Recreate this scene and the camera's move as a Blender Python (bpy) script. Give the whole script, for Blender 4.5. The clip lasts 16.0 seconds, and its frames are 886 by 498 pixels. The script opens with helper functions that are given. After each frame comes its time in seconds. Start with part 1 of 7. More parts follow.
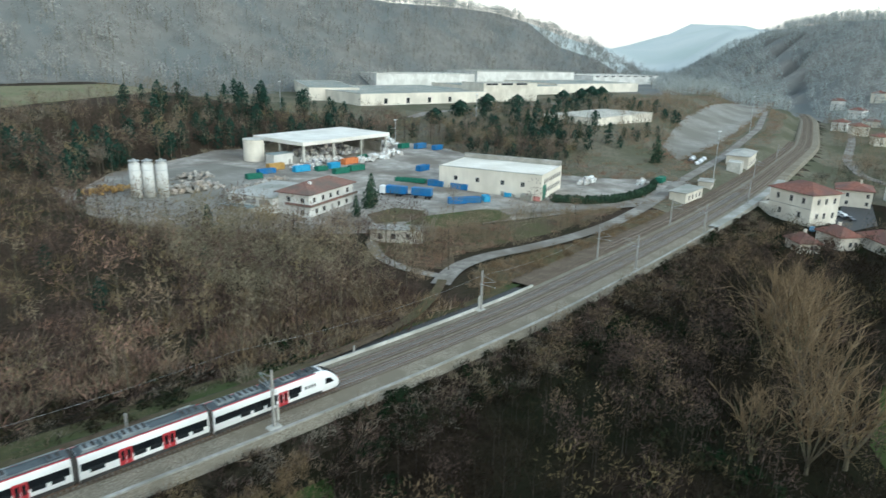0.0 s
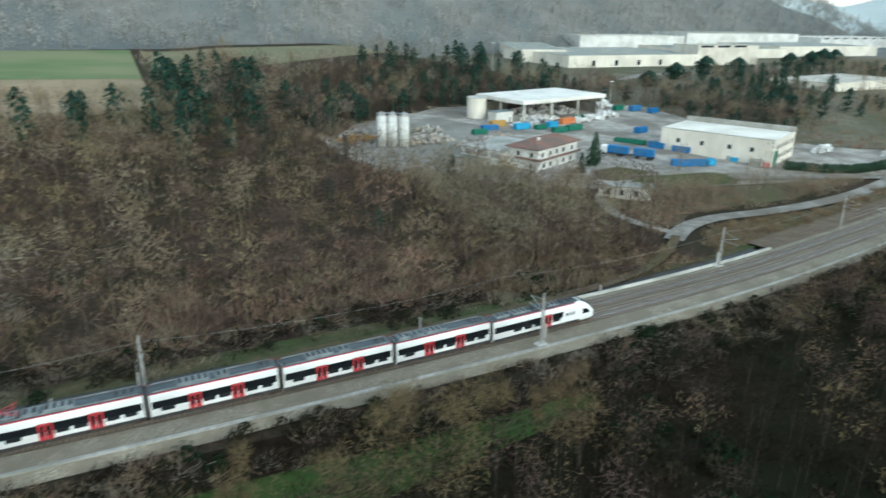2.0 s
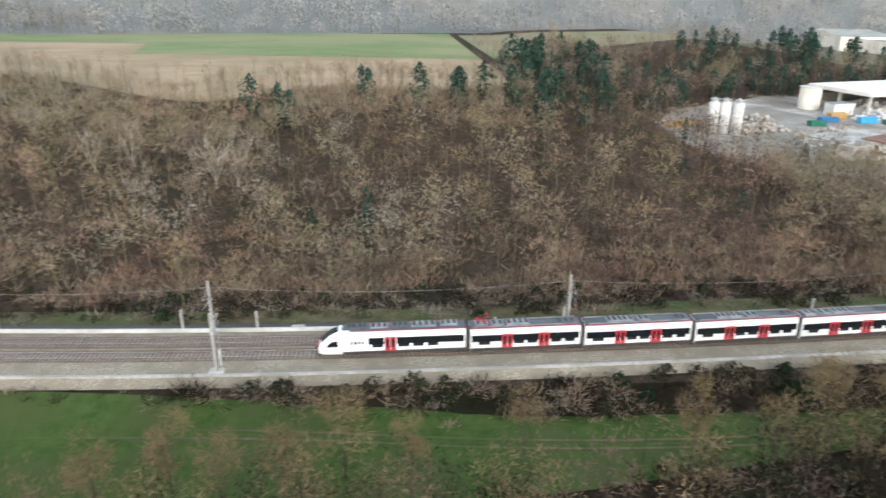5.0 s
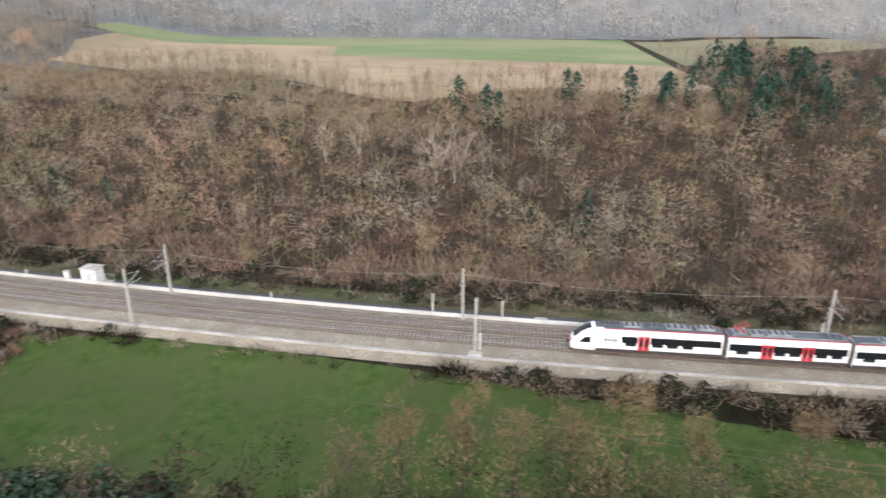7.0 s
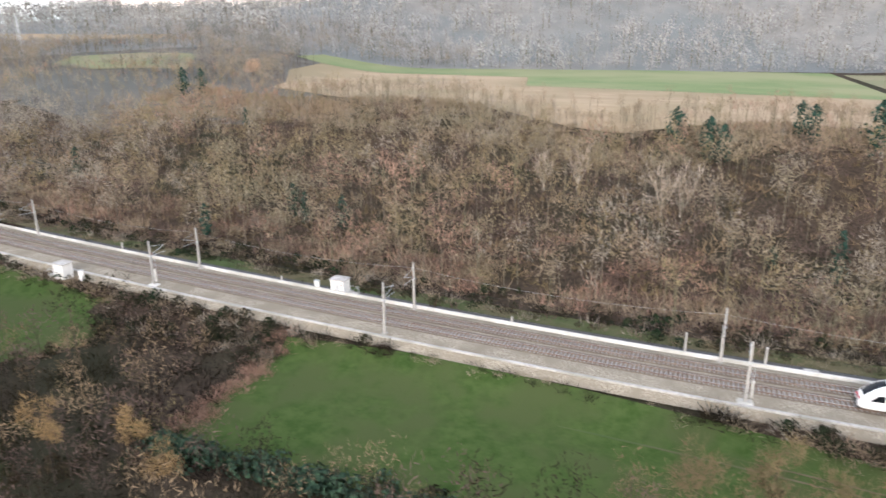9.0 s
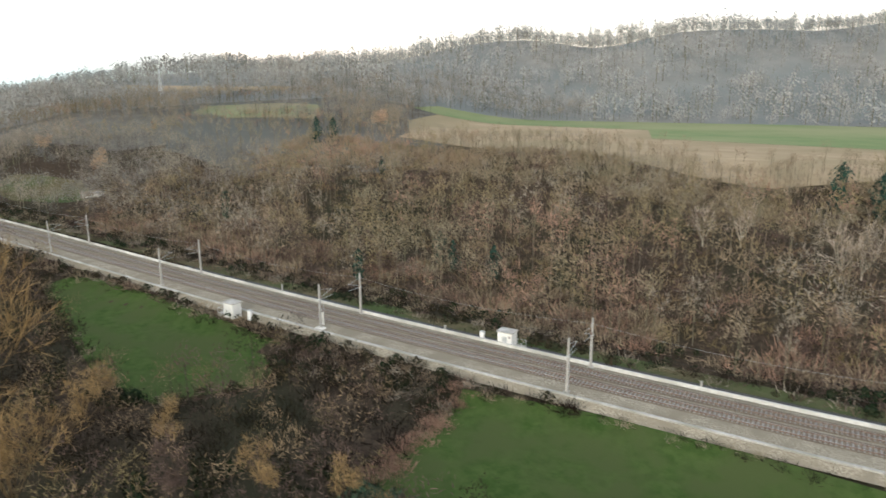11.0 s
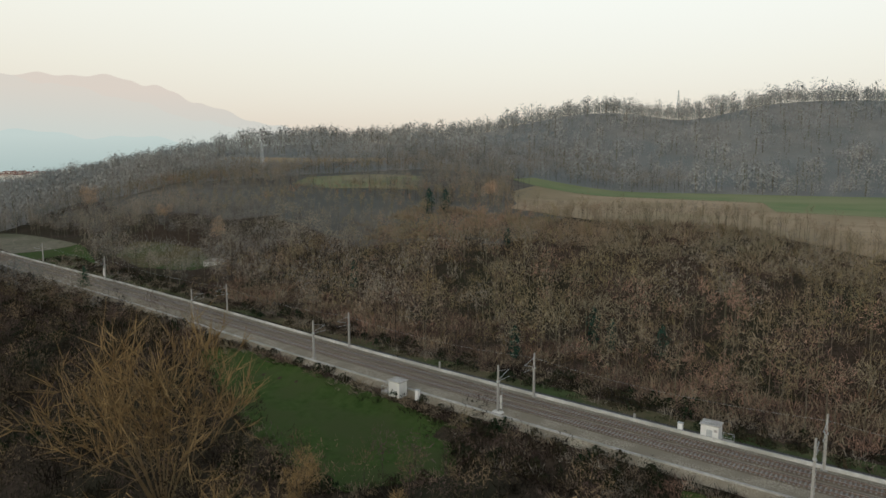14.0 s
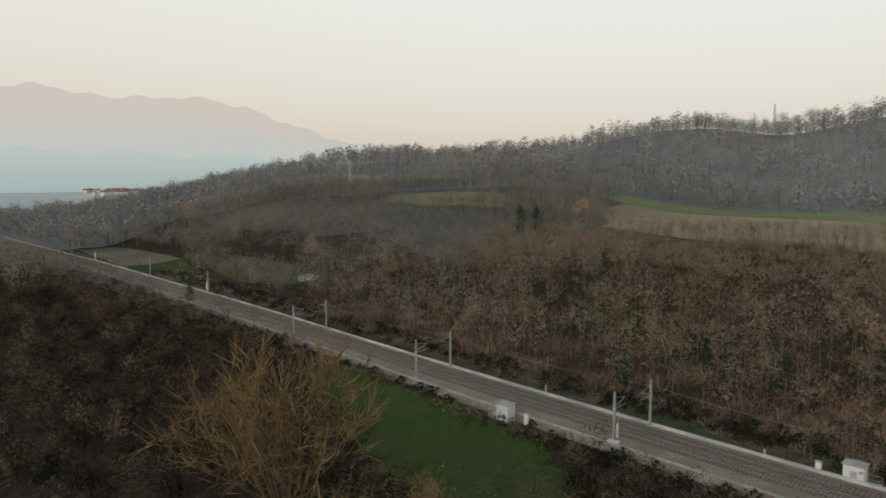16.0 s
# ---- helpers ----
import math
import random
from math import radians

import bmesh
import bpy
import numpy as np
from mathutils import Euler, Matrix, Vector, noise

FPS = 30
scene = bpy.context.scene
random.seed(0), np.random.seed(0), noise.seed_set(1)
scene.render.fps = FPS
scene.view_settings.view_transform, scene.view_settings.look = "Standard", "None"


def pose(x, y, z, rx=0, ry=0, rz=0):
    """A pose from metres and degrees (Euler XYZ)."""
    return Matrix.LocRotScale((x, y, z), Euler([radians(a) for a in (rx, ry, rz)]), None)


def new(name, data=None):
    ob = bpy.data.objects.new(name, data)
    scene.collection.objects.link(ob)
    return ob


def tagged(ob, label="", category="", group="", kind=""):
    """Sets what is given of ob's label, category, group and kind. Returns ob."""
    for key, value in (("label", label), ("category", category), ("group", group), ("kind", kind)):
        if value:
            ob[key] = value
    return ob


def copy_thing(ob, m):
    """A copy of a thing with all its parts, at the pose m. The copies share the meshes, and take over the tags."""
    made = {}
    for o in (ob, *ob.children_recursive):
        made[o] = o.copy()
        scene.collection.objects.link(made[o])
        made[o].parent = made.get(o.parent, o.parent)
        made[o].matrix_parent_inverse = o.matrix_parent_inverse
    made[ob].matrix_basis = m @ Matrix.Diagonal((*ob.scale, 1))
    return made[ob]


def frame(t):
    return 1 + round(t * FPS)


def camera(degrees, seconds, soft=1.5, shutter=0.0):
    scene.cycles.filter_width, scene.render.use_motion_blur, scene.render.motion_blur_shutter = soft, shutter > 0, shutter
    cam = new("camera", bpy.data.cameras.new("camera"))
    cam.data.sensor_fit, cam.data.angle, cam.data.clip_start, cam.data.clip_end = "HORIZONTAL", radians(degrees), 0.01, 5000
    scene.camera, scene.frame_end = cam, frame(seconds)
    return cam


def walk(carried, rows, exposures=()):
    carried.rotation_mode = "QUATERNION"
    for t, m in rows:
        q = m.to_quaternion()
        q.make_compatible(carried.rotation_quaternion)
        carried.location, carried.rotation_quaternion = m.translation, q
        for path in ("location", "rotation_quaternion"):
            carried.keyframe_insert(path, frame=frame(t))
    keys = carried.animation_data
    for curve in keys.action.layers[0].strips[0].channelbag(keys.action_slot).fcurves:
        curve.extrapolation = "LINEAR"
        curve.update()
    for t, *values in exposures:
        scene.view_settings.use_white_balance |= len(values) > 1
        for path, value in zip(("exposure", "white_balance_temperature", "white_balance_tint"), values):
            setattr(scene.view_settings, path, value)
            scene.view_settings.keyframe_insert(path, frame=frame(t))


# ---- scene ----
cam = camera(66.5, 16.0, soft=1.5, shutter=0.6)
METRES, EYE, TILT, LEAN, TURN = 125.0, 48.0, 0.0, 0.0, -41.6
ROWS = [
    (0.0, 0.0, 0.0, 0.0, 0.39, -16.33, -1.32),
    (0.5, -0.0237, -0.0273, -0.0016, 2.67, -16.71, -1.2),
    (1.0, -0.0481, -0.0547, -0.0034, 6.14, -17.43, -1.06),
    (1.5, -0.0718, -0.0832, -0.0048, 10.9, -18.46, -0.89),
    (2.0, -0.0953, -0.1111, -0.0057, 15.84, -19.51, -0.71),
    (2.5, -0.1182, -0.1395, -0.0061, 19.83, -20.0, -0.59),
    (3.0, -0.1415, -0.1673, -0.0066, 22.57, -20.31, -0.48),
    (3.5, -0.1654, -0.1956, -0.0081, 24.96, -20.48, -0.45),
    (4.0, -0.189, -0.2241, -0.009, 28.46, -20.65, -0.28),
    (4.5, -0.2126, -0.2519, -0.0101, 33.18, -20.79, -0.13),
    (7.0, -0.3252, -0.391, -0.0168, 48.92, -20.13, 0.09),
    (7.5, -0.3458, -0.416, -0.018, 52.77, -19.93, 0.19),
    (8.0, -0.3658, -0.4409, -0.0201, 56.13, -19.44, 0.26),
    (8.5, -0.3854, -0.4655, -0.0218, 59.22, -18.52, 0.33),
    (9.0, -0.4043, -0.4893, -0.0227, 61.98, -17.51, 0.44),
    (11.5, -0.4943, -0.6192, -0.0254, 70.77, -12.24, 0.15),
    (12.0, -0.5122, -0.6445, -0.0253, 72.1, -11.23, 0.1),
    (12.5, -0.5296, -0.6696, -0.0254, 73.35, -10.21, 0.08),
    (13.0, -0.548, -0.6956, -0.025, 74.59, -9.26, -0.03),
    (13.5, -0.5661, -0.7208, -0.0247, 75.32, -8.31, 0.03),
    (14.0, -0.5819, -0.7429, -0.0235, 74.67, -7.39, 0.21),
    (14.5, -0.5948, -0.761, -0.023, 74.04, -6.5, 0.31),
    (15.0, -0.6044, -0.7753, -0.023, 75.43, -6.1, 0.35),
    (15.5, -0.6097, -0.7838, -0.0225, 78.41, -6.0, 0.32),
    (16.0, -0.6126, -0.7885, -0.0222, 81.09, -5.92, 0.3),
]
EXPOSURES = [(0.0, 0.75, 5150, -6), (2.0, 0.8, 5100, -8), (4.5, 1.28, 5500, 3), (7.0, 1.5, 5750, 14), (9.0, 1.6, 5700, 13), (11.5, 0.86, 5850, 3), (13.0, 0.26, 5850, 2), (14.5, -0.22, 5850, 4), (16.0, -0.3, 5900, 6)]
walk(cam, [(t, pose(0, 0, EYE, TILT, LEAN, TURN) @ pose(METRES * x, METRES * y, METRES * z, 90 + pitch, roll, yaw)) for t, x, y, z, yaw, pitch, roll in ROWS], EXPOSURES)

# ---- light ----
SUN_ELEV, SUN_AZ = 22.0, 175.0
world = bpy.data.worlds.new("sky")
scene.world = world
world.use_nodes = True
wn, wl = world.node_tree.nodes, world.node_tree.links
wn.clear()
sky = wn.new("ShaderNodeTexSky")
sky.sky_type, sky.sun_disc = "NISHITA", False
sky.sun_elevation, sky.sun_rotation = radians(SUN_ELEV), radians(SUN_AZ)
sky.dust_density, sky.ozone_density = 3.0, 1.5
coord = wn.new("ShaderNodeTexCoord")
sep = wn.new("ShaderNodeSeparateXYZ")
ramp = wn.new("ShaderNodeValToRGB")
ramp.color_ramp.elements[0].position, ramp.color_ramp.elements[0].color = 0.0, (0.66, 0.535, 0.455, 1)
ramp.color_ramp.elements[1].position, ramp.color_ramp.elements[1].color = 0.85, (0.27, 0.285, 0.315, 1)
for at_, col in ((0.05, (0.79, 0.615, 0.48, 1)), (0.13, (0.885, 0.73, 0.555, 1)), (0.22, (0.97, 0.84, 0.66, 1)), (0.34, (1.03, 0.93, 0.77, 1)), (0.5, (0.56, 0.56, 0.555, 1))):
    e = ramp.color_ramp.elements.new(at_)
    e.color = col
bg1, bg2, add, out = wn.new("ShaderNodeBackground"), wn.new("ShaderNodeBackground"), wn.new("ShaderNodeAddShader"), wn.new("ShaderNodeOutputWorld")
bg1.inputs[1].default_value, bg2.inputs[1].default_value = 0.04, 1.02
wl.new(coord.outputs["Generated"], sep.inputs[0])
wl.new(sep.outputs["Z"], ramp.inputs[0])
wl.new(sky.outputs[0], bg1.inputs[0])
wl.new(ramp.outputs[0], bg2.inputs[0])
wl.new(bg1.outputs[0], add.inputs[0])
wl.new(bg2.outputs[0], add.inputs[1])
wl.new(add.outputs[0], out.inputs[0])
sun = new("sun", bpy.data.lights.new("sun", "SUN"))
sun.data.energy, sun.data.angle, sun.data.color = 0.85, radians(35), (1.0, 0.9, 0.8)
sun.matrix_world = pose(0, 0, 300, 68, 0, 5)


# ---- materials ----
def material(name, c1, c2, scale=1.0, rough=0.85, metal=0.0, c3=None, scale3=0.05, bump=0.0, bump_scale=None, island=0.0, obj_random=0.0, streak=None, spec=0.3):
    """Two colours mixed by fine noise, a third by broad noise; optional bump and random value."""
    m = bpy.data.materials.new(name)
    m.use_nodes = True
    n, l = m.node_tree.nodes, m.node_tree.links
    b = n["Principled BSDF"]
    b.inputs["Roughness"].default_value, b.inputs["Metallic"].default_value = rough, metal
    b.inputs["Specular IOR Level"].default_value = spec
    geo = n.new("ShaderNodeNewGeometry")
    t1 = n.new("ShaderNodeTexNoise")
    t1.inputs["Scale"].default_value, t1.inputs["Detail"].default_value, t1.inputs["Roughness"].default_value = scale, 5.0, 0.65
    src = geo.outputs["Position"]
    if streak:
        mp = n.new("ShaderNodeMapping")
        mp.inputs["Scale"].default_value = streak
        l.new(src, mp.inputs[0])
        src = mp.outputs[0]
    l.new(src, t1.inputs["Vector"])
    r1 = n.new("ShaderNodeMapRange")
    r1.inputs[1].default_value, r1.inputs[2].default_value = 0.36, 0.64
    l.new(t1.outputs[0], r1.inputs[0])
    mix = n.new("ShaderNodeMix")
    mix.data_type = "RGBA"
    mix.inputs[6].default_value, mix.inputs[7].default_value = (*c1, 1), (*c2, 1)
    l.new(r1.outputs[0], mix.inputs[0])
    col = mix.outputs[2]
    if c3:
        t3 = n.new("ShaderNodeTexNoise")
        t3.inputs["Scale"].default_value, t3.inputs["Detail"].default_value = scale3, 4.0
        l.new(geo.outputs["Position"], t3.inputs["Vector"])
        r3 = n.new("ShaderNodeMapRange")
        r3.inputs[1].default_value, r3.inputs[2].default_value = 0.42, 0.62
        l.new(t3.outputs[0], r3.inputs[0])
        mix3 = n.new("ShaderNodeMix")
        mix3.data_type = "RGBA"
        mix3.inputs[7].default_value = (*c3, 1)
        l.new(r3.outputs[0], mix3.inputs[0])
        l.new(col, mix3.inputs[6])
        col = mix3.outputs[2]
    if island or obj_random:
        hsv = n.new("ShaderNodeHueSaturation")
        rr = n.new("ShaderNodeMapRange")
        amount = island or obj_random
        rr.inputs[3].default_value, rr.inputs[4].default_value = 1 - amount, 1 + amount
        if island:
            l.new(geo.outputs["Random Per Island"], rr.inputs[0])
        else:
            info = n.new("ShaderNodeObjectInfo")
            l.new(info.outputs["Random"], rr.inputs[0])
        l.new(rr.outputs[0], hsv.inputs["Value"])
        l.new(col, hsv.inputs["Color"])
        col = hsv.outputs[0]
    l.new(col, b.inputs["Base Color"])
    if bump:
        tb = n.new("ShaderNodeTexNoise")
        tb.inputs["Scale"].default_value, tb.inputs["Detail"].default_value = bump_scale or scale * 3, 4.0
        l.new(geo.outputs["Position"], tb.inputs["Vector"])
        bp = n.new("ShaderNodeBump")
        bp.inputs["Strength"].default_value, bp.inputs["Distance"].default_value = bump, 0.1
        l.new(tb.outputs[0], bp.inputs["Height"])
        l.new(bp.outputs[0], b.inputs["Normal"])
    return m


LITTER = material("leaf_litter", (0.034, 0.025, 0.018), (0.07, 0.052, 0.036), 0.9, 0.95, c3=(0.034, 0.032, 0.019), scale3=0.03, bump=0.6, bump_scale=2.0, spec=0.03)
# Leaf litter darkened in its base colour for shade on the low ground.
SHADE_LITTER = material("shaded_leaf_litter", (0.014, 0.010, 0.007), (0.032, 0.023, 0.015), 0.9, 0.95, c3=(0.016, 0.017, 0.009), scale3=0.04, bump=0.6, bump_scale=2.0, spec=0.03)
# Olive-brown pasture, its base colour lightened somewhat for haze.
PASTURE = material("rough_pasture", (0.125, 0.112, 0.08), (0.195, 0.175, 0.128), 0.4, 0.95, c3=(0.105, 0.105, 0.066), scale3=0.03, bump=0.4, bump_scale=1.5, spec=0.03)
GRASS = material("meadow_grass", (0.036, 0.062, 0.015), (0.060, 0.086, 0.025), 0.5, 0.95, c3=(0.056, 0.072, 0.025), scale3=0.15, bump=0.5, bump_scale=3.0, spec=0.03)
VERGE = material("verge_grass", (0.075, 0.07, 0.034), (0.125, 0.105, 0.06), 0.5, 0.95, c3=(0.06, 0.085, 0.03), scale3=0.05, bump=0.5, bump_scale=3.0, spec=0.03)
STRAW = material("stubble", (0.28, 0.21, 0.135), (0.36, 0.28, 0.185), 0.15, 0.95, c3=(0.24, 0.195, 0.12), scale3=0.02, bump=0.3, bump_scale=2.0, streak=(0.25, 2.0, 1.0), spec=0.03)
CROP = material("winter_crop", (0.13, 0.17, 0.075), (0.18, 0.215, 0.10), 0.2, 0.95, c3=(0.22, 0.225, 0.12), scale3=0.015, streak=(0.3, 2.0, 1.0), spec=0.03)
PALE_GRASS = material("pale_grass", (0.185, 0.17, 0.105), (0.235, 0.21, 0.13), 0.2, 0.95, c3=(0.165, 0.175, 0.095), scale3=0.02, spec=0.03)
BALLAST = material("ballast", (0.13, 0.112, 0.083), (0.39, 0.345, 0.265), 5.0, 0.95, c3=(0.205, 0.177, 0.132), scale3=0.25, bump=0.9, bump_scale=7.0, spec=0.03)
BALLAST_DARK = material("rusty_ballast", (0.085, 0.065, 0.047), (0.25, 0.2, 0.145), 5.0, 0.95, c3=(0.14, 0.108, 0.08), scale3=0.3, bump=0.9, bump_scale=7.0, spec=0.03)
CONCRETE = material("concrete", (0.32, 0.30, 0.27), (0.46, 0.44, 0.40), 1.2, 0.9, c3=(0.27, 0.26, 0.22), scale3=0.2, bump=0.15)
WHITE_CONCRETE = material("pale_concrete", (0.46, 0.44, 0.39), (0.62, 0.60, 0.55), 1.0, 0.9, c3=(0.36, 0.345, 0.30), scale3=0.15, bump=0.15)
SLEEPER = material("concrete_sleeper", (0.17, 0.155, 0.135), (0.26, 0.24, 0.21), 3.0, 0.9, obj_random=0.15)
RAIL = material("rail_steel", (0.10, 0.06, 0.045), (0.22, 0.16, 0.12), 3.0, 0.5, metal=0.7)
RAIL_TOP = material("polished_rail", (0.5, 0.48, 0.46), (0.62, 0.6, 0.58), 3.0, 0.25, metal=1.0)
ASPHALT = material("asphalt", (0.05, 0.05, 0.05), (0.085, 0.083, 0.08), 1.5, 0.9, c3=(0.07, 0.065, 0.06), scale3=0.1)
ROAD = material("worn_asphalt", (0.18, 0.162, 0.14), (0.33, 0.302, 0.262), 0.45, 0.9, c3=(0.17, 0.148, 0.12), scale3=0.11, bump=0.3)
YARD = material("yard_gravel", (0.245, 0.222, 0.19), (0.44, 0.402, 0.35), 0.22, 0.95, c3=(0.185, 0.16, 0.13), scale3=0.06, bump=0.3)
BARK = material("bark", (0.10, 0.08, 0.06), (0.165, 0.138, 0.105), 1.5, 0.95, c3=(0.14, 0.13, 0.08), scale3=0.08, spec=0.03)
BARK_PALE = material("pale_bark", (0.26, 0.23, 0.18), (0.40, 0.36, 0.28), 1.5, 0.95, spec=0.03)
TWIG = material("brown_twigs", (0.20, 0.15, 0.103), (0.285, 0.217, 0.148), 0.25, 0.95, c3=(0.215, 0.185, 0.125), scale3=0.025, island=0.15, spec=0.03)
TWIG_RED = material("russet_twigs", (0.225, 0.14, 0.10), (0.31, 0.20, 0.145), 0.25, 0.95, island=0.2, spec=0.03)
TWIG_OLIVE = material("olive_twigs", (0.185, 0.15, 0.082), (0.26, 0.21, 0.112), 0.25, 0.95, c3=(0.185, 0.145, 0.088), scale3=0.03, island=0.15, spec=0.03)
TWIG_GREY = material("grey_twigs", (0.205, 0.175, 0.137), (0.28, 0.242, 0.192), 0.25, 0.95, island=0.15, spec=0.03)
# Near-black twigs: the low woods' shade is put into the colour.
TWIG_DARK = material("shade_dark_twigs", (0.012, 0.009, 0.007), (0.026, 0.019, 0.013), 0.25, 0.95, c3=(0.024, 0.022, 0.013), scale3=0.03, island=0.4, spec=0.03)
TWIG_MAROON = material("maroon_twigs", (0.075, 0.052, 0.042), (0.125, 0.088, 0.069), 0.25, 0.95, island=0.2, spec=0.03)
# Bark darkened to go with the shade painted into the twigs.
BARK_DARK = material("shade_dark_bark", (0.035, 0.028, 0.022), (0.07, 0.058, 0.045), 1.5, 0.95, spec=0.03)
# Hill ground greyed and paled: distance haze is put into the base colour.
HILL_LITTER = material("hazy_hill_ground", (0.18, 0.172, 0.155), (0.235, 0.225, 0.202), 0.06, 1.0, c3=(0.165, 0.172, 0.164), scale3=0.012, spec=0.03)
# Step midway between leaf litter and the haze-paled hill ground.
DUSK_LITTER = material("part_hazed_hill_ground", (0.105, 0.095, 0.08), (0.15, 0.137, 0.115), 0.06, 1.0, c3=(0.10, 0.102, 0.09), scale3=0.012, spec=0.03)
TWIG_GOLD = material("golden_twigs", (0.17, 0.115, 0.053), (0.26, 0.178, 0.085), 0.3, 0.95, island=0.25, spec=0.03)
BARK_GOLD = material("lichened_bark", (0.105, 0.075, 0.041), (0.165, 0.12, 0.066), 1.5, 0.95, spec=0.03)
TWIG_MOSS = material("mossy_twigs", (0.115, 0.092, 0.046), (0.175, 0.138, 0.07), 0.3, 0.95, c3=(0.125, 0.09, 0.052), scale3=0.05, island=0.15, spec=0.03)
TWIG_TAN = material("tan_twigs", (0.155, 0.112, 0.066), (0.225, 0.165, 0.10), 0.3, 0.95, island=0.25, spec=0.03)
TWIG_APRICOT = material("apricot_dry_leaves", (0.36, 0.24, 0.155), (0.45, 0.31, 0.20), 0.3, 0.95, island=0.2, spec=0.03)
TWIG_PALE = material("pale_twigs", (0.28, 0.23, 0.18), (0.38, 0.32, 0.26), 0.3, 0.95, island=0.3, spec=0.03)


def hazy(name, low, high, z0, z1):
    """Emissive far distance: haze and light on the tops coloured in by height."""
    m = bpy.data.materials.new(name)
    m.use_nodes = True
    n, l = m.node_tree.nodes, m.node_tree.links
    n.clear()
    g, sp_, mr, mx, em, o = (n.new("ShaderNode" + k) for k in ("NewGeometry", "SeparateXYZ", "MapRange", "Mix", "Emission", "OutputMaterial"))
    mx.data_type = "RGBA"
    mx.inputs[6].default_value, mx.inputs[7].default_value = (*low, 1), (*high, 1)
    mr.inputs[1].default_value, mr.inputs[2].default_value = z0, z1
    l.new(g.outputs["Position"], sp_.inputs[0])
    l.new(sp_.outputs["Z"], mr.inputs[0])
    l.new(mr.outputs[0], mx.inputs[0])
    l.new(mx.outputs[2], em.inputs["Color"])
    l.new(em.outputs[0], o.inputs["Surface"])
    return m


# Glow colours hold the haze and, on two ranges, pink light on tops.
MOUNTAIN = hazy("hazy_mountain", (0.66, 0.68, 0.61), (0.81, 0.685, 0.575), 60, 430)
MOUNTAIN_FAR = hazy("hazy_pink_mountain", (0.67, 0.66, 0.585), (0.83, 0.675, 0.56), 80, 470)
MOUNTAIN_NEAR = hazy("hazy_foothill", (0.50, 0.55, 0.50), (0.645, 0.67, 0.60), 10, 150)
# Twigs of the far hills, lightened and cooled to carry the haze.
TWIG_FAR = material("hazed_far_woods_twigs", (0.30, 0.288, 0.26), (0.365, 0.35, 0.315), 0.05, 1.0, c3=(0.265, 0.27, 0.258), scale3=0.01, island=0.06, spec=0.03)
TWIG_FAR_DARK = material("hazed_far_woods_dark_twigs", (0.25, 0.24, 0.216), (0.31, 0.298, 0.268), 0.05, 1.0, c3=(0.215, 0.223, 0.213), scale3=0.012, island=0.08, spec=0.03)
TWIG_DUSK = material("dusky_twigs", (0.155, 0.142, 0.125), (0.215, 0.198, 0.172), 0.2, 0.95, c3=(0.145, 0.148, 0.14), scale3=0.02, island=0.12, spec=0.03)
# Palest twigs: valley haze painted into the base colour.
TWIG_DISTANT = material("hazed_woods_across_the_valley", (0.37, 0.385, 0.365), (0.43, 0.44, 0.415), 0.05, 1.0, c3=(0.35, 0.375, 0.365), scale3=0.008, island=0.08, spec=0.03)
# Plain paled in its base colour to look seen through haze.
PLAIN = material("hazed_valley_plain", (0.50, 0.53, 0.51), (0.56, 0.57, 0.54), 0.006, 1.0, c3=(0.46, 0.50, 0.465), scale3=0.003, spec=0.03)
IVY = material("ivy_leaves", (0.014, 0.035, 0.025), (0.030, 0.058, 0.039), 0.6, 0.8, island=0.35, spec=0.1)
CONIFER = material("conifer_needles", (0.018, 0.04, 0.022), (0.035, 0.065, 0.032), 0.6, 0.85, island=0.4)
# Bramble green and brown, darkened for shade under the low trees.
BRAMBLE = material("bramble_leaves", (0.02, 0.022, 0.012), (0.05, 0.036, 0.022), 0.4, 0.9, c3=(0.014, 0.024, 0.011), scale3=0.08, island=0.4, spec=0.03)


# ---- the lie of the land ----
def step(v, a, b):
    u = np.clip((np.asarray(v, float) - a) / (b - a), 0, 1)
    return u * u * (3 - 2 * u)


LINE_X = np.arange(-1400.0, 1401.0, 1.0)
_ly = np.interp(LINE_X, (-1400, -900, -650, -400, -310, -215, -150, -100, -70, 0, 60, 100, 196, 275, 438, 635, 800, 1000, 1400),
                (250, 175, 140, 112, 102.5, 89.5, 83, 79.8, 78.3, 79.0, 82, 86, 102, 119, 163, 238, 320, 440, 720))
_k = np.exp(-0.5 * (np.arange(-60, 61) / 22.0) ** 2)
LINE_Y = np.convolve(np.pad(_ly, 60, mode="edge"), _k / _k.sum(), mode="valid")


def line_y(x):
    """The middle of the railway's formation."""
    return np.interp(x, LINE_X, LINE_Y)


def line_z(x):
    return -0.8 - 0.014 * np.clip(x, -460, 100)


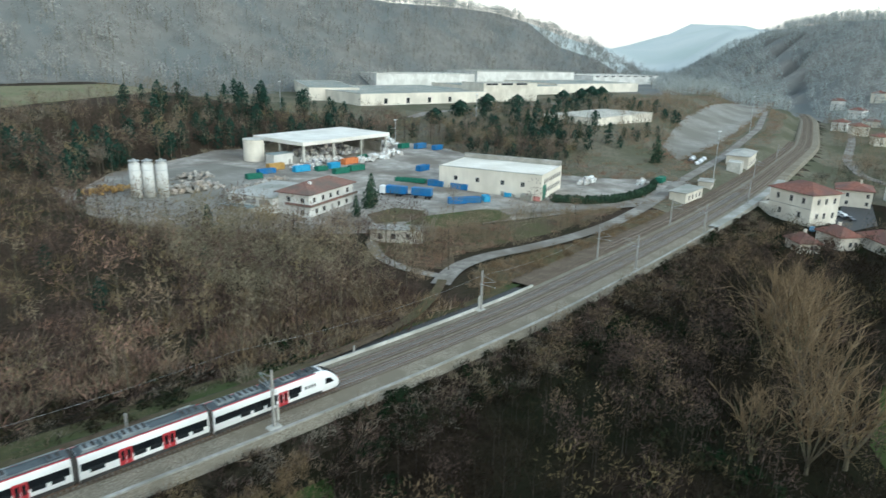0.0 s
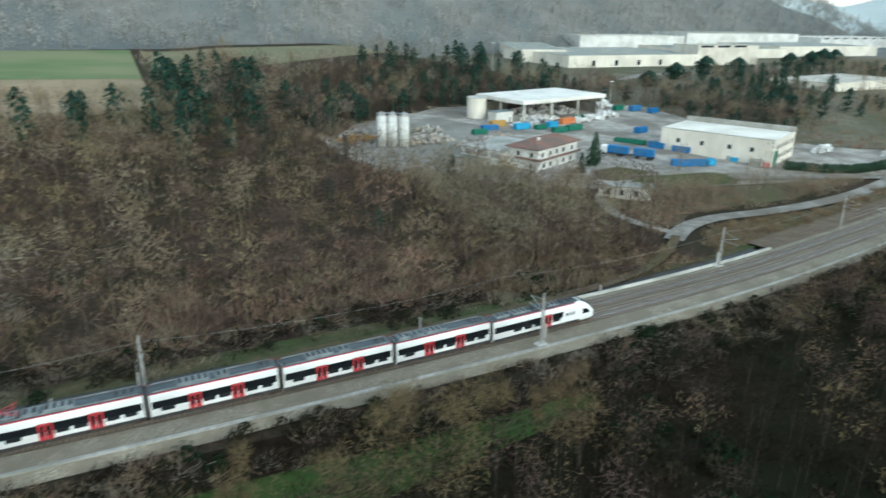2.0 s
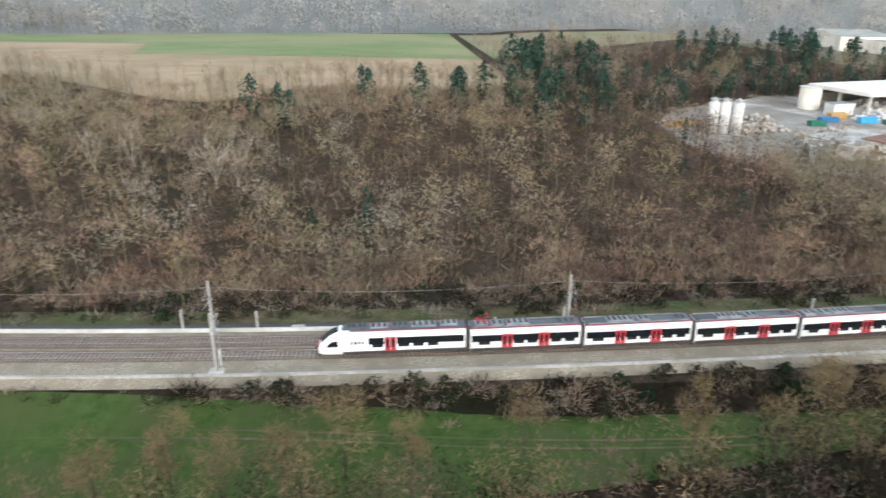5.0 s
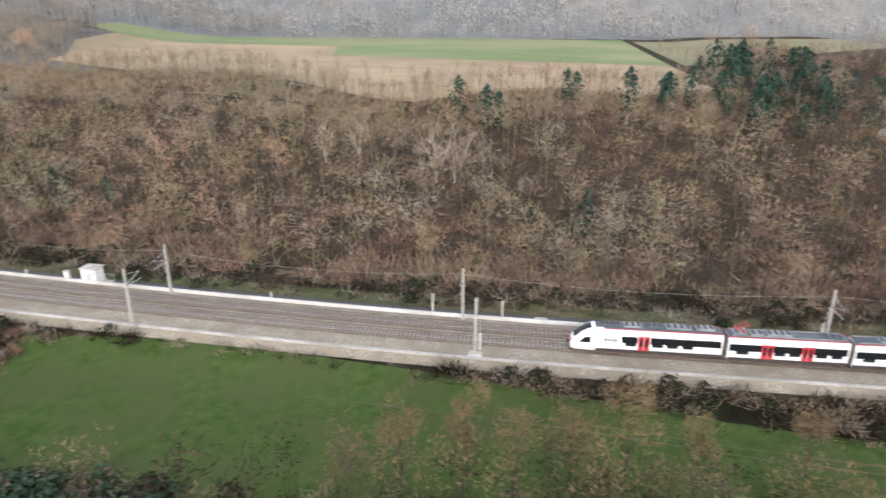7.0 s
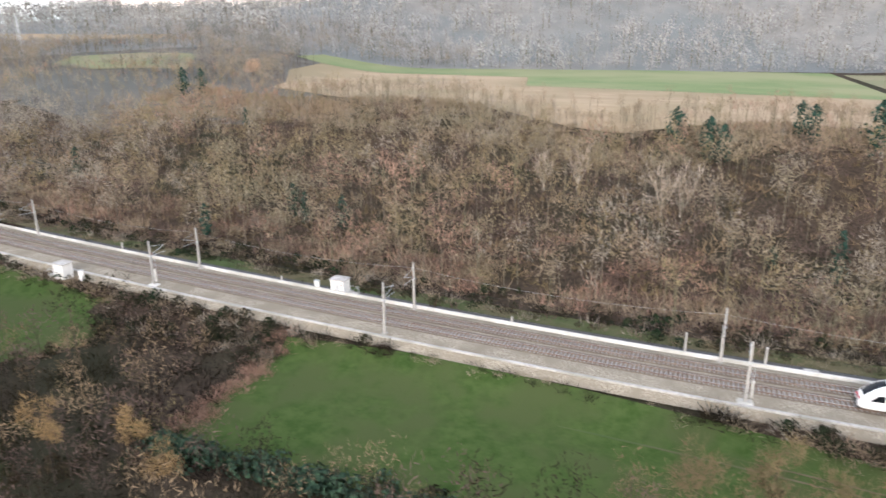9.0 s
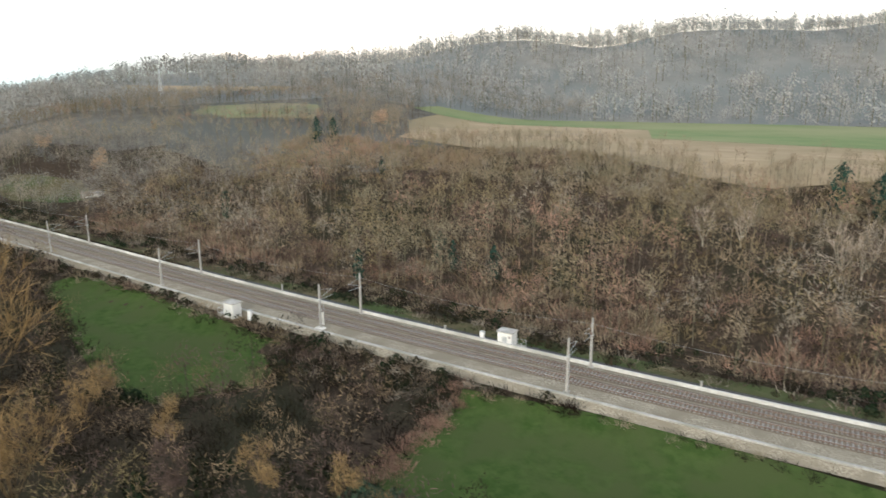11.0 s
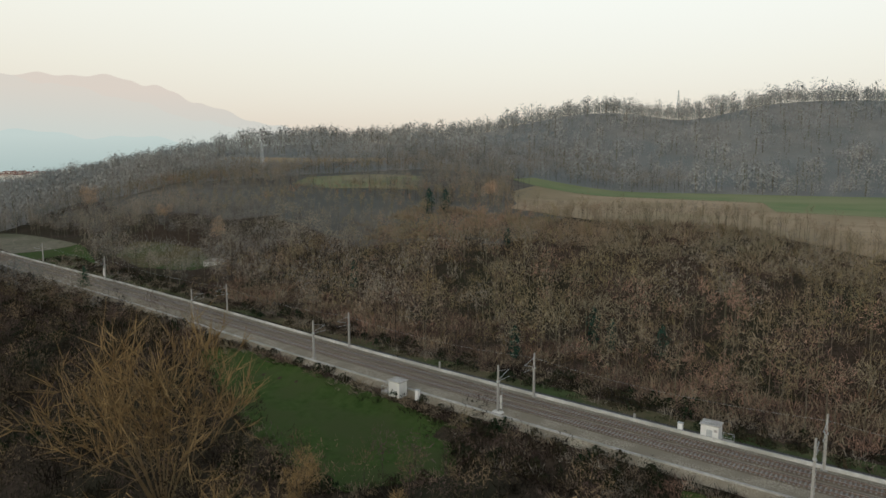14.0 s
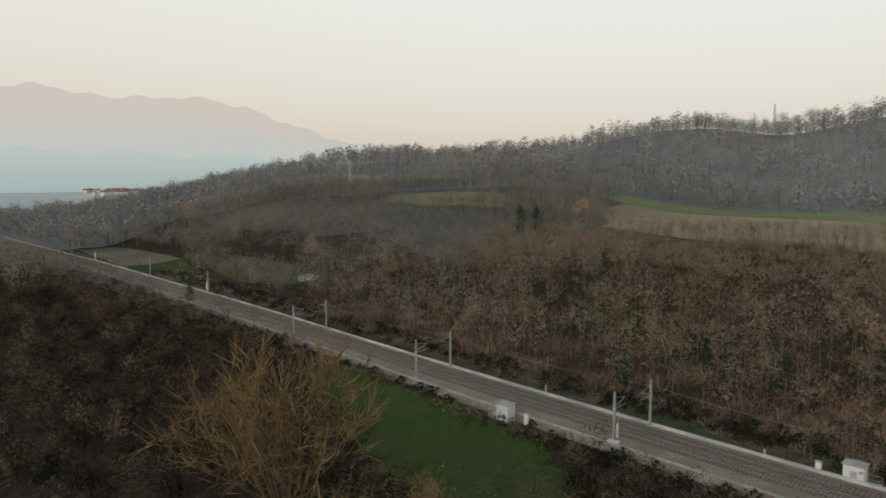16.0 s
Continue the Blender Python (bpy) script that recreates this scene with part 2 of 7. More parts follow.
def ground_z(x, y):
    x, y = np.asarray(x, float), np.asarray(y, float)
    d, zt = y - line_y(x), line_z(x)
    roll = 0.6 * np.sin(x * 0.031 + 1.3) * np.sin(y * 0.043) + 0.3 * np.sin(x * 0.09 + y * 0.07)
    south = zt - 1.5 - 2.6 * step(-d, 7.5, 14) + roll * step(-d, 20, 60) - 2.0 * step(-d, 40, 120)
    hill = zt - 1.5 + 22.5 * step(d, 14, 160) + 17.0 * step(-x, 250, 385) * step(d, 105, 300) + (roll * 2.4 + 3.4 * np.sin(x * 0.05 + 0.8) * np.sin(d * 0.05 + x * 0.011)) * step(d, 20, 60) * (1 - step(d, 110, 160))
    terrace = (18.0 - 13.5 * step(x, 130, 230)) * step(y - 0.12 * x, 268, 325)
    yard = np.clip(-1.8 + 0.033 * (y - 130), -2.4, 3.5) + terrace
    yard = yard + 9.0 * step(x, 235, 300) * step(d, 48, 100) * (1 - step(y - 0.12 * x, 268, 325))
    w = step(x, 18, 58) * step(d, 8, 18)
    north = hill * (1 - w) + yard * w
    west = 1 - step(-x, 620, 950)
    north = zt - 1.2 + (north - zt + 1.2) * west
    start = np.where(x < -60, 530 + 0.4 * (x + 60), 530 + 0.22 * (x + 60))
    rise = (20 + 36 * step(x, -520, -300) + 20 * step(x, -300, -180) + 38 * step(x, -100, 150)) * west * (1 - 0.5 * step(x, 900, 1500))
    north = north + rise * step(y - start, -35, 210)
    z = np.where(d > 0, north, south)
    z = z + 108 * step(x, 640, 1030) * step(0.7 * x - 100 - y, 0, 260)
    return np.where(np.abs(d) < 7.8, zt - 1.5, z)


def gz(x, y):
    return float(ground_z(x, y))


def link(name, data, parent=None):
    ob = new(name, data)
    if parent:
        ob.parent = parent
    return ob


def grid_mesh(name, v, f, mats, idx=None, smooth=False):
    me = bpy.data.meshes.new(name)
    v, f = np.asarray(v, np.float32), np.asarray(f, np.int32)
    k = f.shape[1]
    me.vertices.add(len(v))
    me.vertices.foreach_set("co", v.ravel())
    me.loops.add(f.size)
    me.loops.foreach_set("vertex_index", f.ravel())
    me.polygons.add(len(f))
    me.polygons.foreach_set("loop_start", np.arange(0, f.size, k, dtype=np.int32))
    me.polygons.foreach_set("loop_total", np.full(len(f), k, np.int32))
    if idx is not None:
        me.polygons.foreach_set("material_index", np.asarray(idx, np.int32))
    me.polygons.foreach_set("use_smooth", np.full(len(f), smooth))
    for m in mats:
        me.materials.append(m)
    me.update(calc_edges=True)
    return me


def spread(inner_a, inner_b, step_in, far_a, far_b):
    mid = list(np.arange(inner_a, inner_b + 0.1, step_in))
    up, s = [mid[-1]], step_in
    while up[-1] < far_b:
        s *= 1.22
        up.append(up[-1] + s)
    down, s = [mid[0]], step_in
    while down[-1] > far_a:
        s *= 1.22
        down.append(down[-1] - s)
    return np.array(down[:0:-1] + mid + up[1:])


gx, gy = spread(-520, 520, 5, -4800, 4800), spread(-60, 520, 5, -4800, 4800)
XX, YY = np.meshgrid(gx, gy)
ZZ = ground_z(XX, YY)
nx, ny = len(gx), len(gy)
ii = (np.arange(ny - 1)[:, None] * nx + np.arange(nx - 1)[None, :]).ravel()
cx_f, cy_f = XX.ravel()[ii] + 2.5, YY.ravel()[ii] + 2.5
foot = np.where(cx_f < -60, 530 + 0.4 * (cx_f + 60), 530 + 0.22 * (cx_f + 60))
# Far faces take the ground whose colour already holds haze.
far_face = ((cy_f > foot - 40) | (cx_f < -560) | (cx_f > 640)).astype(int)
# Near ground south of the line gets the litter with shade in it.
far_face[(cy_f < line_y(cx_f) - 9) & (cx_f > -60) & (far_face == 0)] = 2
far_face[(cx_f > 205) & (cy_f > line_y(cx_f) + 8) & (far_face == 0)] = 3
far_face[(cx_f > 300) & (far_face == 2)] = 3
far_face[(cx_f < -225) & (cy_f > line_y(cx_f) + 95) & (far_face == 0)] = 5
# Beyond 1350 m the ground switches to the haze-coloured plain.
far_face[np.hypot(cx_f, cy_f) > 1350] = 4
ground = new("ground", grid_mesh("ground", np.stack([XX.ravel(), YY.ravel(), ZZ.ravel()], 1), np.stack([ii, ii + 1, ii + nx + 1, ii + nx], 1), [LITTER, HILL_LITTER, SHADE_LITTER, PASTURE, PLAIN, DUSK_LITTER], far_face, smooth=True))
tagged(ground, "brown leaf-littered valley ground with wooded slopes", "ground", kind="structure")


def inside(poly, x, y):
    res = np.zeros(np.shape(x), bool)
    n = len(poly)
    for i in range(n):
        (x1, y1), (x2, y2) = poly[i], poly[(i + 1) % n]
        if y1 != y2:
            res ^= ((y1 > y) != (y2 > y)) & (x < (x2 - x1) * (y - y1) / (y2 - y1) + x1)
    return res


def drape(name, poly, mat, label, lift=0.15, cell=5.0, category="ground"):
    """A patch of other ground, cut along the terrain's own grid and laid just over it."""
    bm = bmesh.new()
    bm.faces.new([bm.verts.new((x, y, 0)) for x, y in poly])
    xs, ys = [p[0] for p in poly], [p[1] for p in poly]
    for axis, lo, hi in ((0, min(xs), max(xs)), (1, min(ys), max(ys))):
        for c in np.arange(math.floor(lo / cell) * cell, hi, cell):
            no = (1, 0, 0) if axis == 0 else (0, 1, 0)
            bmesh.ops.bisect_plane(bm, geom=bm.verts[:] + bm.edges[:] + bm.faces[:], plane_co=(c, c, 0), plane_no=no)
    bmesh.ops.triangulate(bm, faces=bm.faces[:])
    co = np.array([v.co[:] for v in bm.verts])
    for v, z in zip(bm.verts, ground_z(co[:, 0], co[:, 1])):
        v.co.z = z + lift
    bmesh.ops.recalc_face_normals(bm, faces=bm.faces[:])
    if sum(f.normal.z for f in bm.faces) < 0:
        bmesh.ops.reverse_faces(bm, faces=bm.faces[:])
    me = bpy.data.meshes.new(name)
    bm.to_mesh(me)
    bm.free()
    for p in me.polygons:
        p.use_smooth = True
    me.materials.append(mat)
    return tagged(new(name, me), label, category, kind="structure")


def ribbon(name, pts, width, mat, label, lift=0.25, closed=False, category="road"):
    """A strip of given width along a smoothed line, laid over the ground."""
    p = np.array(pts, float)
    t = np.concatenate([[0], np.cumsum(np.hypot(*np.diff(p, axis=0).T))])
    tt = np.arange(0, t[-1], 3.0)
    x, y = np.interp(tt, t, p[:, 0]), np.interp(tt, t, p[:, 1])
    k = np.ones(9) / 9
    x, y = np.convolve(np.pad(x, 4, mode="edge"), k, "valid"), np.convolve(np.pad(y, 4, mode="edge"), k, "valid")
    dx, dy = np.gradient(x), np.gradient(y)
    s = np.hypot(dx, dy) + 1e-9
    nx_, ny_ = -dy / s, dx / s
    cols = np.linspace(-0.5, 0.5, 5) * width
    vx = x[:, None] + nx_[:, None] * cols
    vy = y[:, None] + ny_[:, None] * cols
    vz = ground_z(x, y)[:, None] * 0.0 + np.maximum.reduce([ground_z(vx[:, i], vy[:, i]) for i in range(5)])[:, None] + lift + 0 * cols
    n = len(x)
    i0 = (np.arange(n - 1)[:, None] * 5 + np.arange(4)[None, :]).ravel()
    me = grid_mesh(name, np.stack([vx.ravel(), vy.ravel(), vz.ravel()], 1), np.stack([i0, i0 + 5, i0 + 6, i0 + 1], 1)[:, ::-1], [mat], smooth=True)
    return tagged(new(name, me), label, category, kind="structure")


MEADOW_A = [(-137, 72.5), (-115, 73), (-91, 71.5), (-54, 68), (-19, 66), (8, 66), (42, 68), (38, 62), (2, 56), (-25, 52), (-60, 49), (-91, 45), (-116, 43), (-138, 44)]
MEADOW_B = [(-258, 84), (-240, 84), (-215, 81), (-176, 75), (-168, 62), (-178, 48), (-194, 50), (-210, 57), (-227, 65), (-250, 76)]
STUBBLE_F = [(-257, 250), (-266, 275), (-296, 325), (-300, 368), (-169, 367), (-155, 305), (-6, 290), (-6, 210), (-100, 206), (-200, 228)]
CROP_F = [(-155, 305), (-169, 367), (-300, 368.5), (-322, 374), (-318, 402), (-200, 445), (-100, 476), (-3, 486), (-6, 290)]
HIGH_F = [(-445, 316), (-405, 330), (-362, 330), (-335, 288), (-385, 274), (-432, 288)]
STRIP_F = [(-610, 362), (-519, 374), (-440, 384), (-436, 400), (-520, 394), (-612, 384)]
BEND_F = [(-440, 154), (-429, 151), (-386, 132), (-404, 122), (-446, 127)]
DRY_F = [(-440.2, 154), (-446.2, 127), (-490, 136), (-540, 146), (-537, 163), (-490, 162)]
CLEAR_F = [(-406, 160), (-371, 171), (-336, 153), (-340, 143), (-364, 136), (-396, 146)]
MEADOW_C = [(98, 17), (108, 24), (126, 28), (150, 33), (190, 30), (190, 5), (98, 5)]
EAST_F = [(0, 292), (2, 470), (190, 505), (180, 440), (110, 385), (50, 330)]
drape("meadow", MEADOW_A, GRASS, "green winter meadow beside the railway embankment")
drape("meadow", MEADOW_B, GRASS, "green winter meadow with rough edges by the woods")
drape("meadow", MEADOW_C, GRASS, "green meadow behind the poplars")
drape("stubble_field", STUBBLE_F, STRAW, "pale straw-coloured stubble field on the plateau", 0.3)
drape("crop_field", CROP_F, CROP, "light green winter crop field on the plateau", 0.34)
drape("grass_field", EAST_F, PALE_GRASS, "pale olive grass field behind the trees", 0.3)


# ---- railway ----
def swept(name, profile, mat, x0, x1, off=0.0, stepx=4.0, zoff=0.0, closed=True, idx=None, mats=None):
    """A cross-section (offset, height) carried along the line."""
    xs = np.arange(x0, x1 + 0.1, stepx)
    n, k = len(xs), len(profile)
    slope = np.gradient(line_y(xs), xs)
    s = np.sqrt(1 + slope * slope)
    v = np.zeros((n, k, 3))
    for j, (o, h) in enumerate(profile):
        v[:, j, 0] = xs - (o + off) * slope / s
        v[:, j, 1] = line_y(xs) + (o + off) / s
        v[:, j, 2] = line_z(xs) + h + zoff
    kk = k if closed else k - 1
    f, mi = [], []
    for i in range(n - 1):
        for j in range(kk):
            f.append((i * k + j, (i + 1) * k + j, (i + 1) * k + (j + 1) % k, i * k + (j + 1) % k))
            mi.append(idx[j] if idx else 0)
    return grid_mesh(name, v.reshape(-1, 3), f, mats or [mat], mi, smooth=False)


X_WEST, X_EAST = -1000, 1000
NEAR_TRACK, FAR_TRACK = -1.3, 2.7
bed = new("track_bed", swept("track_bed", [(-7.6, -1.5), (-6.3, -0.42), (-5.0, -0.38), (-3.2, -0.24), (-2.9, -0.21), (0.4, -0.21), (1.0, -0.26), (4.4, -0.21), (5.0, -0.3), (5.75, -0.4), (6.4, -0.55), (7.4, -1.5)][::-1],
              None, X_WEST, X_EAST, closed=False, mats=[BALLAST, BALLAST_DARK], idx=[0, 0, 0, 0, 1, 0, 1, 0, 0, 0, 0]))
tagged(bed, "grey crushed-stone ballast bed of the double railway line", "track bed", kind="structure")
wall = new("edge_wall", swept("edge_wall", [(6.0, -0.7), (6.0, 0.05), (6.42, 0.05), (6.42, -0.9)][::-1], WHITE_CONCRETE, -700, 112))
tagged(wall, "long low pale concrete edge wall along the ballast", "wall", kind="structure")
kerb = new("cable_trough", swept("cable_trough", [(-6.45, -0.75), (-6.45, -0.3), (-6.0, -0.27), (-6.0, -0.6)][::-1], CONCRETE, -700, 300))
tagged(kerb, "concrete cable trough along the ballast's edge", "cable trough", kind="structure")
path = new("service_path", swept("service_path", [(6.6, -1.6), (6.6, -0.75), (9.4, -0.85), (9.4, -1.6)][::-1], ASPHALT, -230, 112, closed=False))
tagged(path, "dark asphalt service path beside the edge wall", "path", kind="structure")
verge = new("verge", swept("verge", [(9.4, -0.8), (11.5, -1.0), (14.5, -1.15), (15.5, -2.0)][::-1], VERGE, -420, 114, closed=False))
tagged(verge, "rough grass verge beyond the edge wall", "verge", kind="structure")


siding = new("siding_bed", swept("siding_bed", [(6.3, -1.5), (6.3, -0.42), (12.6, -0.5), (13.4, -1.6)][::-1], BALLAST_DARK, 112, 460, closed=False))
tagged(siding, "brown gravel bed of the station sidings", "track bed", kind="structure")
platform = new("platform", swept("platform", [(-7.6, -1.6), (-7.6, 0.1), (-4.6, 0.1), (-4.6, -0.6)][::-1], CONCRETE, 196, 300))
tagged(platform, "low grey concrete station platform", "platform", kind="structure")
curve_wall = new("edge_wall", swept("edge_wall", [(13.6, -2.0), (13.6, 0.3), (14.0, 0.3), (14.0, -2.2)][::-1], WHITE_CONCRETE, 330, 640))
tagged(curve_wall, "pale concrete wall round the railway bend", "wall", kind="structure")


def rail_profile(c):
    return [(c - 0.07, -0.19), (c - 0.035, -0.14), (c - 0.036, 0.0), (c + 0.036, 0.0), (c + 0.035, -0.14), (c + 0.07, -0.19)][::-1]


for track in (NEAR_TRACK, FAR_TRACK):
    for side in (-0.7525, 0.7525):
        ob = new("rail", swept("rail", rail_profile(track + side), None, X_WEST, X_EAST, mats=[RAIL, RAIL_TOP], idx=[0, 0, 1, 0, 0, 0]))
        tagged(ob, "steel rail with a polished running surface", "rail", group="rails of the double line", kind="structure")

for side in (-0.7525, 0.7525):
    ob = new("rail", swept("rail", rail_profile(8.4 + side), None, 150, 460, zoff=-0.2, mats=[RAIL, RAIL_TOP], idx=[0, 0, 1, 0, 0, 0]))
    tagged(ob, "rusty steel siding rail", "rail", group="rails of the siding", kind="structure")

# sleepers lie half sunk in the ballast
for track in (NEAR_TRACK, FAR_TRACK):
    xs = np.arange(-420.0, 260.0, 0.62)
    sl = np.gradient(line_y(xs), xs)
    nrm = np.sqrt(1 + sl * sl)
    box = np.array([(a, b, c) for a in (-0.13, 0.13) for b in (-1.2, 1.2) for c in (-0.24, -0.165)])
    tx, ty = 1 / nrm, sl / nrm
    cx, cy, cz = xs - track * ty, line_y(xs) + track * tx, line_z(xs)
    v = np.zeros((len(xs), 8, 3))
    v[:, :, 0] = cx[:, None] + box[None, :, 0] * tx[:, None] - box[None, :, 1] * ty[:, None]
    v[:, :, 1] = cy[:, None] + box[None, :, 0] * ty[:, None] + box[None, :, 1] * tx[:, None]
    v[:, :, 2] = cz[:, None] + box[None, :, 2]
    fb = np.array([(0, 1, 3, 2), (4, 6, 7, 5), (0, 4, 5, 1), (2, 3, 7, 6), (1, 5, 7, 3)])
    f = (np.arange(len(xs))[:, None, None] * 8 + fb[None]).reshape(-1, 4)
    tagged(new("sleepers", grid_mesh("sleepers", v.reshape(-1, 3), f, [SLEEPER])), "grey concrete sleepers set in the ballast", "sleepers", kind="stuff")


# ---- woods ----
rng = np.random.default_rng(7)


def prism(a, b, ra, rb, sides):
    """A tapered stick from a to b as triangles."""
    a, b = np.array(a, float), np.array(b, float)
    d = (b - a) / (np.linalg.norm(b - a) + 1e-9)
    u = np.cross(d, (0.3, 0.9, 0.2))
    u /= np.linalg.norm(u)
    w = np.cross(d, u)
    ang = np.arange(sides) * 2 * np.pi / sides
    ring = np.cos(ang)[:, None] * u + np.sin(ang)[:, None] * w
    v = np.concatenate([a + ring * ra, b + ring * rb])
    f = []
    for i in range(sides):
        j = (i + 1) % sides
        f += [(i, j, sides + j), (i, sides + j, sides + i)]
    return v, f


def sliver(a, d, length, width, r, out=None):
    side = np.cross(d, r.normal(size=3) if out is None else out + r.normal(size=3) * 0.35)
    side /= np.linalg.norm(side) + 1e-9
    b = a + d * length
    return np.array([a - side * width / 2, a + side * width / 2, b])


def unit(v):
    return v / (np.linalg.norm(v) + 1e-9)


def bare_tree(seed, height, spread_r, limbs, twigs, width, trunk_r=0.11, up=0.55, low=0.3):
    """Vertices, triangles and slots (0 bark, 1 twig) of a leafless tree."""
    r = np.random.default_rng(seed)
    V, F, S = [], [], []
    count = 0

    def put(v, f, s):
        nonlocal count
        V.append(v)
        F.extend([tuple(i + count for i in t) for t in f])
        S.extend([s] * len(f))
        count += len(v)

    lean = r.normal(size=2) * height * 0.03
    mid = np.array([lean[0] * 0.5, lean[1] * 0.5, height * 0.5])
    top = np.array([lean[0], lean[1], height * 0.9])
    put(*prism((0, 0, -0.4), mid, trunk_r, trunk_r * 0.62, 4), 0)
    put(*prism(mid, top, trunk_r * 0.62, trunk_r * 0.15, 3), 0)
    sticks = [(mid, top)]
    for i in range(limbs):
        h = low + (0.86 - low) * (i + r.random()) / limbs
        at = mid * (h / 0.5) if h < 0.5 else mid + (top - mid) * ((h - 0.5) / 0.4)
        ang = i * 2.4 + r.random()
        reach = spread_r * (1.15 - 0.75 * h) * r.uniform(0.7, 1.2)
        end = at + np.array([np.cos(ang) * reach, np.sin(ang) * reach, reach * r.uniform(up, up + 0.9)])
        end[2] = min(end[2], height * 0.97)
        put(*prism(at, end, trunk_r * 0.27 * (1.1 - h * 0.6), 0.012, 3), 0)
        sticks.append((at, end))
    lens = np.array([np.linalg.norm(b - a) for a, b in sticks])
    for i in range(twigs):
        a, b = sticks[r.choice(len(sticks), p=lens / lens.sum())]
        u = r.uniform(0.3, 1.0)
        d = unit(unit(b - a) * 0.7 + r.normal(size=3) * 0.6 + np.array([0, 0, up]))
        put(sliver(a + (b - a) * u, d, r.uniform(0.35, 0.95) * height * 0.17, width * r.uniform(0.6, 1.3), r), [(0, 1, 2)], 1)
    return np.concatenate(V), np.array(F), np.array(S)


def branching_tree(seed, height, width, mains=7, levels=3, twig_w=0.06, trunk_r=0.4, fork=0.14, flat=0.45):
    """A broad leafless tree grown by forking, limbs bending upwards; slots 0 bark, 1 twig."""
    r = np.random.default_rng(seed)
    V, F, S = [], [], []
    count = 0

    def put(v, f, s):
        nonlocal count
        V.append(v)
        F.extend([tuple(i + count for i in t) for t in f])
        S.extend([s] * len(f))
        count += len(v)

    def grow(a, d, length, rad, level):
        bend = unit(d + r.normal(size=3) * 0.16 + np.array([0, 0, 0.22]))
        b = a + d * length * 0.5
        c = b + bend * length * 0.5
        slot = 0 if level < levels else 1
        put(*prism(a, b, rad, rad * 0.75, 4 if level < 1 else 3), slot)
        put(*prism(b, c, rad * 0.75, rad * 0.42, 3), slot)
        if level >= levels:
            for _ in range(9):
                u = r.random()
                q = b + (c - b) * u if r.random() < 0.6 else a + (b - a) * u
                dd = unit(bend + r.normal(size=3) * 0.55 + np.array([0, 0, 0.35]))
                put(sliver(q, dd, length * r.uniform(0.4, 0.9), twig_w * r.uniform(0.7, 1.3), r), [(0, 1, 2)], 1)
            return
        for i in range(4 if level else 5):
            u = 0.35 + 0.65 * (i + r.random()) / 5
            q = a + (b - a) * (u * 2) if u < 0.5 else b + (c - b) * (u * 2 - 1)
            dd = unit(bend + r.normal(size=3) * 0.62 + np.array([0, 0, 0.12]))
            grow(q, dd, length * r.uniform(0.42, 0.62), rad * 0.42, level + 1)

    base = np.array([0, 0, height * fork])
    put(*prism((0, 0, -0.6), base, trunk_r * 1.25, trunk_r, 6), 0)
    for i in range(mains):
        ang = i * 2 * np.pi / mains + r.uniform(-0.4, 0.4)
        tilt = 0.15 if i == 0 else r.uniform(0.55, 1.0)
        d = unit(np.array([np.cos(ang) * tilt * width / height * 1.6, np.sin(ang) * tilt * width / height * 1.6, 1.0 - flat * tilt]))
        grow(base * r.uniform(0.6, 1.0), d, height * r.uniform(0.45, 0.62), trunk_r * 0.5, 1)
    return np.concatenate(V), np.array(F), np.array(S)


def leafy_clump(seed, height, radius, leaves, size, taper=0.0, trunk=0.12):
    """An evergreen or ivy-clad column, or a shrub: many small leaf flakes round a stem."""
    r = np.random.default_rng(seed)
    v, f = prism((0, 0, -0.3), (0, 0, height * 0.92), trunk, trunk * 0.3, 4)
    V, F, S, n = [v], list(f), [0] * len(f), len(v)
    lumps = r.normal(size=(9, 3))
    for i in range(leaves):
        h = r.random() ** (0.8 + taper) * 0.95 + 0.05
        ang = r.random() * 6.283
        bulge = 1 + 0.35 * np.sin(ang * 2 + lumps[0, 0] + h * 9) + 0.25 * np.sin(ang * 3 + lumps[1, 0] - h * 14)
        rad = radius * bulge * ((1 - h) ** 0.8 * taper + (1 - taper) * (np.sin(np.pi * min(1, h * 0.9 + 0.12)) ** 0.5)) * r.uniform(0.55, 1.05)
        c = np.array([np.cos(ang) * rad, np.sin(ang) * rad, h * height])
        out = unit(np.array([np.cos(ang), np.sin(ang), (h - 0.4) * 2.2]) + r.normal(size=3) * 0.22)
        t1 = unit(np.cross(out, r.normal(size=3)))
        t2 = np.cross(out, t1)
        turn = r.random() * 6.283
        V.append(np.array([c + (t1 * np.cos(turn + k * 2.1) + t2 * np.sin(turn + k * 2.1)) * size * r.uniform(0.6, 1.25) for k in range(3)]))
        F.append((n, n + 1, n + 2))
        S.append(1)
        n += 3
    return np.concatenate(V), np.array(F), np.array(S)


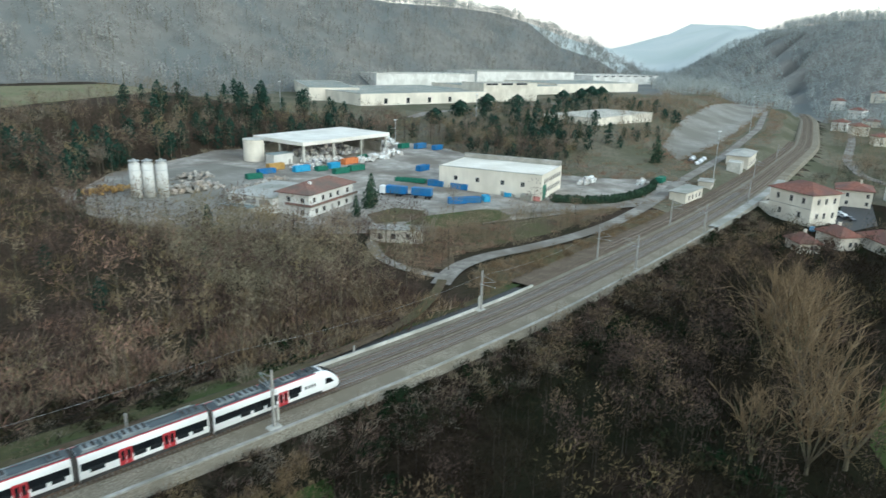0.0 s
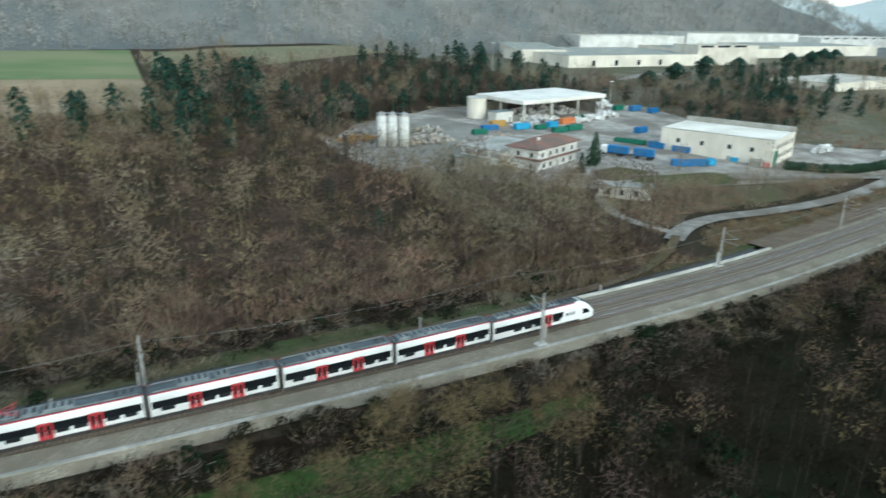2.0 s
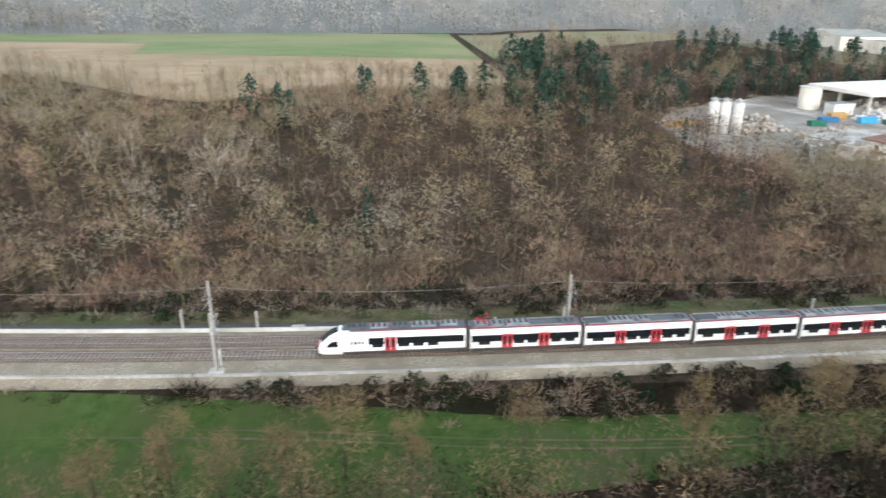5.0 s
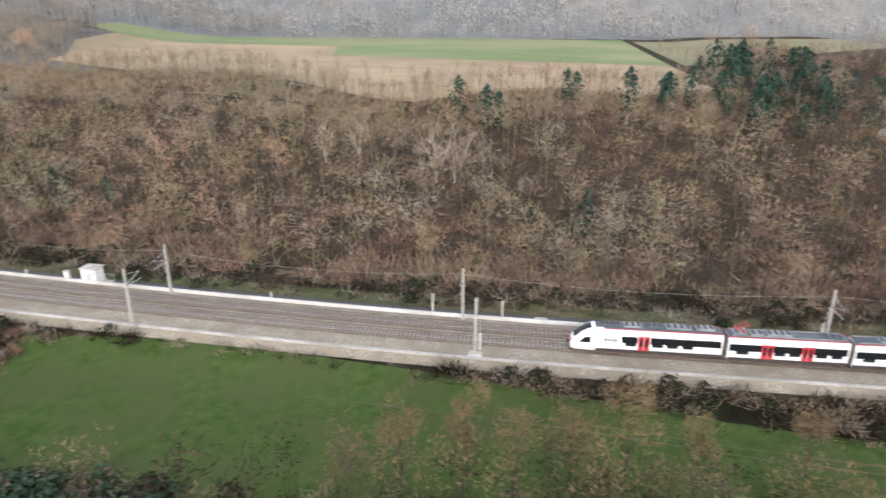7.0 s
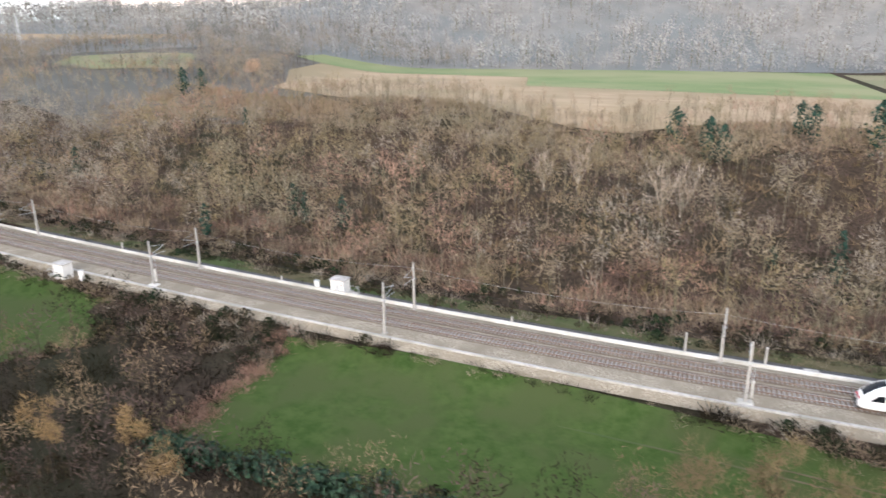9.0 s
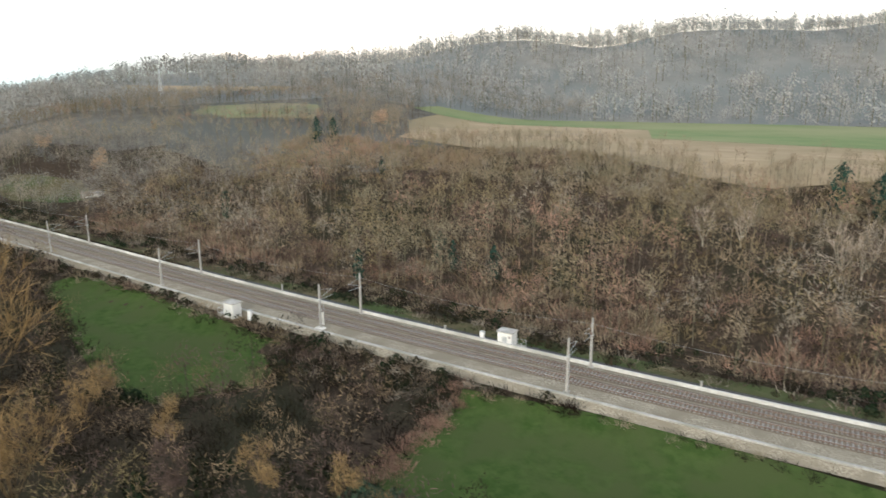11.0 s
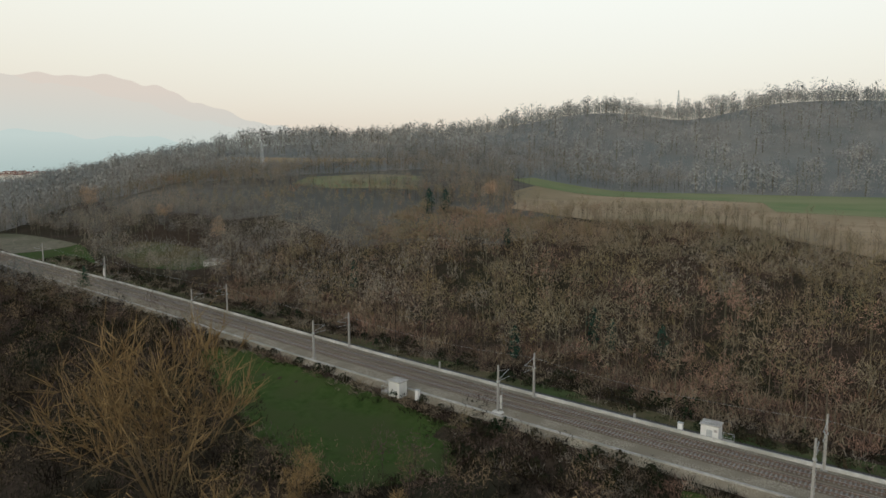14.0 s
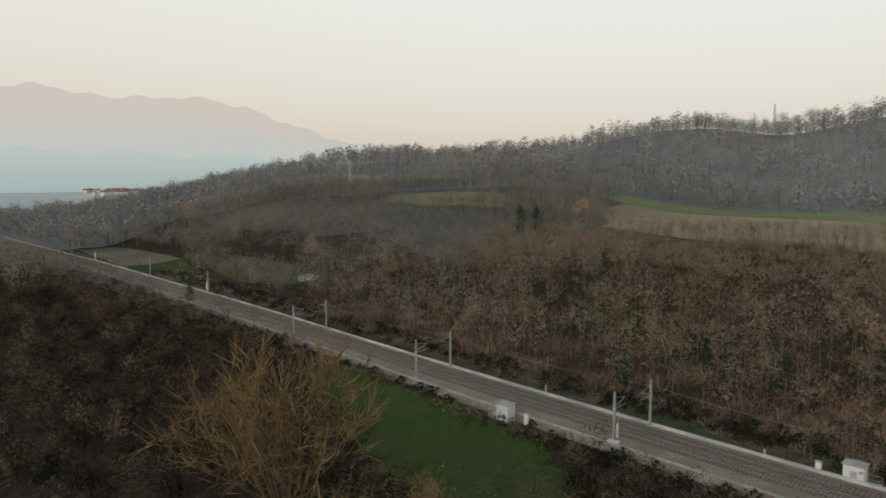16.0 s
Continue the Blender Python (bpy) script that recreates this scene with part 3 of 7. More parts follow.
def hazy_crown(seed, height, radius, sprays, width, base=0.3, limbs=5, trunk_r=0.1):
    """A leafless tree whose fine twigs fill a lumpy crown; slots 0 bark, 1 twig."""
    r = np.random.default_rng(seed)
    v, f = prism((0, 0, -0.4), (r.normal() * 0.2, r.normal() * 0.2, height * 0.8), trunk_r, trunk_r * 0.25, 4)
    V, F, S, n = [v], list(f), [0] * len(f), len(v)
    lobes = []
    for i in range(limbs):
        ang = i * 2.4 + r.random()
        rad = radius * r.uniform(0.25, 0.75)
        top = np.array([np.cos(ang) * rad, np.sin(ang) * rad, height * r.uniform(0.55, 0.92)])
        lobes.append((top, radius * r.uniform(0.38, 0.62)))
        v, f = prism((0, 0, height * r.uniform(base, 0.6)), top, trunk_r * 0.3, 0.012, 3)
        V.append(v)
        F += [tuple(k + n for k in t) for t in f]
        S += [0] * len(f)
        n += len(v)
    for i in range(sprays):
        c, rr = lobes[r.integers(len(lobes))]
        o = unit(r.normal(size=3)) * rr * r.uniform(0.35, 1.0) ** 0.6
        o[2] *= 1.15
        d = unit(o * 0.55 / rr + np.array([0, 0, 0.5]) + r.normal(size=3) * 0.6)
        out = o / rr + np.array([0, 0, 0.35])
        V.append(sliver(c + o - d * 0.3, d, r.uniform(0.5, 1.25) * height * 0.085, width * r.uniform(0.7, 1.3), r, out))
        F.append((n, n + 1, n + 2))
        S.append(1)
        n += 3
    return np.concatenate(V), np.array(F), np.array(S)


def shrub(seed, height, radius, twigs, width):
    """A low thicket of stems that fan out from the ground."""
    r = np.random.default_rng(seed)
    V, F, S = [], [], []
    for i in range(twigs):
        base = np.array([*(r.normal(size=2) * radius * 0.55), r.uniform(-0.1, height * 0.35)])
        d = unit(np.array([base[0] / radius * 0.7, base[1] / radius * 0.7, 0.8]) + r.normal(size=3) * 0.55)
        V.append(sliver(base, d, r.uniform(0.4, 1.0) * height, width * r.uniform(0.6, 1.4), r))
        F.append((3 * i, 3 * i + 1, 3 * i + 2))
        S.append(1)
    return np.concatenate(V), np.array(F), np.array(S)


def scatter(name, protos, xs, ys, mats, label, category, smin=0.8, smax=1.25, sink=0.1, kind="stuff"):
    """Many plants of a few shapes, each turned and sized anew, as one object."""
    if len(xs) == 0:
        return None
    zs = ground_z(xs, ys) - sink
    which = rng.integers(0, len(protos), len(xs))
    vs, fs, ss, base = [], [], [], 0
    for k, (pv, pf, ps) in enumerate(protos):
        sel = np.nonzero(which == k)[0]
        m = len(sel)
        if not m:
            continue
        ang, sc, sz = rng.random(m) * 6.283, rng.uniform(smin, smax, m), rng.uniform(0.9, 1.15, m)
        c, s = np.cos(ang) * sc, np.sin(ang) * sc
        v = np.empty((m, len(pv), 3))
        v[:, :, 0] = xs[sel][:, None] + pv[None, :, 0] * c[:, None] - pv[None, :, 1] * s[:, None]
        v[:, :, 1] = ys[sel][:, None] + pv[None, :, 0] * s[:, None] + pv[None, :, 1] * c[:, None]
        v[:, :, 2] = zs[sel][:, None] + pv[None, :, 2] * (sc * sz)[:, None]
        vs.append(v.reshape(-1, 3))
        fs.append((pf[None] + (np.arange(m) * len(pv))[:, None, None] + base).reshape(-1, 3))
        ss.append(np.tile(ps, m))
        base += m * len(pv)
    me = grid_mesh(name, np.concatenate(vs), np.concatenate(fs), mats, np.concatenate(ss))
    return tagged(new(name, me), label, category, kind=kind)


def jitter_grid(x0, x1, y0, y1, s):
    a, b = np.meshgrid(np.arange(x0, x1, s), np.arange(y0, y1, s))
    a, b = a.ravel(), b.ravel()
    return a + rng.uniform(-0.5, 0.5, a.size) * s * 1.1, b + rng.uniform(-0.5, 0.5, b.size) * s * 1.1


YARD_P = [(42, 200), (54, 186), (78, 168), (92, 156), (108, 148), (135, 140), (172, 133), (205, 127), (240, 127), (258, 138), (246, 152), (226, 166), (216, 200), (222, 262), (190, 288), (120, 288), (70, 262), (44, 226)]
PLATEAU_P = [(190, 385), (240, 350), (300, 318), (370, 318), (500, 350), (760, 500), (800, 640), (600, 640), (380, 600), (260, 520)]
OPEN = [MEADOW_A, MEADOW_B, MEADOW_C, STUBBLE_F, CROP_F, EAST_F, YARD_P, PLATEAU_P]
HIGH_CLEAR = [(-448, 316), (-405, 332), (-362, 332), (-330, 286), (-380, 266), (-435, 278)]
STRIP_CLEAR = [(-615, 336), (-519, 349), (-438, 359), (-434, 402), (-520, 396), (-615, 386)]
EXTRA_OPEN = [HIGH_CLEAR, STRIP_CLEAR, BEND_F, DRY_F, CLEAR_F]


def wooded(x, y, open_land=None):
    ok = np.ones(x.shape, bool)
    for p in (open_land or OPEN + EXTRA_OPEN):
        ok &= ~inside(p, x, y)
    d = y - line_y(x)
    ok &= (d > 15) | (d < -11)
    return ok


def patchy(x, y, f, ph):
    return np.sin(x * f + ph) * np.cos(y * f * 1.3 + ph * 2) + 0.6 * np.sin(x * f * 2.3 - y * f * 1.7 + ph)


KINDS = ((TWIG, "brown"), (TWIG_OLIVE, "olive-brown"), (TWIG_GREY, "grey-brown"), (TWIG_RED, "russet"))


# ---- building helpers ----
def part(name, bm, mat, parent=None, label="", m=None):
    """Links a bmesh as one mesh object under a thing or a part."""
    me = bpy.data.meshes.new(name)
    bm.to_mesh(me)
    bm.free()
    for one in (mat if isinstance(mat, (list, tuple)) else [mat]):
        me.materials.append(one)
    ob = link(name, me, parent)
    if m is not None:
        ob.matrix_basis = m
    if label:
        ob["label"] = label
    return ob


def again(ob, m):
    """Another object on the same mesh, under the same parent."""
    o = ob.copy()
    scene.collection.objects.link(o)
    o.matrix_basis = m
    return o


def thing(name, m, label, category, group=""):
    e = new(name)
    e.matrix_basis = m
    return tagged(e, label, category, group)


def box(x0, x1, y0, y1, z0, z1, bm=None, bevel=0.0, mi=0):
    bm = bm or bmesh.new()
    vs = [bm.verts.new(p) for p in ((x0, y0, z0), (x1, y0, z0), (x1, y1, z0), (x0, y1, z0), (x0, y0, z1), (x1, y0, z1), (x1, y1, z1), (x0, y1, z1))]
    fs = [bm.faces.new([vs[i] for i in q]) for q in ((3, 2, 1, 0), (4, 5, 6, 7), (0, 1, 5, 4), (1, 2, 6, 5), (2, 3, 7, 6), (3, 0, 4, 7))]
    for f in fs:
        f.material_index = mi
    if bevel:
        es = list({e for f in fs for e in f.edges})
        bmesh.ops.bevel(bm, geom=es, offset=bevel, segments=1, affect="EDGES", clamp_overlap=True)
    return bm


def cyl(r0, r1, z0, z1, seg=12, bm=None, x=0.0, y=0.0, mi=0):
    bm = bm or bmesh.new()
    a = [bm.verts.new((x + r0 * math.cos(i * 2 * math.pi / seg), y + r0 * math.sin(i * 2 * math.pi / seg), z0)) for i in range(seg)]
    b = [bm.verts.new((x + r1 * math.cos(i * 2 * math.pi / seg), y + r1 * math.sin(i * 2 * math.pi / seg), z1)) for i in range(seg)]
    fs = [bm.faces.new((a[i], a[(i + 1) % seg], b[(i + 1) % seg], b[i])) for i in range(seg)] + [bm.faces.new(b), bm.faces.new(a[::-1])]
    for f in fs:
        f.material_index = mi
    return bm


def bar(a, b, r, bm=None, sides=6, mi=0):
    """A round bar between two points."""
    bm = bm or bmesh.new()
    a, b = Vector(a), Vector(b)
    q = (b - a).to_track_quat("Z", "Y")
    ra = [bm.verts.new(a + q @ Vector((r * math.cos(i * 2 * math.pi / sides), r * math.sin(i * 2 * math.pi / sides), 0))) for i in range(sides)]
    rb = [bm.verts.new(v.co + (b - a)) for v in ra]
    fs = [bm.faces.new((ra[i], ra[(i + 1) % sides], rb[(i + 1) % sides], rb[i])) for i in range(sides)] + [bm.faces.new(rb), bm.faces.new(ra[::-1])]
    for f in fs:
        f.material_index = mi
    return bm


def hip_roof(w, d, z, h, over=0.6, ridge=None):
    """A hipped roof with thickness and eaves over a w by d plan."""
    bm = bmesh.new()
    x0, x1, y0, y1 = -over, w + over, -over, d + over
    run = min(w, d) / 2 if ridge is None else ridge
    lo = [bm.verts.new(p) for p in ((x0, y0, z - 0.12), (x1, y0, z - 0.12), (x1, y1, z - 0.12), (x0, y1, z - 0.12))]
    up = [bm.verts.new((v.co.x, v.co.y, z + 0.12)) for v in lo]
    if w >= d:
        r = [bm.verts.new((run, d / 2, z + h)), bm.verts.new((w - run, d / 2, z + h))]
        tops = ((up[0], up[1], r[1], r[0]), (up[1], up[2], r[1]), (up[2], up[3], r[0], r[1]), (up[3], up[0], r[0]))
    else:
        r = [bm.verts.new((w / 2, run, z + h)), bm.verts.new((w / 2, d - run, z + h))]
        tops = ((up[0], up[1], r[0]), (up[1], up[2], r[1], r[0]), (up[2], up[3], r[1]), (up[3], up[0], r[0], r[1]))
    for q in tops:
        bm.faces.new(q)
    bm.faces.new(lo[::-1])
    for i in range(4):
        bm.faces.new((lo[i], lo[(i + 1) % 4], up[(i + 1) % 4], up[i]))
    return bm


def window_bm(w, h):
    """A framed pane facing -y, 6 cm proud of its wall."""
    bm = bmesh.new()
    t = 0.08
    xs, zs = (0, t, w / 2 - t / 2, w / 2 + t / 2, w - t, w), (0, t, h - t, h)
    front = [[bm.verts.new((x, -0.06, z)) for z in zs] for x in xs]
    for i in range(5):
        for j in range(3):
            ring = [front[i][j], front[i + 1][j], front[i + 1][j + 1], front[i][j + 1]]
            if j == 1 and i in (1, 3):
                deep = [bm.verts.new((v.co.x, -0.02, v.co.z)) for v in ring]
                bm.faces.new(deep).material_index = 0
                for k in range(4):
                    bm.faces.new((ring[k], ring[(k + 1) % 4], deep[(k + 1) % 4], deep[k])).material_index = 1
            else:
                bm.faces.new(ring).material_index = 1
    rim = [front[i][0] for i in range(6)] + [front[5][j] for j in (1, 2, 3)] + [front[i][3] for i in (4, 3, 2, 1, 0)] + [front[0][j] for j in (2, 1)]
    back = [bm.verts.new((v.co.x, 0.02, v.co.z)) for v in rim]
    for k in range(len(rim)):
        n = (k + 1) % len(rim)
        bm.faces.new((rim[k], back[k], back[n], rim[n])).material_index = 1
    return bm


PLASTER = material("cream_plaster", (0.62, 0.57, 0.48), (0.72, 0.67, 0.58), 0.5, 0.9, c3=(0.55, 0.5, 0.42), scale3=0.12, streak=(1, 1, 0.3))
PLASTER_WHITE = material("white_plaster", (0.66, 0.64, 0.60), (0.78, 0.76, 0.72), 0.6, 0.9, c3=(0.56, 0.54, 0.5), scale3=0.1, streak=(1, 1, 0.25))
PANEL_WALL = material("weathered_wall_panels", (0.70, 0.64, 0.545), (0.80, 0.74, 0.635), 0.5, 0.9, c3=(0.61, 0.56, 0.475), scale3=0.07, streak=(1, 1, 0.22))
ROOF_WHITE = material("pale_roof_sheeting", (0.74, 0.70, 0.63), (0.83, 0.79, 0.715), 0.3, 0.7, c3=(0.66, 0.62, 0.55), scale3=0.08)
ROOF_GREY = material("grey_green_roofing", (0.13, 0.175, 0.175), (0.2, 0.25, 0.245), 0.4, 0.8, c3=(0.25, 0.28, 0.27), scale3=0.05)
ROOF_FIBRE = material("fibre_cement_roof", (0.34, 0.33, 0.3), (0.46, 0.44, 0.4), 0.6, 0.9, c3=(0.28, 0.28, 0.24), scale3=0.1)
TERRACOTTA = material("terracotta_tiles", (0.17, 0.072, 0.052), (0.27, 0.12, 0.085), 1.2, 0.9, c3=(0.15, 0.085, 0.07), scale3=0.15, bump=0.4)
OLD_TILES = material("old_brown_tiles", (0.16, 0.09, 0.07), (0.25, 0.14, 0.11), 1.2, 0.9, c3=(0.15, 0.11, 0.09), scale3=0.2, bump=0.4)
GLASS = material("window_glass", (0.02, 0.022, 0.025), (0.03, 0.032, 0.035), 1.0, 0.12, spec=0.6)
FRAME = material("window_frame", (0.3, 0.28, 0.26), (0.36, 0.34, 0.32), 2.0, 0.7)
METAL = material("galvanised_steel", (0.36, 0.37, 0.37), (0.48, 0.49, 0.48), 2.0, 0.55, metal=0.4)
CONCRETE_POLE = material("concrete_pole", (0.27, 0.255, 0.225), (0.38, 0.36, 0.33), 2.0, 0.9, streak=(3, 3, 0.5))
BLUE = material("blue_painted_steel", (0.02, 0.13, 0.36), (0.04, 0.19, 0.45), 0.8, 0.6, c3=(0.06, 0.15, 0.28), scale3=0.4)
LIGHT_BLUE = material("light_blue_painted_steel", (0.05, 0.28, 0.5), (0.09, 0.36, 0.58), 0.8, 0.6)
GREEN = material("green_painted_steel", (0.02, 0.12, 0.08), (0.04, 0.17, 0.11), 0.8, 0.6)
OCHRE = material("ochre_painted_steel", (0.36, 0.22, 0.06), (0.46, 0.29, 0.09), 0.8, 0.6)
ORANGE = material("orange_painted_steel", (0.5, 0.16, 0.05), (0.6, 0.22, 0.08), 0.8, 0.6)
BALE = material("white_plastic_bales", (0.62, 0.63, 0.62), (0.80, 0.80, 0.78), 0.7, 0.6, c3=(0.5, 0.45, 0.4), scale3=0.6, island=0.25)
BALE_MIXED = material("mixed_waste_bales", (0.45, 0.42, 0.38), (0.68, 0.66, 0.62), 0.9, 0.7, c3=(0.25, 0.25, 0.27), scale3=0.5, island=0.45)
RUBBLE = material("rubble", (0.30, 0.28, 0.25), (0.46, 0.44, 0.40), 0.8, 0.95, c3=(0.36, 0.3, 0.24), scale3=0.2, island=0.25)
TRUCK_WHITE = material("white_truck_paint", (0.74, 0.74, 0.73), (0.8, 0.8, 0.79), 1.0, 0.4)
RUBBER = material("tyre_rubber", (0.02, 0.02, 0.02), (0.035, 0.035, 0.035), 2.0, 0.85)
CAR_PAINTS = [material("car_paint_" + n, c, tuple(v * 1.1 for v in c), 1.0, 0.3, spec=0.6) for n, c in (("white", (0.7, 0.7, 0.7)), ("silver", (0.42, 0.43, 0.44)), ("dark", (0.05, 0.055, 0.065)), ("blue", (0.12, 0.25, 0.38)))]

TRAIN_BLACK = material("black_signal_paint", (0.015, 0.015, 0.016), (0.03, 0.03, 0.031), 2.0, 0.6)
GRAVEL_PALE = material("pale_gravel", (0.25, 0.235, 0.205), (0.33, 0.31, 0.275), 0.3, 0.95, c3=(0.21, 0.195, 0.165), scale3=0.03, bump=0.2, spec=0.03)
BROWN_GROUND = material("tan_scrub_ground", (0.085, 0.062, 0.042), (0.15, 0.115, 0.078), 0.6, 0.95, c3=(0.10, 0.095, 0.05), scale3=0.07, bump=0.5, bump_scale=2.0, spec=0.03)

# ---- yard, roads ----
drape("yard", YARD_P, YARD, "grey gravel and worn asphalt works yard", 0.12, category="yard")
drape("rough_ground", [(120, 141), (150, 139), (160, 145), (150, 152), (128, 155), (116, 150)], VERGE, "brown rough grass island in the yard", 0.26)
SCRUB_P = [(104, 112.5), (112, 122), (150, 121), (200, 129), (172, 131.5), (135, 138.5), (108, 146.5), (97, 138), (96, 124)]
drape("scrub_ground", SCRUB_P, BROWN_GROUND, "tan-brown rough ground between yard and railway", 0.14)
drape("scrub_ground", [(100, 98), (150, 107), (205, 117), (200, 121), (150, 111), (112, 112), (104, 107)], BROWN_GROUND, "tan-brown rough strip between road and railway", 0.2)
drape("earth_patch", [(46, 222), (56, 196), (80, 186), (90, 200), (112, 212), (122, 236), (110, 262), (74, 256)], GRAVEL_PALE, "pale bare ground with rubble in the yard", 0.2)
drape("earth_patch", [(112, 156), (126, 152), (134, 160), (128, 168), (116, 166)], BROWN_GROUND, "bare brown earth beside the house", 0.2)
LOT = [(300, 168), (390, 192), (560, 250), (700, 300), (690, 322), (560, 290), (420, 238), (330, 196)]
drape("gravel_lot", LOT, GRAVEL_PALE, "pale open gravel lot beside the road", 0.3, category="lot")
PARK = [(206, 72), (290, 86), (330, 104), (300, 108), (262, 84), (220, 79)]
drape("station_forecourt", [(232, 74), (262, 70), (300, 84), (296, 93), (262, 83), (240, 81)], ASPHALT, "dark asphalt forecourt beside the station house", 0.2, category="forecourt")
ribbon("road", [(-10, 86.9), (25, 88.0), (52, 90.5), (72, 93.5), (84, 98), (92, 104), (100, 112)], 2.2, BROWN_GROUND, "narrow brown track beside the railway", 0.95)
ROAD_A = [(92, 105), (99, 111), (110, 117), (126, 115), (142, 114), (170, 116), (203, 124), (258, 142), (336, 164), (479, 212), (600, 262), (723, 318), (900, 420)]
ribbon("road", ROAD_A, 4.6, ROAD, "worn pale grey valley road beside the railway", 0.35)
ribbon("road", [(100, 109), (92, 121), (96, 136), (104, 148), (118, 153)], 3.0, ROAD, "worn pale lane into the works yard", 0.4)
ribbon("road", [(150, 145), (172, 138), (196, 129), (206, 126)], 6.0, ROAD, "worn pale grey yard entrance road", 0.42)
ribbon("road", [(300, 30), (330, 70), (370, 110), (420, 134), (520, 165), (640, 205)], 5.0, ROAD, "grey lane past the village houses", 0.3)
ribbon("road", [(262, 330), (300, 345), (360, 330), (430, 325), (500, 330), (560, 330)], 8.0, ROAD, "pale grey lane in front of the factories", 0.3)


# ---- buildings ----
def walls(name, w, d, z0, z1, mat, parent, t=0.3):
    """Four outer walls as one shell with a floor slab and thickness."""
    bm = bmesh.new()
    box(0, w, 0, t, z0, z1, bm)
    box(0, w, d - t, d, z0, z1, bm)
    box(0, t, t, d - t, z0, z1, bm)
    box(w - t, w, t, d - t, z0, z1, bm)
    return part(name, bm, mat, parent)


def at(x, y, deg, z=None):
    return pose(x, y, gz(x, y) if z is None else z, 0, 0, deg)


def window_row(parent, proto, xs, z, face, w, d):
    """Repeats a window along a face: front -y, back +y, left -x, right +x."""
    for x in xs:
        m = {"front": pose(x, 0, z), "right": pose(w, x, z, 0, 0, 90), "left": pose(0, x, z, 0, 0, -90), "back": pose(x, d, z, 0, 0, 180)}[face]
        again(proto, m)


# big hall: long side to the yard
hall = thing("warehouse_hall", at(177.3, 149.4, -66, -1.4) @ pose(-39, 0, 0), "large weathered cream hall with a pale flat roof", "hall")
walls("wall", 39, 25, -1.0, 9.3, PANEL_WALL, hall)
part("roof", box(0.35, 38.65, 0.35, 24.65, 8.9, 9.25, bevel=0.05), ROOF_WHITE, hall, "pale roof sheeting")
bm = bmesh.new()
for i in range(12):
    box(1.0, 38.0, 1.4 + i * 1.8, 1.55 + i * 1.8, 9.25, 9.33, bm)
part("roof_seam", bm, ROOF_WHITE, hall)
part("parapet", box(0, 39, 23.6, 25.05, 9.3, 11.0, bevel=0.05), CONCRETE, hall, "grey raised back parapet")
part("cornice", box(-0.12, 39.12, -0.12, 0.4, 9.2, 9.5), WHITE_CONCRETE, hall)
pw = part("window", window_bm(1.4, 1.6), [GLASS, FRAME], hall, m=pose(6, 0, 4.6))
window_row(hall, pw, (14.5, 24, 31.5), 4.6, "front", 39, 25)
window_row(hall, pw, [3 + i * 2.7 for i in range(8)], 2.4, "right", 39, 25)
window_row(hall, pw, [3 + i * 2.7 for i in range(8)], 5.8, "right", 39, 25)
part("door", box(24.2, 25.4, -0.05, 0.02, -0.1, 2.4), WHITE_CONCRETE, hall, "pale side door")
part("door", box(39.0, 39.06, 1.5, 5.5, -0.1, 5.5), GREEN, hall, "tall green sliding door")
part("porch", box(32.5, 36.5, -3.0, -0.02, -1.0, 2.6, bevel=0.05), CONCRETE, hall, "grey lean-to porch")
part("gate_sign", box(36.6, 39.1, -1.2, -1.1, -0.6, 2.0), material("faded_red_boards", (0.5, 0.2, 0.18), (0.6, 0.28, 0.24), 1.0, 0.8), hall, "faded red boards")

# open shed with waste
shed = thing("storage_shed", at(137.9, 241.6, 11, 2.0), "open concrete storage shed with pale flat roof", "shed")
part("roof", box(-0.8, 50.8, -0.8, 31, 8.0, 9.6, bevel=0.1), ROOF_WHITE, shed, "pale deep-edged roof slab")
col = part("column", box(-0.45, 0.45, -0.45, 0.45, -1.0, 8.0, bevel=0.05), WHITE_CONCRETE, shed, m=pose(0.5, 0.5, 0))
for cx_, cy_ in ((17, 0.5), (33.5, 0.5), (49.5, 0.5), (0.5, 15), (0.5, 29.5), (17, 29.5), (33.5, 29.5), (49.5, 15), (49.5, 29.5)):
    again(col, pose(cx_, cy_, 0))
part("back_wall", box(0, 50, 30.05, 30.4, -1, 5.5), CONCRETE, shed, "grey concrete push wall")
part("side_wall", box(49.98, 50.3, 4, 30, -1, 4.8), CONCRETE, shed, "grey concrete push wall")
part("side_wall", box(-0.3, 0.02, 2, 30, -1, 3.2), CONCRETE, shed, "grey concrete push wall")


def heap(name, x, y, w, d, h, n, size, mat, label, z=None):
    """A pile of tumbled bales or blocks as one heap."""
    r = random.Random(int(x * 7 + y))
    bm = bmesh.new()
    for i in range(n):
        u, v = r.uniform(-1, 1), r.uniform(-1, 1)
        top = h * max(0.0, 1 - 0.75 * (u * u + v * v)) * r.uniform(0.3, 1)
        s = size * r.uniform(0.6, 1.2)
        q = box(-s / 2, s / 2, -s * 0.4, s * 0.4, -s * 0.35, s * 0.35)
        for vv in q.verts:
            vv.co *= r.uniform(0.85, 1.1)
        me = bpy.data.meshes.new("tmp")
        q.to_mesh(me)
        q.free()
        me.transform(pose(u * w / 2, v * d / 2, top + s * 0.15, r.uniform(-30, 30), r.uniform(-30, 30), r.uniform(0, 180)))
        bm.from_mesh(me)
        bpy.data.meshes.remove(me)
    ob = part(name, bm, mat)
    ob.matrix_basis = pose(x, y, (gz(x, y) if z is None else z) + 0.1, 0, 0, 11)
    return tagged(ob, label, "heap", kind="stuff")


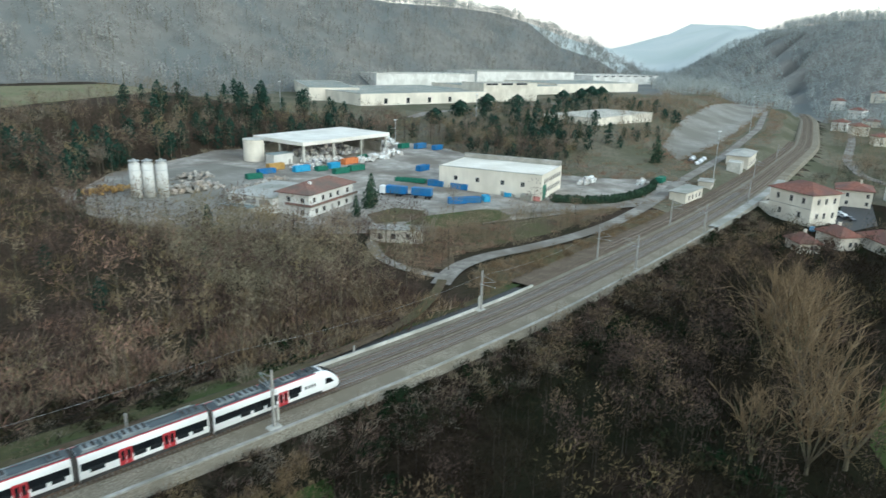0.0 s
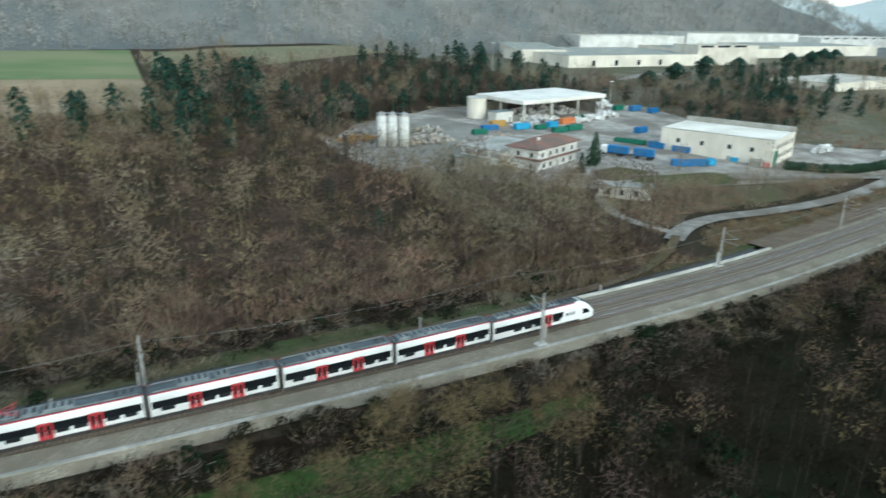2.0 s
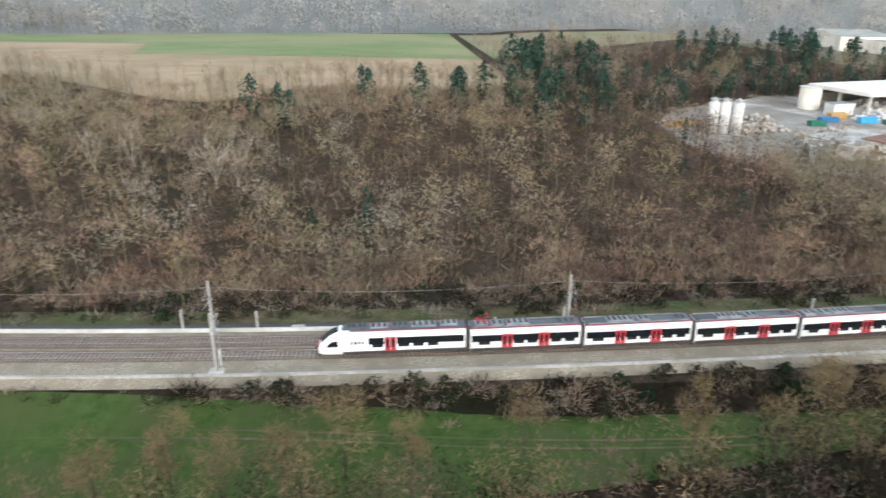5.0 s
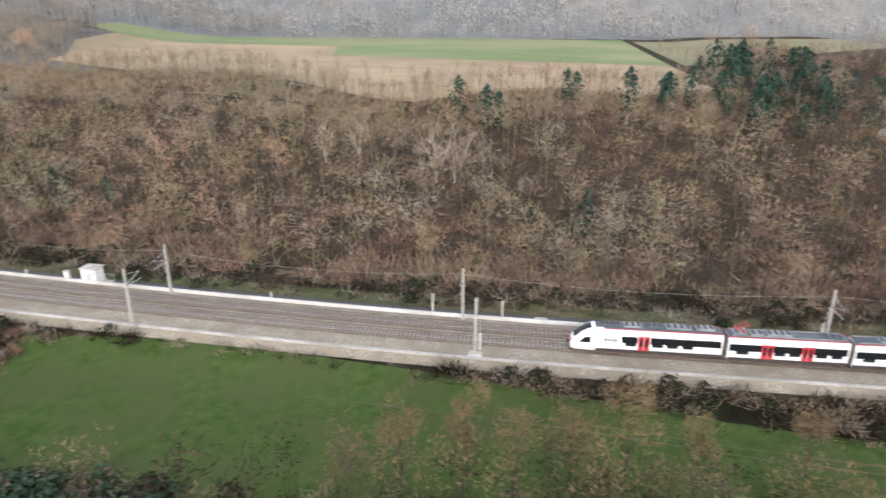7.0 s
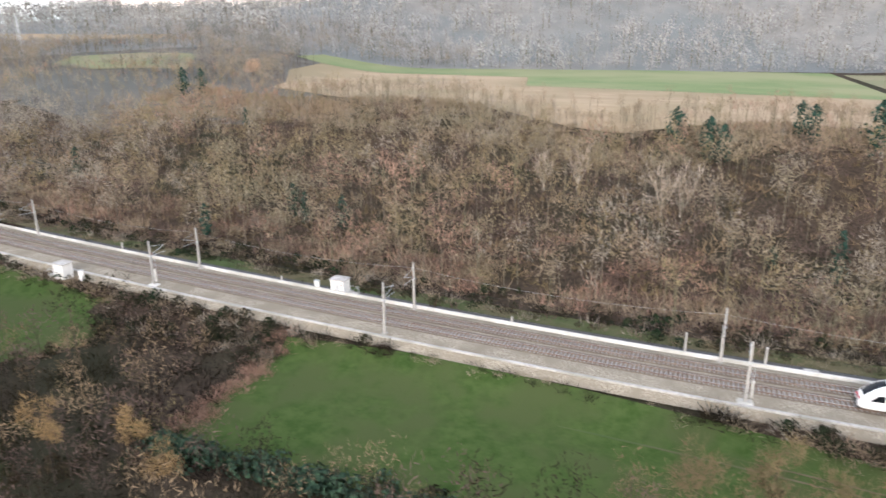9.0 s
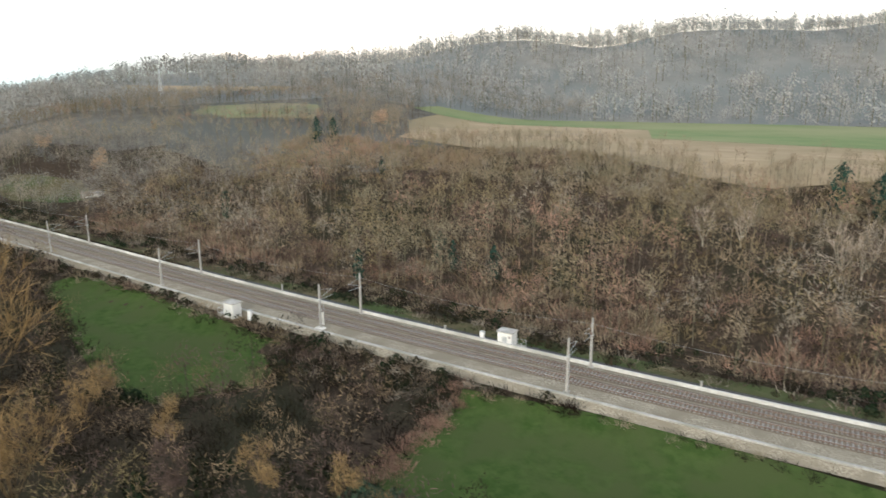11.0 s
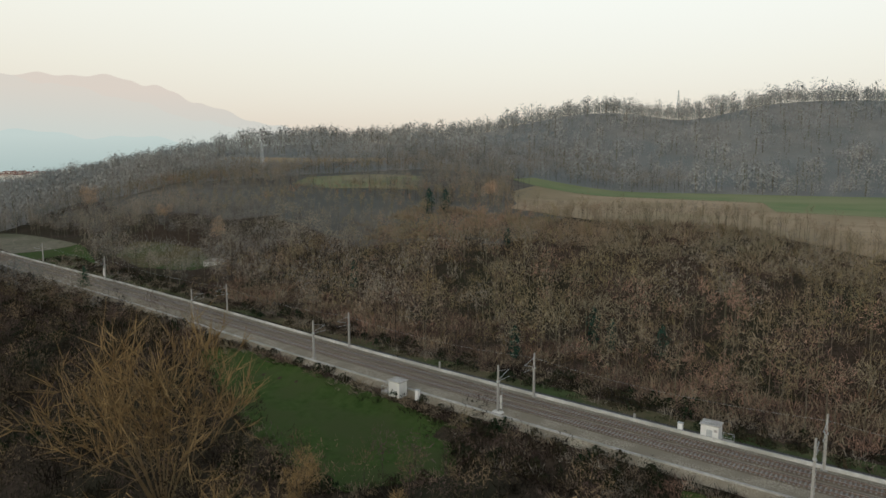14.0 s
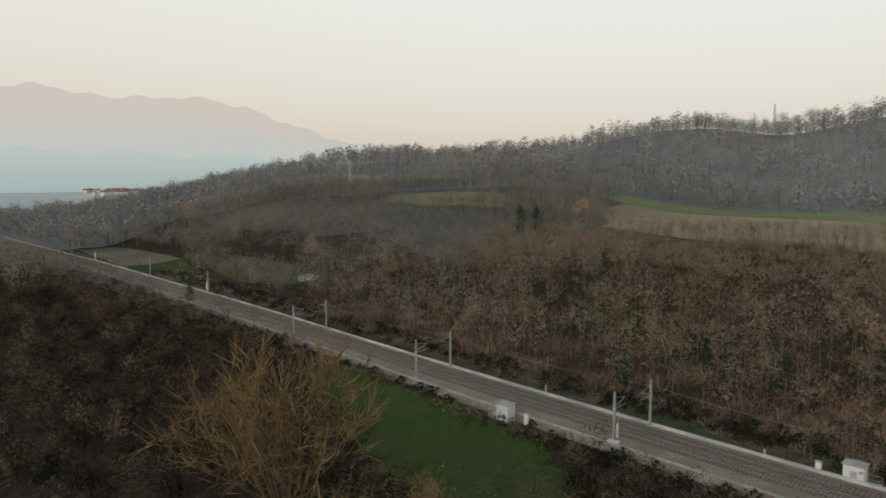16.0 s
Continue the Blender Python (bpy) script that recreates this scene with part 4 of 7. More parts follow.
heap("waste_heap", 160, 262, 34, 16, 4.2, 190, 2.0, BALE_MIXED, "tumbled mixed waste bales under the shed roof")
heap("waste_heap", 150, 247, 20, 6, 2.0, 60, 1.7, BALE, "white plastic-wrapped waste bales")
heap("bale_heap", 170, 240, 18, 5, 2.0, 40, 1.9, BALE, "white wrapped bales beside the shed")
heap("bale_heap", 184, 245, 11, 6, 2.6, 36, 1.9, BALE, "white wrapped bales beside the shed")
heap("bale_heap", 200, 268, 8, 6, 3.4, 24, 2.0, BALE, "white wrapped bales at the yard's end")
heap("bale_heap", 217, 160, 12, 4, 2.2, 26, 1.7, BALE, "white bags stacked behind the hedge")
heap("bale_heap", 236, 148, 8, 3, 1.6, 16, 1.5, BALE, "white bags stacked behind the hedge")
heap("rubble_heap", 84, 222, 22, 8, 2.6, 90, 1.5, RUBBLE, "pale broken rubble heap")
heap("rubble_heap", 101, 212, 20, 7, 2.4, 80, 1.4, RUBBLE, "grey broken rubble heap")
heap("rubble_heap", 92, 240, 14, 8, 2.2, 60, 1.3, RUBBLE, "pale broken rubble heap by the skips")
heap("rubble_heap", 114, 221, 12, 5, 1.6, 40, 1.2, RUBBLE, "grey broken rubble heap behind the workshop")
heap("bale_heap", 144, 241, 12, 5, 2.0, 36, 1.6, BALE_MIXED, "mixed waste bales in front of the shed")
heap("bale_heap", 133, 238, 6, 4, 1.6, 18, 1.4, BALE, "white wrapped bales beside the cabin")
heap("rubble_heap", 60, 232, 18, 6, 1.8, 50, 1.6, OCHRE, "stacked timber and ochre scrap")


def skip(x, y, deg, l, w, h, mat, label, name="skip_container"):
    """A ribbed open-topped container."""
    t = thing(name, at(x, y, deg), label, "container", "containers in the yard")
    bm = bmesh.new()
    for a in ((-l / 2, l / 2, -w / 2, -w / 2 + 0.08), (-l / 2, l / 2, w / 2 - 0.08, w / 2), (-l / 2, -l / 2 + 0.08, -w / 2, w / 2), (l / 2 - 0.08, l / 2, -w / 2, w / 2)):
        box(*a, 0.25, h, bm)
    box(-l / 2, l / 2, -w / 2, w / 2, 0.2, 0.3, bm)
    part("body", bm, mat, t)
    rib = part("rib", box(-0.07, 0.07, -w / 2 - 0.09, -w / 2 - 0.002, 0.2, h), mat, t, m=pose(-l / 2 + 0.3, 0, 0))
    k = max(3, int(l / 1.1))
    for i in range(1, k):
        again(rib, pose(-l / 2 + 0.3 + i * (l - 0.6) / (k - 1), 0, 0))
    part("rim", box(-l / 2 - 0.06, l / 2 + 0.06, -w / 2 - 0.08, -w / 2 + 0.02, h - 0.05, h + 0.1), mat, t)
    part("load", box(-l / 2 + 0.1, l / 2 - 0.1, -w / 2 + 0.1, w / 2 - 0.1, 0.3, h - 0.25), mat, t)
    return t


for args in ((175, 210.8, 11, 6, 2.4, 2.4, BLUE, "blue skip beside the hall"), (157, 196, -58, 12, 2.4, 1.6, GREEN, "long dark green container with open top"),
             (149.5, 162, -30, 6, 2.4, 2.2, BLUE, "worn blue skip in the yard"), (155, 160.5, -30, 6, 2.4, 2.0, BLUE, "worn blue skip in the yard"), (160.5, 159.5, 60, 4, 2.2, 2.0, LIGHT_BLUE, "light blue skip in the yard"),
             (161, 186, -66, 6, 2.4, 2.3, BLUE, "blue skip against the hall wall"), (165, 177.5, -66, 6.5, 2.4, 2.3, BLUE, "blue skip against the hall wall"),
             (131.5, 232.4, 5, 7, 2.5, 2.4, LIGHT_BLUE, "light blue steel skip behind the house"), (146, 232, 11, 5, 2.5, 2.4, LIGHT_BLUE, "light blue skip by the shed"), (124.5, 240, 5, 7, 2.5, 2.6, OCHRE, "ochre yellow steel skip by the cabin"),
             (157, 237, 14, 8, 2.5, 2.4, ORANGE, "faded orange skip by the shed"), (167, 241.5, 18, 6, 2.5, 2.3, GREEN, "green skip by the shed"), (143, 222, 5, 7, 2.5, 2.2, GREEN, "dark green skip behind the house"),
             (151.5, 224, 5, 7, 2.5, 2.2, GREEN, "dark green skip behind the house"), (139, 230, 5, 5, 2.5, 1.8, GREEN, "dark green steel skip behind the house"), (202, 258, 12, 6, 2.5, 2.4, GREEN, "green skip at the yard's end"), (209, 254, 12, 7, 2.5, 2.6, BLUE, "blue skip at the yard's end"),
             (214, 247, 12, 6, 2.5, 2.4, BLUE, "blue skip at the yard's end"), (110, 229, 0, 6, 2.5, 2.0, GREEN, "green skip by the rubble"), (118, 235, 0, 7, 2.5, 2.0, BLUE, "worn blue skip by the cabin"), (246, 145, 14, 6, 2.5, 2.4, GREEN, "green skip by the hedge"),
             (172, 160, -66, 2.2, 2.2, 1.6, LIGHT_BLUE, "small light blue bin by the hall")):
    skip(*args)


def truck():
    """A roll-off lorry with its trailer, both carrying blue skips."""
    t = thing("container_truck", at(141, 178.5, -58), "white lorry and trailer carrying two blue skips", "truck")
    part("cab", box(-9.4, -7.2, -1.25, 1.25, 0.7, 3.4, bevel=0.18), TRUCK_WHITE, t, "white driver's cab")
    part("windscreen", box(-9.44, -9.38, -1.1, 1.1, 2.0, 3.0), GLASS, t)
    part("chassis", box(-7.2, 9.4, -0.5, 0.5, 0.75, 1.05), RUBBER, t, "dark steel chassis")
    for a, b in ((-7.0, 0.2), (2.2, 9.2)):
        bm = box(a, b, -1.25, 1.25, 1.1, 3.6, bevel=0.06)
        body = part("skip_body", bm, BLUE, t, "blue skip body")
        rib = part("rib", box(-0.06, 0.06, -1.34, 1.34, 1.1, 3.65), BLUE, body, m=pose(a + 0.6, 0, 0))
        for i in range(1, 6):
            again(rib, pose(a + 0.6 + i * (b - a - 1.2) / 5, 0, 0))
    wh = part("wheel", cyl(0.5, 0.5, -0.15, 0.15, 14), RUBBER, t, m=pose(-8.3, -1.1, 0.5, 90))
    for xw in (-8.3, -3.0, -1.8, 3.6, 7.4, 8.6):
        for yw in (-1.1, 1.1):
            if (xw, yw) != (-8.3, -1.1):
                again(wh, pose(xw, yw, 0.5, 90))


truck()

# two-storey house with red roof and its workshop
H_AT = at(99.2, 171.5, 24, -0.5)
house = thing("office_house", H_AT, "cream two-storey house with red hipped tile roof", "house")
walls("wall", 24, 11, -1.0, 7.0, PLASTER_WHITE, house)
part("roof", hip_roof(24, 11, 7.1, 2.6, 1.0), OLD_TILES, house, "brown-red tiled hipped roof")
part("balcony", box(-1.0, 24.6, -1.4, -0.02, 3.4, 3.65, bevel=0.03), CONCRETE, house, "long balcony slab")
part("balcony_rail", box(-1.0, 24.6, -1.4, -1.32, 3.65, 4.35), OLD_TILES, house, "red-brown balcony rail")
part("balcony_rail", box(-1.0, -0.92, -1.3, 8.0, 3.65, 4.35), OLD_TILES, house, "red-brown balcony rail")
part("balcony", box(-1.0, -0.02, 0, 8.0, 3.4, 3.65), CONCRETE, house)
part("chimney", box(5.5, 6.3, 3.4, 4.2, 8.0, 9.8, bevel=0.04), PLASTER_WHITE, house)
pw = part("window", window_bm(1.3, 1.5), [GLASS, FRAME], house, m=pose(3, 0, 0.9))
window_row(house, pw, (7.0, 15, 19.5), 0.9, "front", 24, 11)
window_row(house, pw, (2.0, 6.5, 10.5, 14.5, 20), 4.4, "front", 24, 11)
window_row(house, pw, (3.0, 8.0), 4.4, "left", 24, 11)
window_row(house, pw, (3.0,), 0.9, "left", 24, 11)
part("door", box(11.4, 12.6, -0.04, 0.02, 0, 2.3), FRAME, house, "dark entrance door")
shop = thing("workshop", H_AT @ pose(-2.5, 11.3, 0), "low pale workshop with flat fibre-cement roof", "workshop")
walls("wall", 23, 17, -1.0, 5.2, PLASTER_WHITE, shop)
part("roof", hip_roof(23, 17, 5.3, 0.7, 0.5), ROOF_FIBRE, shop, "pale weathered roof sheets")
pw = part("window", window_bm(4.2, 1.7), [FRAME, WHITE_CONCRETE], shop, "long dusty window strip", m=pose(0, 5.2, 2.8, 0, 0, -90))
window_row(shop, pw, (10.4, 15.8), 2.8, "left", 23, 17)
part("lean_to", box(-4.0, -0.02, 6, 17, -1, 2.2, bevel=0.04), CONCRETE, shop, "grey lean-to store")
part("lean_to_roof", box(-4.4, -0.02, 5.7, 17.3, 2.22, 2.42), ROOF_GREY, shop)

hut = thing("ruined_hut", at(100.5, 142.5, -42), "old cream hut with a flat grey roof", "hut")
walls("wall", 14, 5.5, -1, 3.4, PANEL_WALL, hut)
part("roof", box(-0.4, 14.4, -0.4, 5.9, 3.42, 3.7, bevel=0.04), ROOF_FIBRE, hut)
pw = part("window", window_bm(1.2, 1.6), [GLASS, FRAME], hut, m=pose(2, 0, 1.0))
window_row(hut, pw, (5.5, 9.5), 1.0, "front", 14, 5.5)


def silo(x, y):
    t = thing("silo", at(x, y, 20), "tall white cylindrical silo with top rail", "silo", "three silos")
    bm = cyl(1.72, 1.72, 0.4, 10.9, 24)
    cyl(1.72, 0.5, 10.9, 11.7, 24, bm)
    for f in bm.faces:
        f.smooth = len(f.verts) == 4
    part("shell", bm, PLASTER_WHITE, t)
    band = part("band", cyl(1.76, 1.76, -0.06, 0.06, 24), METAL, t, m=pose(0, 0, 3))
    again(band, pose(0, 0, 6))
    again(band, pose(0, 0, 9))
    part("base", cyl(1.9, 1.9, -0.6, 0.4, 20), CONCRETE, t)
    post = part("rail_post", box(-0.04, 0.04, -0.04, 0.04, 10.9, 11.9), METAL, t, m=pose(1.64, 0, 0))
    for i in range(1, 8):
        a = i * math.pi / 4
        again(post, pose(1.64 * math.cos(a), 1.64 * math.sin(a), 0))
    part("top_rail", cyl(1.7, 1.7, 11.86, 11.94, 24), METAL, t)
    part("cap", cyl(0.4, 0.4, 11.7, 12.5, 10), METAL, t)


for sx, sy in ((66.2, 220.5), (69.7, 219.2), (73.3, 217.2)):
    silo(sx, sy)
tank = thing("water_tank", at(126.5, 262, 0), "pale round concrete tank with flat rim", "tank")
part("shell", cyl(4.2, 4.2, -1, 8.6, 28), PANEL_WALL, tank)
part("rim", cyl(4.5, 4.5, 8.6, 9.0, 28), WHITE_CONCRETE, tank)
store = thing("site_cabin", at(127, 246, 11), "pale box-shaped site cabin with dark roof", "cabin")
part("body", box(0, 10, 0, 5, -0.6, 4.6, bevel=0.06), PLASTER_WHITE, store)
part("roof", box(-0.1, 10.1, -0.1, 5.1, 4.62, 4.8), ROOF_GREY, store)
part("door", box(7.5, 8.6, -0.04, 0.02, 0, 2.2), FRAME, store)


def factory(x, y, deg, w, d, h, z, roofmat, wallmat, label, rows=8, windows=()):
    t = thing("factory_hall", pose(x, y, z, 0, 0, deg), label, "factory", "factory halls on the terrace")
    walls("wall", w, d, -4, h, wallmat, t)
    part("roof", box(0.35, w - 0.35, 0.35, d - 0.35, h - 0.5, h - 0.1), roofmat, t)
    part("parapet", box(-0.1, w + 0.1, -0.12, 0.32, h + 0.002, h + 0.3), WHITE_CONCRETE, t)
    part("parapet", box(-0.12, 0.32, 0.33, d, h + 0.002, h + 0.3), WHITE_CONCRETE, t)
    sl = part("skylight", box(1.5, w - 1.5, -0.45, 0.45, h - 0.1, h + 0.1, bevel=0.05), ROOF_FIBRE, t, m=pose(0, d * 0.5 / rows, 0))
    for i in range(1, rows):
        again(sl, pose(0, d * (i + 0.5) / rows, 0))
    if windows:
        pw_ = part("window", window_bm(windows[0], windows[1]), [GLASS, FRAME], t, m=pose(windows[3], 0, windows[2]))
        for i in range(1, windows[4]):
            again(pw_, pose(windows[3] + i * windows[5], 0, windows[2]))
    return t


factory(281, 480, -24, 40, 130, 10, 8, ROOF_GREY, PANEL_WALL, "pale factory hall with grey-green roof", 14)
factory(288, 419, -5, 128, 110, 8.5, 8, ROOF_GREY, PANEL_WALL, "long cream factory hall with grey-green roof", 16, (3.0, 4.0, 1.0, 20, 4, 20))
factory(404, 409, -8, 58, 32, 15, 8, ROOF_FIBRE, PLASTER, "tall cream factory office block", 4, (12, 1.6, 13.5, 2.5, 3, 16))
factory(464, 468, -6, 104, 90, 8, 8, ROOF_GREY, PANEL_WALL, "low cream factory hall on the terrace", 10)
factory(440, 610, -12, 124, 60, 15, 8, ROOF_WHITE, PLASTER_WHITE, "white factory hall behind the others", 5)
factory(590, 610, -15, 145, 90, 17, 8, ROOF_GREY, PLASTER_WHITE, "large white factory hall with grey roof", 10)
factory(572, 470, -8, 125, 90, 9.5, 8, ROOF_GREY, PANEL_WALL, "cream factory hall with grey roof", 10)
factory(782, 580, -6, 140, 80, 12, 8, ROOF_WHITE, PLASTER_WHITE, "white factory hall in the far haze", 7, (8, 1.4, 10.5, 4, 8, 16))
factory(310, 226, 6, 68, 34, 6, 8.5, ROOF_WHITE, PANEL_WALL, "low cream warehouse with pale ribbed roof", 12, (1.4, 1.4, 1.2, 4, 12, 5.4))


# station side
cabin = thing("railway_cabin", at(222.5, 120.5, 9, -3.0), "yellow single-storey railway cabin with flat grey roof", "cabin")
walls("wall", 17, 6, -1, 4.0, PLASTER, cabin)
part("roof", box(-0.6, 17.6, -0.6, 6.6, 4.02, 4.35, bevel=0.05), ROOF_FIBRE, cabin)
pw = part("window", window_bm(1.1, 1.6), [GLASS, FRAME], cabin, m=pose(3, 0, 1.2))
window_row(cabin, pw, (6.5, 10, 13.5), 1.2, "front", 17, 6)
kiosk = thing("signal_hut", at(256, 128.5, 20, -3.2), "small pale signal hut with flat roof", "hut")
walls("wall", 8, 5, -1, 3.4, PLASTER, kiosk)
part("roof", box(-0.5, 8.5, -0.5, 5.5, 3.42, 3.7), CONCRETE, kiosk)
pw = part("window", window_bm(1.4, 1.2), [GLASS, FRAME], kiosk, m=pose(1.5, 0, 1.4))
window_row(kiosk, pw, (5.0,), 1.4, "front", 8, 5)
goods = thing("goods_shed", at(318, 143, 17, -2.6), "old ochre goods shed with brown roof", "shed")
walls("wall", 25, 10, -1, 6, PLASTER, goods)
part("roof", hip_roof(25, 10, 6.1, 1.6, 0.7), ROOF_FIBRE, goods)
pw = part("window", window_bm(1.4, 2.2), [GLASS, FRAME], goods, m=pose(3, 0, 1.0))
window_row(goods, pw, (8, 13, 18), 1.0, "front", 25, 10)
box_cab = thing("relay_cabinet", at(302, 139, 17, -2.6), "white box-shaped relay building", "cabinet")
part("body", box(0, 8, 0, 6, -1, 5.2, bevel=0.06), WHITE_CONCRETE, box_cab)
part("door", box(3, 4.2, -0.04, 0.02, 0, 2.3), METAL, box_cab)
villa = thing("station_house", pose(240, 84.5, -5.2, 0, 0, 71) @ pose(0, -13, 0), "cream two-storey station house with red hipped roof", "house")
walls("wall", 17.5, 13, -1.5, 9.6, PLASTER, villa)
part("roof", hip_roof(17.5, 13, 9.7, 3.2, 0.9), TERRACOTTA, villa, "red tiled hipped roof")
part("string_course", box(-0.08, 17.58, 12.98, 13.08, 4.6, 4.85), CONCRETE, villa)
pw = part("window", window_bm(1.2, 2.0), [GLASS, FRAME], villa, m=pose(4, 13, 6.2, 0, 0, 180))
window_row(villa, pw, (9, 14.5), 6.2, "back", 17.5, 13)
window_row(villa, pw, (5, 13), 1.2, "back", 17.5, 13)
window_row(villa, pw, (3, 7, 10.5), 6.2, "left", 17.5, 13)
window_row(villa, pw, (3, 7, 10.5), 1.2, "left", 17.5, 13)
part("annex", box(17.52, 22, 4, 13, -1.5, 3.2, bevel=0.05), PLASTER, villa)


def village_house(x, y, deg, w, d, h, mat, label, rh=2.4):
    t = thing("village_house", at(x, y, deg), label, "house", "houses of the village")
    walls("wall", w, d, -1.5, h, mat, t)
    part("roof", hip_roof(w, d, h + 0.1, rh, 0.7), TERRACOTTA, t)
    pw_ = part("window", window_bm(1.1, 1.5), [GLASS, FRAME], t, m=pose(1.6, 0, 1.0))
    for i in range(1, 3):
        again(pw_, pose(1.6 + i * (w - 4) / 2, 0, 1.0))
    window_row(t, pw_, (2.0, d - 3.2), 1.0, "left", w, d)
    if h > 5:
        window_row(t, pw_, (1.6, w / 2 - 0.5, w - 2.8), 4.0, "front", w, d)
        window_row(t, pw_, (2.0, d - 3.2), 4.0, "left", w, d)
    part("chimney", box(w * 0.6, w * 0.6 + 0.7, d * 0.3, d * 0.3 + 0.7, h + 0.6, h + rh + 0.8), PLASTER, t)
    return t


for args in ((289, 81, 20, 14, 12, 6.5, PLASTER, "cream village house with red tile roof"), (222, 63, 60, 10, 7, 4.0, PLASTER, "small shed-like house with orange tile roof"),
             (226, 50, 50, 14, 8, 3.6, PLASTER, "low outbuilding with red tile roof"), (208, 69, 50, 8, 6, 3.0, PLASTER, "small low house with brown roof"), (310, 70, 30, 11, 10, 6, PLASTER_WHITE, "white village house with red roof"),
             (575, 172, 30, 14, 11, 7, PLASTER, "cream village house across the valley"), (600, 196, 10, 14, 11, 7, PLASTER_WHITE, "white village house across the valley"), (660, 190, 25, 20, 11, 5, PLASTER, "long red-roofed village house"),
             (690, 215, 0, 16, 12, 8, PLASTER_WHITE, "white village house on the slope"), (720, 240, 20, 18, 12, 9, PLASTER_WHITE, "white village house on the slope"), (745, 215, 10, 18, 12, 9, PLASTER, "cream village house on the slope"), (650, 160, 40, 14, 11, 7, PLASTER, "cream village house across the valley"),
             (520, 140, 30, 14, 11, 6, PLASTER, "cream village house by the lane"), (470, 110, 30, 13, 10, 6, PLASTER_WHITE, "white village house by the lane")):
    village_house(*args)



def car(x, y, deg, paint, label):
    t = thing("car", at(x, y, deg) @ pose(0, 0, 0.22), label, "car", "parked cars")
    bm = bmesh.new()
    prof = [(-2.1, 0.3), (-2.1, 0.75), (-1.9, 0.9), (-1.0, 0.98), (-0.45, 1.42), (0.9, 1.45), (1.6, 1.0), (2.1, 0.92), (2.15, 0.3)]
    a = [bm.verts.new((px, -0.85 if pz < 1.2 else -0.7, pz)) for px, pz in prof]
    b = [bm.verts.new((px, 0.85 if pz < 1.2 else 0.7, pz)) for px, pz in prof]
    for i in range(len(prof)):
        j = (i + 1) % len(prof)
        bm.faces.new((a[i], a[j], b[j], b[i]))
    bm.faces.new(a[::-1])
    bm.faces.new(b)
    bmesh.ops.recalc_face_normals(bm, faces=bm.faces[:])
    part("body", bm, paint, t)
    part("side_window", box(-0.6, 1.1, -0.86, -0.76, 1.0, 1.32), GLASS, t)
    part("side_window", box(-0.6, 1.1, 0.76, 0.86, 1.0, 1.32), GLASS, t)
    wl_ = part("wheel", cyl(0.31, 0.31, -0.1, 0.1, 12), RUBBER, t, m=pose(-1.3, -0.8, 0.3, 90))
    for xw, yw in ((-1.3, 0.8), (1.35, -0.8), (1.35, 0.8)):
        again(wl_, pose(xw, yw, 0.3, 90))


for args in ((234, 81, 20, CAR_PAINTS[3], "light blue car parked on asphalt"), (262, 79, 60, CAR_PAINTS[2], "dark grey car parked on asphalt"), (265, 82, 60, CAR_PAINTS[0], "white car parked beside the road"), (268, 84.5, 60, CAR_PAINTS[1], "silver car parked beside the road"),
             (300, 159, 40, CAR_PAINTS[0], "white car parked beside the road"), (304, 160, 40, CAR_PAINTS[1], "silver car parked beside the road"), (308, 161.5, 40, CAR_PAINTS[0], "white car parked beside the road"), (312, 163, 40, CAR_PAINTS[1], "silver car parked beside the road"), (316, 164, 40, CAR_PAINTS[0], "white car parked beside the road"),
             (305, 165, 40, CAR_PAINTS[2], "dark grey car parked on asphalt"), (310, 167, 40, CAR_PAINTS[0], "white car parked beside the road"), (314, 168.5, 40, CAR_PAINTS[1], "silver car parked beside the road"), (322, 92, 40, CAR_PAINTS[2], "dark grey car parked on asphalt"), (235, 310, 30, CAR_PAINTS[0], "white van-like car by the factory")):
    car(*args)



# ---- catenary masts and lineside things ----
def on_line(x, off, z=0.0, turn=0.0):
    sl_ = float(line_y(x + 1) - line_y(x - 1)) / 2
    s_ = math.sqrt(1 + sl_ * sl_)
    return pose(x - off * sl_ / s_, float(line_y(x)) + off / s_, float(line_z(x)) + z, 0, 0, math.degrees(math.atan(sl_)) + turn)


